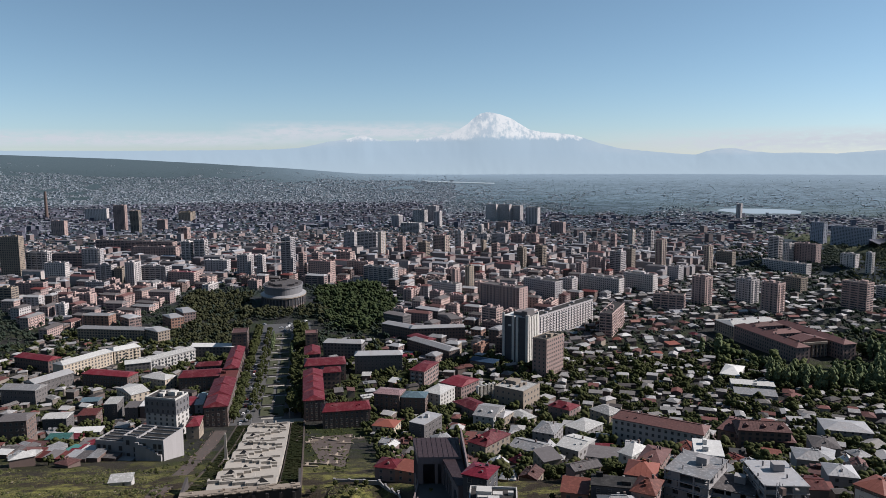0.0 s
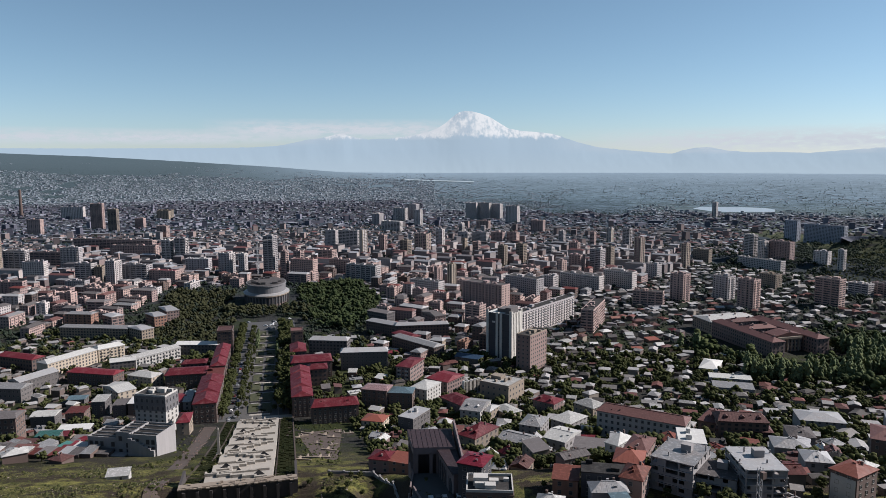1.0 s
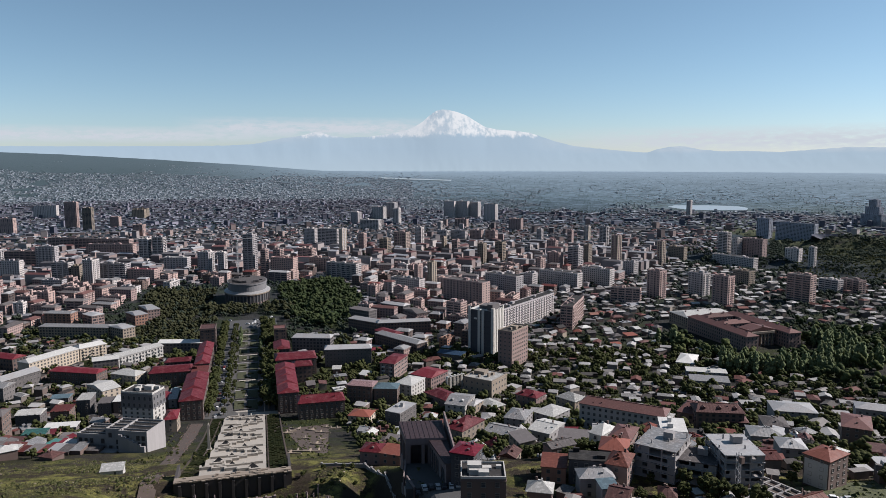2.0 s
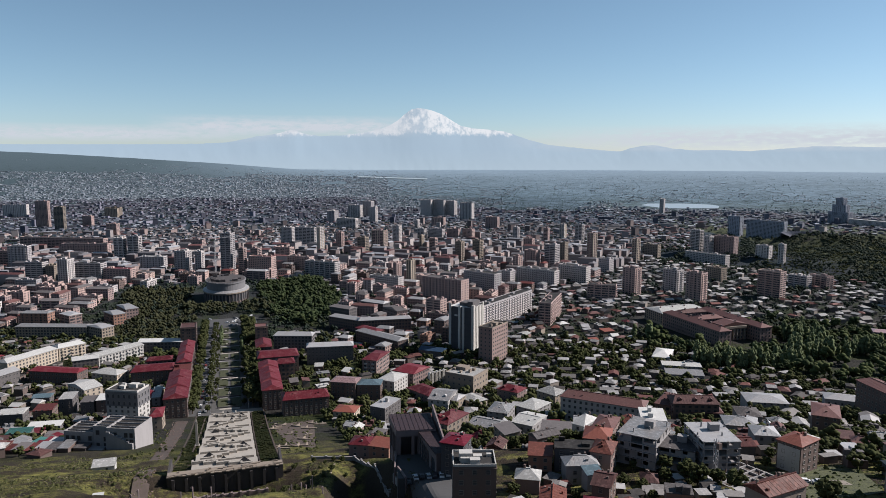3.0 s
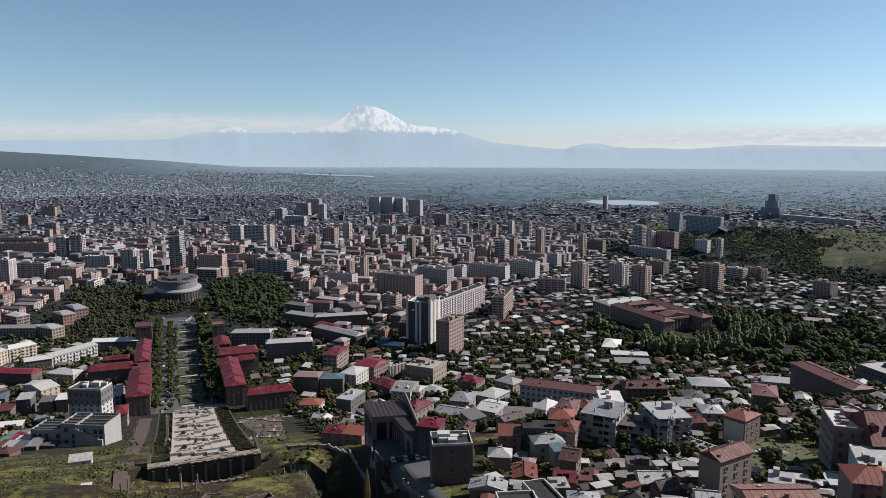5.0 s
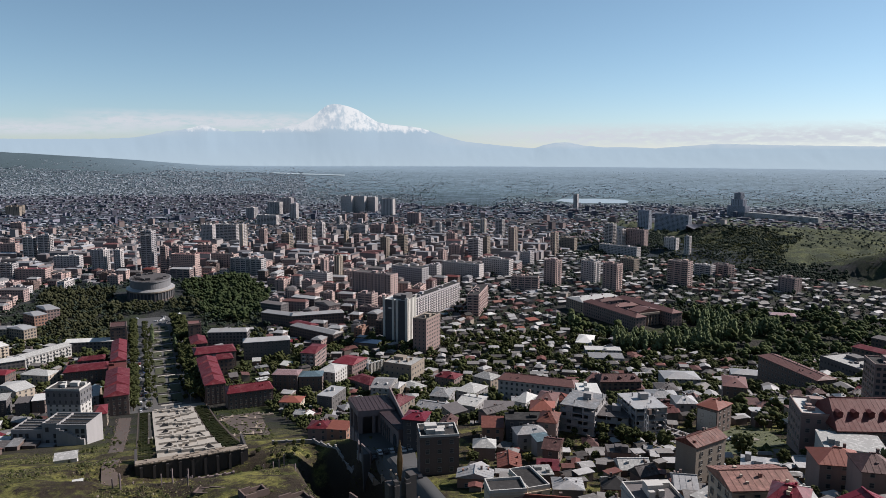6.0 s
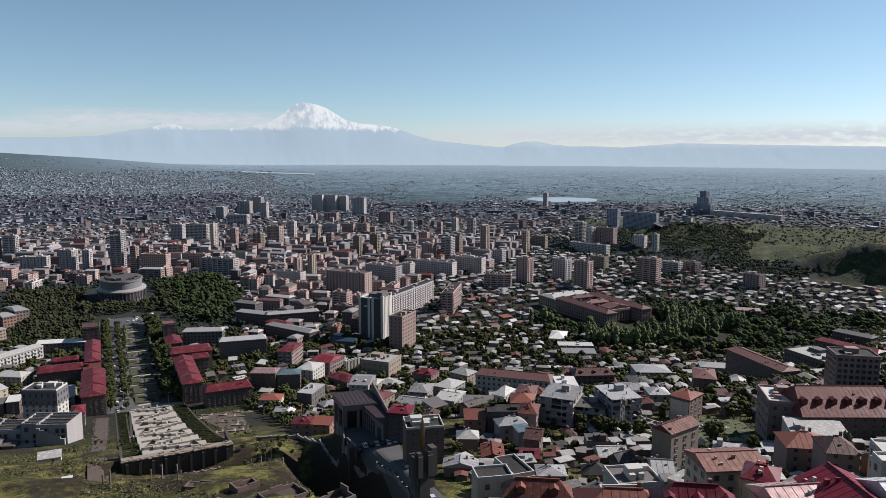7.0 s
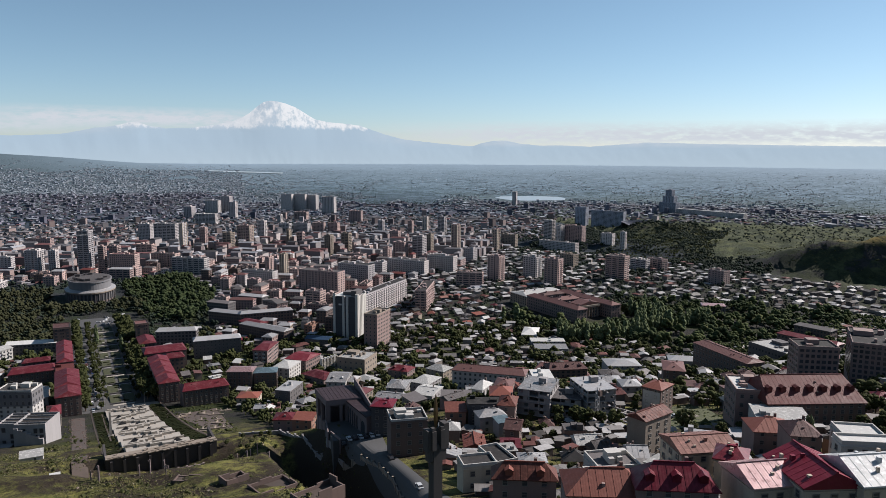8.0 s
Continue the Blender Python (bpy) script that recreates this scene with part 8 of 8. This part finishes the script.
def fill_blocks(poly, gap, limit, seed, turn, high=(8, 17)):
    rng, made = random.Random(seed), 0
    xs, ys = [p[0] for p in poly], [p[1] for p in poly]
    plots = [(x, y) for x in np.arange(min(xs), max(xs), gap) for y in np.arange(min(ys), max(ys), gap)]
    plots.sort(key=lambda p: math.hypot(*p))
    extra = []
    for px, py in plots:
        x, y = px + rng.uniform(-0.25, 0.25) * gap, py + rng.uniform(-0.25, 0.25) * gap
        if not inside(x, y, poly):
            continue
        for w, d in ((rng.uniform(16, 34), rng.uniform(10, 13)), (rng.uniform(11, 17), rng.uniform(9, 12)), (8, 8)):
            a = turn - 0.6 * math.degrees(math.atan2(x, y)) + rng.choice((0, 0, 90)) + rng.gauss(0, 5)
            if is_free(x, y, w + 2, d + 2, a):
                break
        else:
            continue
        h = rng.uniform(*high) if w > 10 else rng.uniform(4, 8)
        wall, roof = rng.choice(("tuff", "tuff", "tuff", "beige", "beige", "brown", "concrete", "orange")), rng.choice(("zinc", "slate", "slate", "slate", "zinc", "brown", "rust", "zinc"))
        take(x, y, w, d, a)
        if made < limit and w > 10:
            made += 1
            flat = rng.random() < 0.35
            # beyond 800 m the wall takes its paler haze-toned copy
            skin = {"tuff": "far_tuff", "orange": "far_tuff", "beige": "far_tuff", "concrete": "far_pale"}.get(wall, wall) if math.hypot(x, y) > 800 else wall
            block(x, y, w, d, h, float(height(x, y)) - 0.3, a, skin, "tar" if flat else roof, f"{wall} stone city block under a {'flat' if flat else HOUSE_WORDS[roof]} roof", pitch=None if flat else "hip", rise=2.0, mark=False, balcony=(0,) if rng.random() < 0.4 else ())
        else:
            extra.append((x, y, float(height(x, y)), w, d, h, a, rng.randrange(2), rng.choice((0, 0, 1, 1, 2, 3)), rng.choice((0, 1, 2))))
    return extra


spare = fill_blocks([(-60, 620), (120, 650), (330, 880), (480, 1180), (560, 1500), (-700, 1500), (-650, 1000), (-430, 760), (-370, 800), (-380, 1020), (-200, 1080), (-100, 1100), (-50, 950)], 21, 230, 31, -27)
spare += small_sheds([(-60, 640), (120, 680), (330, 900), (480, 1180), (560, 1500), (-700, 1500), (-650, 1000), (-430, 780), (-380, 1030), (-200, 1090), (-60, 960)], 9.0, 74, 0.6, (6.0, 13.0))
rng = random.Random(33)
plain, outer = [], []
for k in range(98000):
    a = rng.uniform(-37, 52) if k < 78000 else rng.uniform(-37, 1)
    r = 1000 / rng.uniform(0.40, 0.82) if k < 30000 else 190 / math.tan(radians(rng.uniform(1.0, 4.6)))
    if k >= 30000:
        r = 2350 + (min(r, 9000) - 2350) * 0.33
    if k >= 78000:
        r = rng.uniform(2700, 4150)
    if r > (4500 if a < 2 else 4150) or (a > 12 and r > 2600 and rng.random() < 0.55) or (a > 25 and r < 1950) or (a > 20 and r < 1500):
        continue
    x, y = r * math.sin(radians(a)), r * math.cos(radians(a))
    town = noise.noise((x * 0.0022, y * 0.0022, 5.0)) + 0.5 * noise.noise((x * 0.008, y * 0.008, 9.0))
    if r > 2400 and town < (-0.6 if a < 6 else -0.1) + (0.25 if a > 14 else 0.25) * max(0, (r - 2700) / 1900) + (0.5 if a < -10 and r > 4000 else 0.0):
        continue
    k2 = (0.8 if r < 2300 else 0.6 - 0.22 * min(1, (r - 2300) / 1800)) * (0.7 if a > 4 and r > 2600 else 1.0)
    big = rng.random() < (0.10 if k < 78000 else 0.3)
    w, d, h = (rng.uniform(28, 60), rng.uniform(12, 18), rng.choice((7, 8, 10, 14))) if big else (rng.uniform(8, 16), rng.uniform(8, 12), rng.uniform(3, 7))
    if big and rng.random() < 0.25:
        w, h = 16, rng.uniform(20, 30)
    w, d, h = w * k2, d * k2, h * k2 * (0.8 if r < 2300 else 0.62 if r < 2900 else 0.42)
    t = rng.choice((-18, 72, 25, 115)) + rng.gauss(0, 5)
    if r < 2300 and not is_free(x, y, w, d, t):
        continue
    if r < 2300:
        take(x, y, w, d, t, 0.0)
    elif ((x - 1085) / 190) ** 2 + ((y - 2500) / 155) ** 2 < 1.1:
        continue
    (spare if r < 2000 else outer if r < (3000 if a < 0 else 2500) else plain).append((x, y, float(height(x, y)), w, d, h, t, rng.choice((0, 0, 1)), rng.choice((0, 0, 1, 1, 1, 2, 2, 2, 3) if r < 2900 else (0, 0, 0, 1, 1, 2)), rng.choice((0, 1, 2)) if not big else 0))
far_town("outer_districts", outer, "outer city districts of dark and pale roofs among trees", MID_HAZE_WALL + MID_HAZE_ROOF)
far_town("plain_districts", plain, "hazy outer city of countless small roofs on the plain", PLAIN_HAZE_WALL + PLAIN_HAZE_ROOF)
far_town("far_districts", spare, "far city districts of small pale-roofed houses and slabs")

# garden and street trees between the houses
near_spots = scatter([(-45, 300), (40, 255), (120, 165), (210, 120), (340, 200), (430, 330), (350, 500), (310, 580), (285, 660), (120, 690), (10, 660), (-50, 560), (-60, 400)], 4.6, 5, 0.9, (0.5, 1.15), (0, 1, 2))
near_spots += scatter([(10, 110), (60, 50), (150, 60), (180, 150), (110, 200), (45, 250), (20, 200)], 4.6, 6, 0.6, (0.22, 0.6), (0, 1, 0))
near_spots += scatter([(-330, 380), (-180, 330), (-160, 400), (-175, 560), (-235, 700), (-420, 780), (-420, 480)], 6.5, 7, 0.75, (0.5, 1.1), (0, 1, 2))
near_spots += scatter([(-100, 480), (-45, 440), (-20, 560), (-25, 720), (-110, 745)], 6.0, 12, 0.85, (0.5, 1.0), (0, 1, 2))
near_spots += scatter([(-240, 430), (-160, 430), (-180, 560), (-215, 720), (-300, 740)], 6.0, 13, 0.85, (0.5, 1.0), (0, 1, 2))
near_spots.sort(key=lambda p: math.hypot(p[0], p[1]))
for x, y, z, kind, size in near_spots[:190]:
    tree(x, y, kind, size, z)
wood("garden_trees", [(x, y, z, kind % 2, size) for x, y, z, kind, size in near_spots[190:]], LEAF, "garden trees between the houses")
far_spots = scatter([(-450, 640), (700, 640), (640, 900), (520, 1250), (560, 1500), (-700, 1500), (-650, 1000)], 8.5, 8, 0.8, (0.5, 1.2), (3,))
rng = random.Random(55)
far_trees = []
for k in range(36000):
    a = rng.uniform(-37, 52)
    r = 1000 / rng.uniform(0.40, 0.8) if k < 9000 else 2350 + (min(9000, 190 / math.tan(radians(rng.uniform(1.0, 4.6)))) - 2350) * 0.33
    if r > 4250 or (a > 12 and r > 2600 and rng.random() < 0.5) or (a > 30 and r < 1500):
        continue
    x, y = r * math.sin(radians(a)), r * math.cos(radians(a))
    if is_free(x, y, 3, 3, 0):
        (far_spots if r < 2500 else far_trees).append((x, y, float(height(x, y)), 3 if r < 2000 else 4, rng.uniform(0.5, 1.1) * (1.0 if r < 2300 else 0.65)))
far_spots += [p for p in scatter([(480, 1250), (560, 900), (700, 820), (790, 860), (840, 1080), (1080, 1330), (900, 1500), (600, 1500)], 7.0, 44, 0.95, (0.4, 1.5), (3,)) if noise.noise((p[0] * 0.02, p[1] * 0.02, 3.0)) > -0.05]
hill_spots = scatter([(800, 900), (880, 620), (1150, 500), (1400, 700), (1200, 1000), (900, 1100)], 6.0, 14, 0.6, (0.12, 0.5), (4,))
wood("hill_scrub", hill_spots, LEAF, "orchard rows and scrub over a green hill")
wood("plain_trees", far_trees, HAZE_LEAF, "tree rows and orchards over the hazy plain")
wood("city_trees", far_spots, CITY_LEAF, "street and yard trees scattered through the far city")

# ---- street trees, cars, lamps ----
rng = random.Random(91)
for v in np.arange(224, 530, 7.5):
    for u, kind, size in ((-14.5, 0, 0.85), (16.0, 1, 1.2), (22.5, 1, 1.35), (-25.5, 1, 1.2)):
        if rng.random() < 0.85:
            x, y = along_axis(u + rng.uniform(-1, 1), v + rng.uniform(-2, 2))
            tree(x, y, kind, size * rng.uniform(0.8, 1.15))
for v in np.arange(240, 515, 11.0):
    for u in (-10.5, 10.5):
        if rng.random() < 0.7:
            tree(*along_axis(u + rng.uniform(-0.8, 0.8), v + rng.uniform(-3, 3)), 2, rng.uniform(0.4, 0.8))
for u, v in ((-8, 470), (-8.5, 440), (-8, 455), (11, 400), (11.5, 412)):
    tree(*along_axis(u, v), 4, 1.0)
for x, y, size in ((121, 118, 0.85), (124, 115, 0.95), (127, 117, 0.8), (118, 115, 0.75)):
    tree(x, y, 4, size)

TYRE, CAR_GLASS = WALL["dark"], GLASS
CAR_PAINT = [wall_paint(n, c, tuple(v * 0.9 for v in c), 0.3, stain=0.1) for n, c in (("white_car_paint", (0.7, 0.7, 0.7)), ("black_car_paint", (0.02, 0.02, 0.025)), ("silver_car_paint", (0.4, 0.41, 0.42)), ("red_car_paint", (0.3, 0.03, 0.03)), ("blue_car_paint", (0.05, 0.09, 0.2)))]
CAR_WORDS = ("white", "black", "silver", "dark red", "dark blue")
_b = Shape().box(0, 0, 0.35, 1.75, 4.3, 0.55, top=0.97).box(0, -0.15, 1.32, 1.4, 1.9, 0.1)
_c = Shape().box(0, -0.15, 0.9, 1.6, 2.7, 0.45, top=0.8)
_t = Shape()
for k in range(10):
    a, b = 2 * math.pi * k / 10, 2 * math.pi * (k + 1) / 10
    _t.face((-0.1, 0.32 * math.cos(a), 0.32 * math.sin(a)), (0.1, 0.32 * math.cos(a), 0.32 * math.sin(a)), (0.1, 0.32 * math.cos(b), 0.32 * math.sin(b)), (-0.1, 0.32 * math.cos(b), 0.32 * math.sin(b)))
for e in (-0.1, 0.1):
    _t.face(*[(e, 0.32 * math.cos(2 * math.pi * k / 10), 0.32 * math.sin(2 * math.pi * k / 10)) for k in range(10)])
CABIN, WHEEL = mesh_only("cabin", _c, [CAR_GLASS]), mesh_only("wheel", _t, [TYRE])
BODY = [mesh_only("body", _b, [p]) for p in CAR_PAINT]


def car(x, y, turn, paint, lift=0.15):
    t = thing("car", x, y, float(height(x, y)) + lift, turn, f"parked {CAR_WORDS[paint]} car on the asphalt", "car", "parked cars")
    share("body", BODY[paint], t, Matrix())
    share("cabin", CABIN, t, Matrix())
    for u in (-0.82, 0.82):
        for v in (-1.35, 1.35):
            share("wheel", WHEEL, t, pose(u, v, 0.32))


for k in range(34):
    u = rng.choice((-29.0, -20.5, -17.0))
    car(*along_axis(u, 219 + k * 5.0 + rng.uniform(-1, 1)), AXIS + (70 if u < -28 else 0) + rng.gauss(0, 3), rng.choice((0, 0, 1, 1, 2, 2, 3, 4)))
for k in range(7):
    car(-5.5 + k * 2.4, 227.5 - 0.1 * k, rng.gauss(0, 4), rng.choice((0, 1, 1, 2)), 0.35)
for x, y, a in ((132, 202, 75), (136, 200, 80), (6, 190, 5), (6, 150, 3), (100, 165, 70), (108, 167, 60), (116, 150, 20), (121, 153, 25), (126, 156, 30), (112, 142, 80)):
    car(x, y, a, rng.choice((0, 1, 2, 2)), 0.35)
for k in range(16):
    car(*along_axis(rng.uniform(-27, 30), rng.uniform(526, 574)), rng.uniform(0, 180), rng.choice((0, 1, 2)), 0.2)


def street_lamp(x, y, turn):
    t = thing("street_lamp", x, y, float(height(x, y)), turn, "grey steel street lamp with a single arm", "street lamp", "street lamps")
    part("pole", Shape().tube(0, 0, -0.5, 0.12, 9.5, 8, 0.08), METAL, t)
    part("arm", Shape().beam((0, 0, 8.9), (1.6, 0, 9.4), 0.05), METAL, t)
    part("lamp_head", Shape().box(1.9, 0, 9.35, 0.8, 0.3, 0.18), ROOF["white"], t)


for v in np.arange(222, 520, 30):
    street_lamp(*along_axis(-13.2, v), AXIS + 180)
    street_lamp(*along_axis(13.2, v), AXIS)


def crane(x, y, h, reach, turn, colour, label):
    t = thing("tower_crane", x, y, float(height(x, y)), turn, label, "crane", "cranes")
    mast = Shape()
    for a, b in ((-0.8, -0.8), (0.8, -0.8), (0.8, 0.8), (-0.8, 0.8)):
        mast.beam((a, b, -1), (a, b, h), 0.14)
    for k in range(int(h / 2.5)):
        s = 1 if k % 2 else -1
        mast.beam((-0.8 * s, -0.8, k * 2.5), (0.8 * s, -0.8, k * 2.5 + 2.5), 0.08).beam((0.8, -0.8 * s, k * 2.5), (0.8, 0.8 * s, k * 2.5 + 2.5), 0.08).beam((-0.8, 0.8 * s, k * 2.5), (-0.8, -0.8 * s, k * 2.5 + 2.5), 0.08)
    part("mast", mast, colour, t)
    jib = Shape()
    for b, z in ((-0.6, h + 0.5), (0.6, h + 0.5), (0, h + 1.8)):
        jib.beam((-reach * 0.3, b, z), (reach, b, z), 0.1)
    for k in range(int(reach * 1.3 / 2.2)):
        u = -reach * 0.3 + k * 2.2
        jib.beam((u, -0.6, h + 0.5), (u + 1.1, 0, h + 1.8), 0.06).beam((u + 1.1, 0, h + 1.8), (u + 2.2, -0.6, h + 0.5), 0.06)
    part("jib", jib, colour, t)
    part("cab", Shape().box(0.9, -1.3, h - 1.8, 1.6, 1.4, 2.0), ROOF["white"], t)
    part("counterweight", Shape().box(-reach * 0.28, 0, h - 0.6, 2.2, 1.4, 1.6), WALL["concrete"], t)


crane(-262, 1112, 62, 34, 40, METAL, "grey lattice tower crane beside an unfinished tower")


def hoist_mast(x, y, h, turn):
    """A lattice hoist on the building site with its cage near the top."""
    t = thing("hoist_mast", x, y, float(height(x, y)), turn, "thin dark lattice hoist mast beside a raw concrete frame", "hoist")
    mast = Shape()
    for a, b in ((-0.55, -0.55), (0.55, -0.55), (0.55, 0.55), (-0.55, 0.55)):
        mast.beam((a, b, -1), (a, b, h), 0.09)
    for k in range(int(h / 1.5)):
        q = 0.55 if k % 2 else -0.55
        mast.beam((-q, -0.55, k * 1.5), (q, -0.55, k * 1.5 + 1.5), 0.06).beam((0.55, -q, k * 1.5), (0.55, q, k * 1.5 + 1.5), 0.06).beam((-0.55, q, k * 1.5), (-0.55, -q, k * 1.5 + 1.5), 0.06)
    part("mast", mast, METAL, t)
    part("cage", Shape().box(0, -1.3, h - 3.2, 1.5, 1.3, 2.2), WALL["brown"], t)
    part("base_plate", Shape().box(0, 0, -0.3, 2.2, 2.2, 0.5), WALL["concrete"], t)


hoist_mast(103.0, 209.5, 15.5, 20)


def stadium():
    x, y = 905.0, 1400.0
    t = thing("stadium", x, y, float(height(x, y)), -25, "open oval stadium with grey-blue seating tiers", "stadium")
    bowl, n = Shape(), 48
    for i in range(n // 2):
        a, b = 2 * math.pi * i / n, 2 * math.pi * (i + 1) / n
        for k in range(8):
            r0, r1, z0 = 1 + k * 0.06, 1 + (k + 1) * 0.06, 2 + k * 1.1
            p = [(40 * r * math.cos(q), 30 * r * math.sin(q)) for r, q in ((r0, a), (r1, a), (r1, b), (r0, b))]
            bowl.face(*[(u, v, z0) for u, v in p]).face((*p[0], z0 - 1.1), (*p[0], z0), (*p[3], z0), (*p[3], z0 - 1.1))
        p = [(40 * 1.48 * math.cos(q), 30 * 1.48 * math.sin(q)) for q in (a, b)]
        bowl.face((*p[0], -10), (*p[1], -10), (*p[1], 6), (*p[0], 6))
    part("seating_tier", bowl, sheet_roof("seat_blue", (0.085, 0.09, 0.115), 0.7, 0.0, (0.12, 0.12, 0.14)), t)


stadium()


def chimney(x, y, h, label):
    t = thing("chimney_stack", x, y, float(height(x, y)), 0, label, "chimney")
    part("stack", Shape().tube(0, 0, -3, 6, h + 3, 16, 3.4), WALL["brown"], t)
    part("rim", Shape().tube(0, 0, h - 1, 4.0, 2, 16), WALL["grey"], t)


chimney(-1276, 2309, 88, "tall dark brick chimney stack in the far city")


# ---- bushes and stones of the near slope ----
def slope_growth(name, poly, gap, seed, keep, size, material, label, category):
    rng, s = random.Random(seed), Shape()
    xs, ys = [p[0] for p in poly], [p[1] for p in poly]
    for x in np.arange(min(xs), max(xs), gap):
        for y in np.arange(min(ys), max(ys), gap):
            px, py = x + rng.uniform(-1, 1) * gap, y + rng.uniform(-1, 1) * gap
            if inside(px, py, poly) and rng.random() < keep * (0.4 + 1.2 * max(0, noise.noise((px * 0.05, py * 0.05, 2.0)) + 0.4)):
                r = rng.uniform(*size) * rng.choice((0.5, 0.7, 1.0, 1.5))
                tuft(s, px, py, float(height(px, py)) + r * 0.2, r, 0.7, rng)
    return tagged(part(name, s, material), label, category, kind="stuff")


HILL = [(-230, 150), (-5, 120), (-2, 230), (-40, 300), (-50, 262), (-104, 240), (-128, 330), (-240, 330)]
slope_growth("hillside_bushes", HILL, 2.2, 61, 0.45, (0.25, 0.8), LEAF, "low green bushes and weeds on the slope", "bushes")
slope_growth("hillside_grass", HILL, 1.2, 62, 0.9, (0.15, 0.45), lawn_material("dry_grass", (0.03, 0.034, 0.011), (0.10, 0.092, 0.03)), "dry grass tufts on the slope", "grass")
slope_growth("hillside_stones", HILL, 3.4, 63, 0.25, (0.12, 0.4), WALL["beige"], "pale loose stones and rubble on the slope", "stones")
slope_growth("open_plot_bushes", PLOT, 2.4, 67, 0.75, (0.35, 1.3), AVENUE_LEAF, "low green bushes on an open plot", "bushes")
slope_growth("plot_weeds", [(-45, 310), (-62, 320), (-98, 480), (-60, 470)], 2.6, 64, 0.6, (0.4, 1.0), LEAF, "weeds and bushes on a bare plot", "bushes")
slope_growth("track_rubble", [(-102, 236), (-109, 236), (-152, 450), (-142, 450)], 1.5, 65, 0.8, (0.15, 0.5), WALL["brown"], "loose reddish rubble on the earth track", "stones")
slope_growth("track_weeds", [(-103, 240), (-118, 240), (-165, 430), (-146, 430)], 2.6, 66, 0.5, (0.4, 0.9), LEAF, "weeds along the edges of the earth track", "bushes")
rngs = random.Random(23)
for k in range(26):
    x, y = rngs.uniform(-62, -30), rngs.uniform(222, 285)
    tree(x, y, 2, rngs.uniform(0.25, 0.5))
for k in range(12):
    x, y = rngs.uniform(-140, -104), rngs.uniform(300, 345)
    tree(x, y, 2, rngs.uniform(0.2, 0.4))
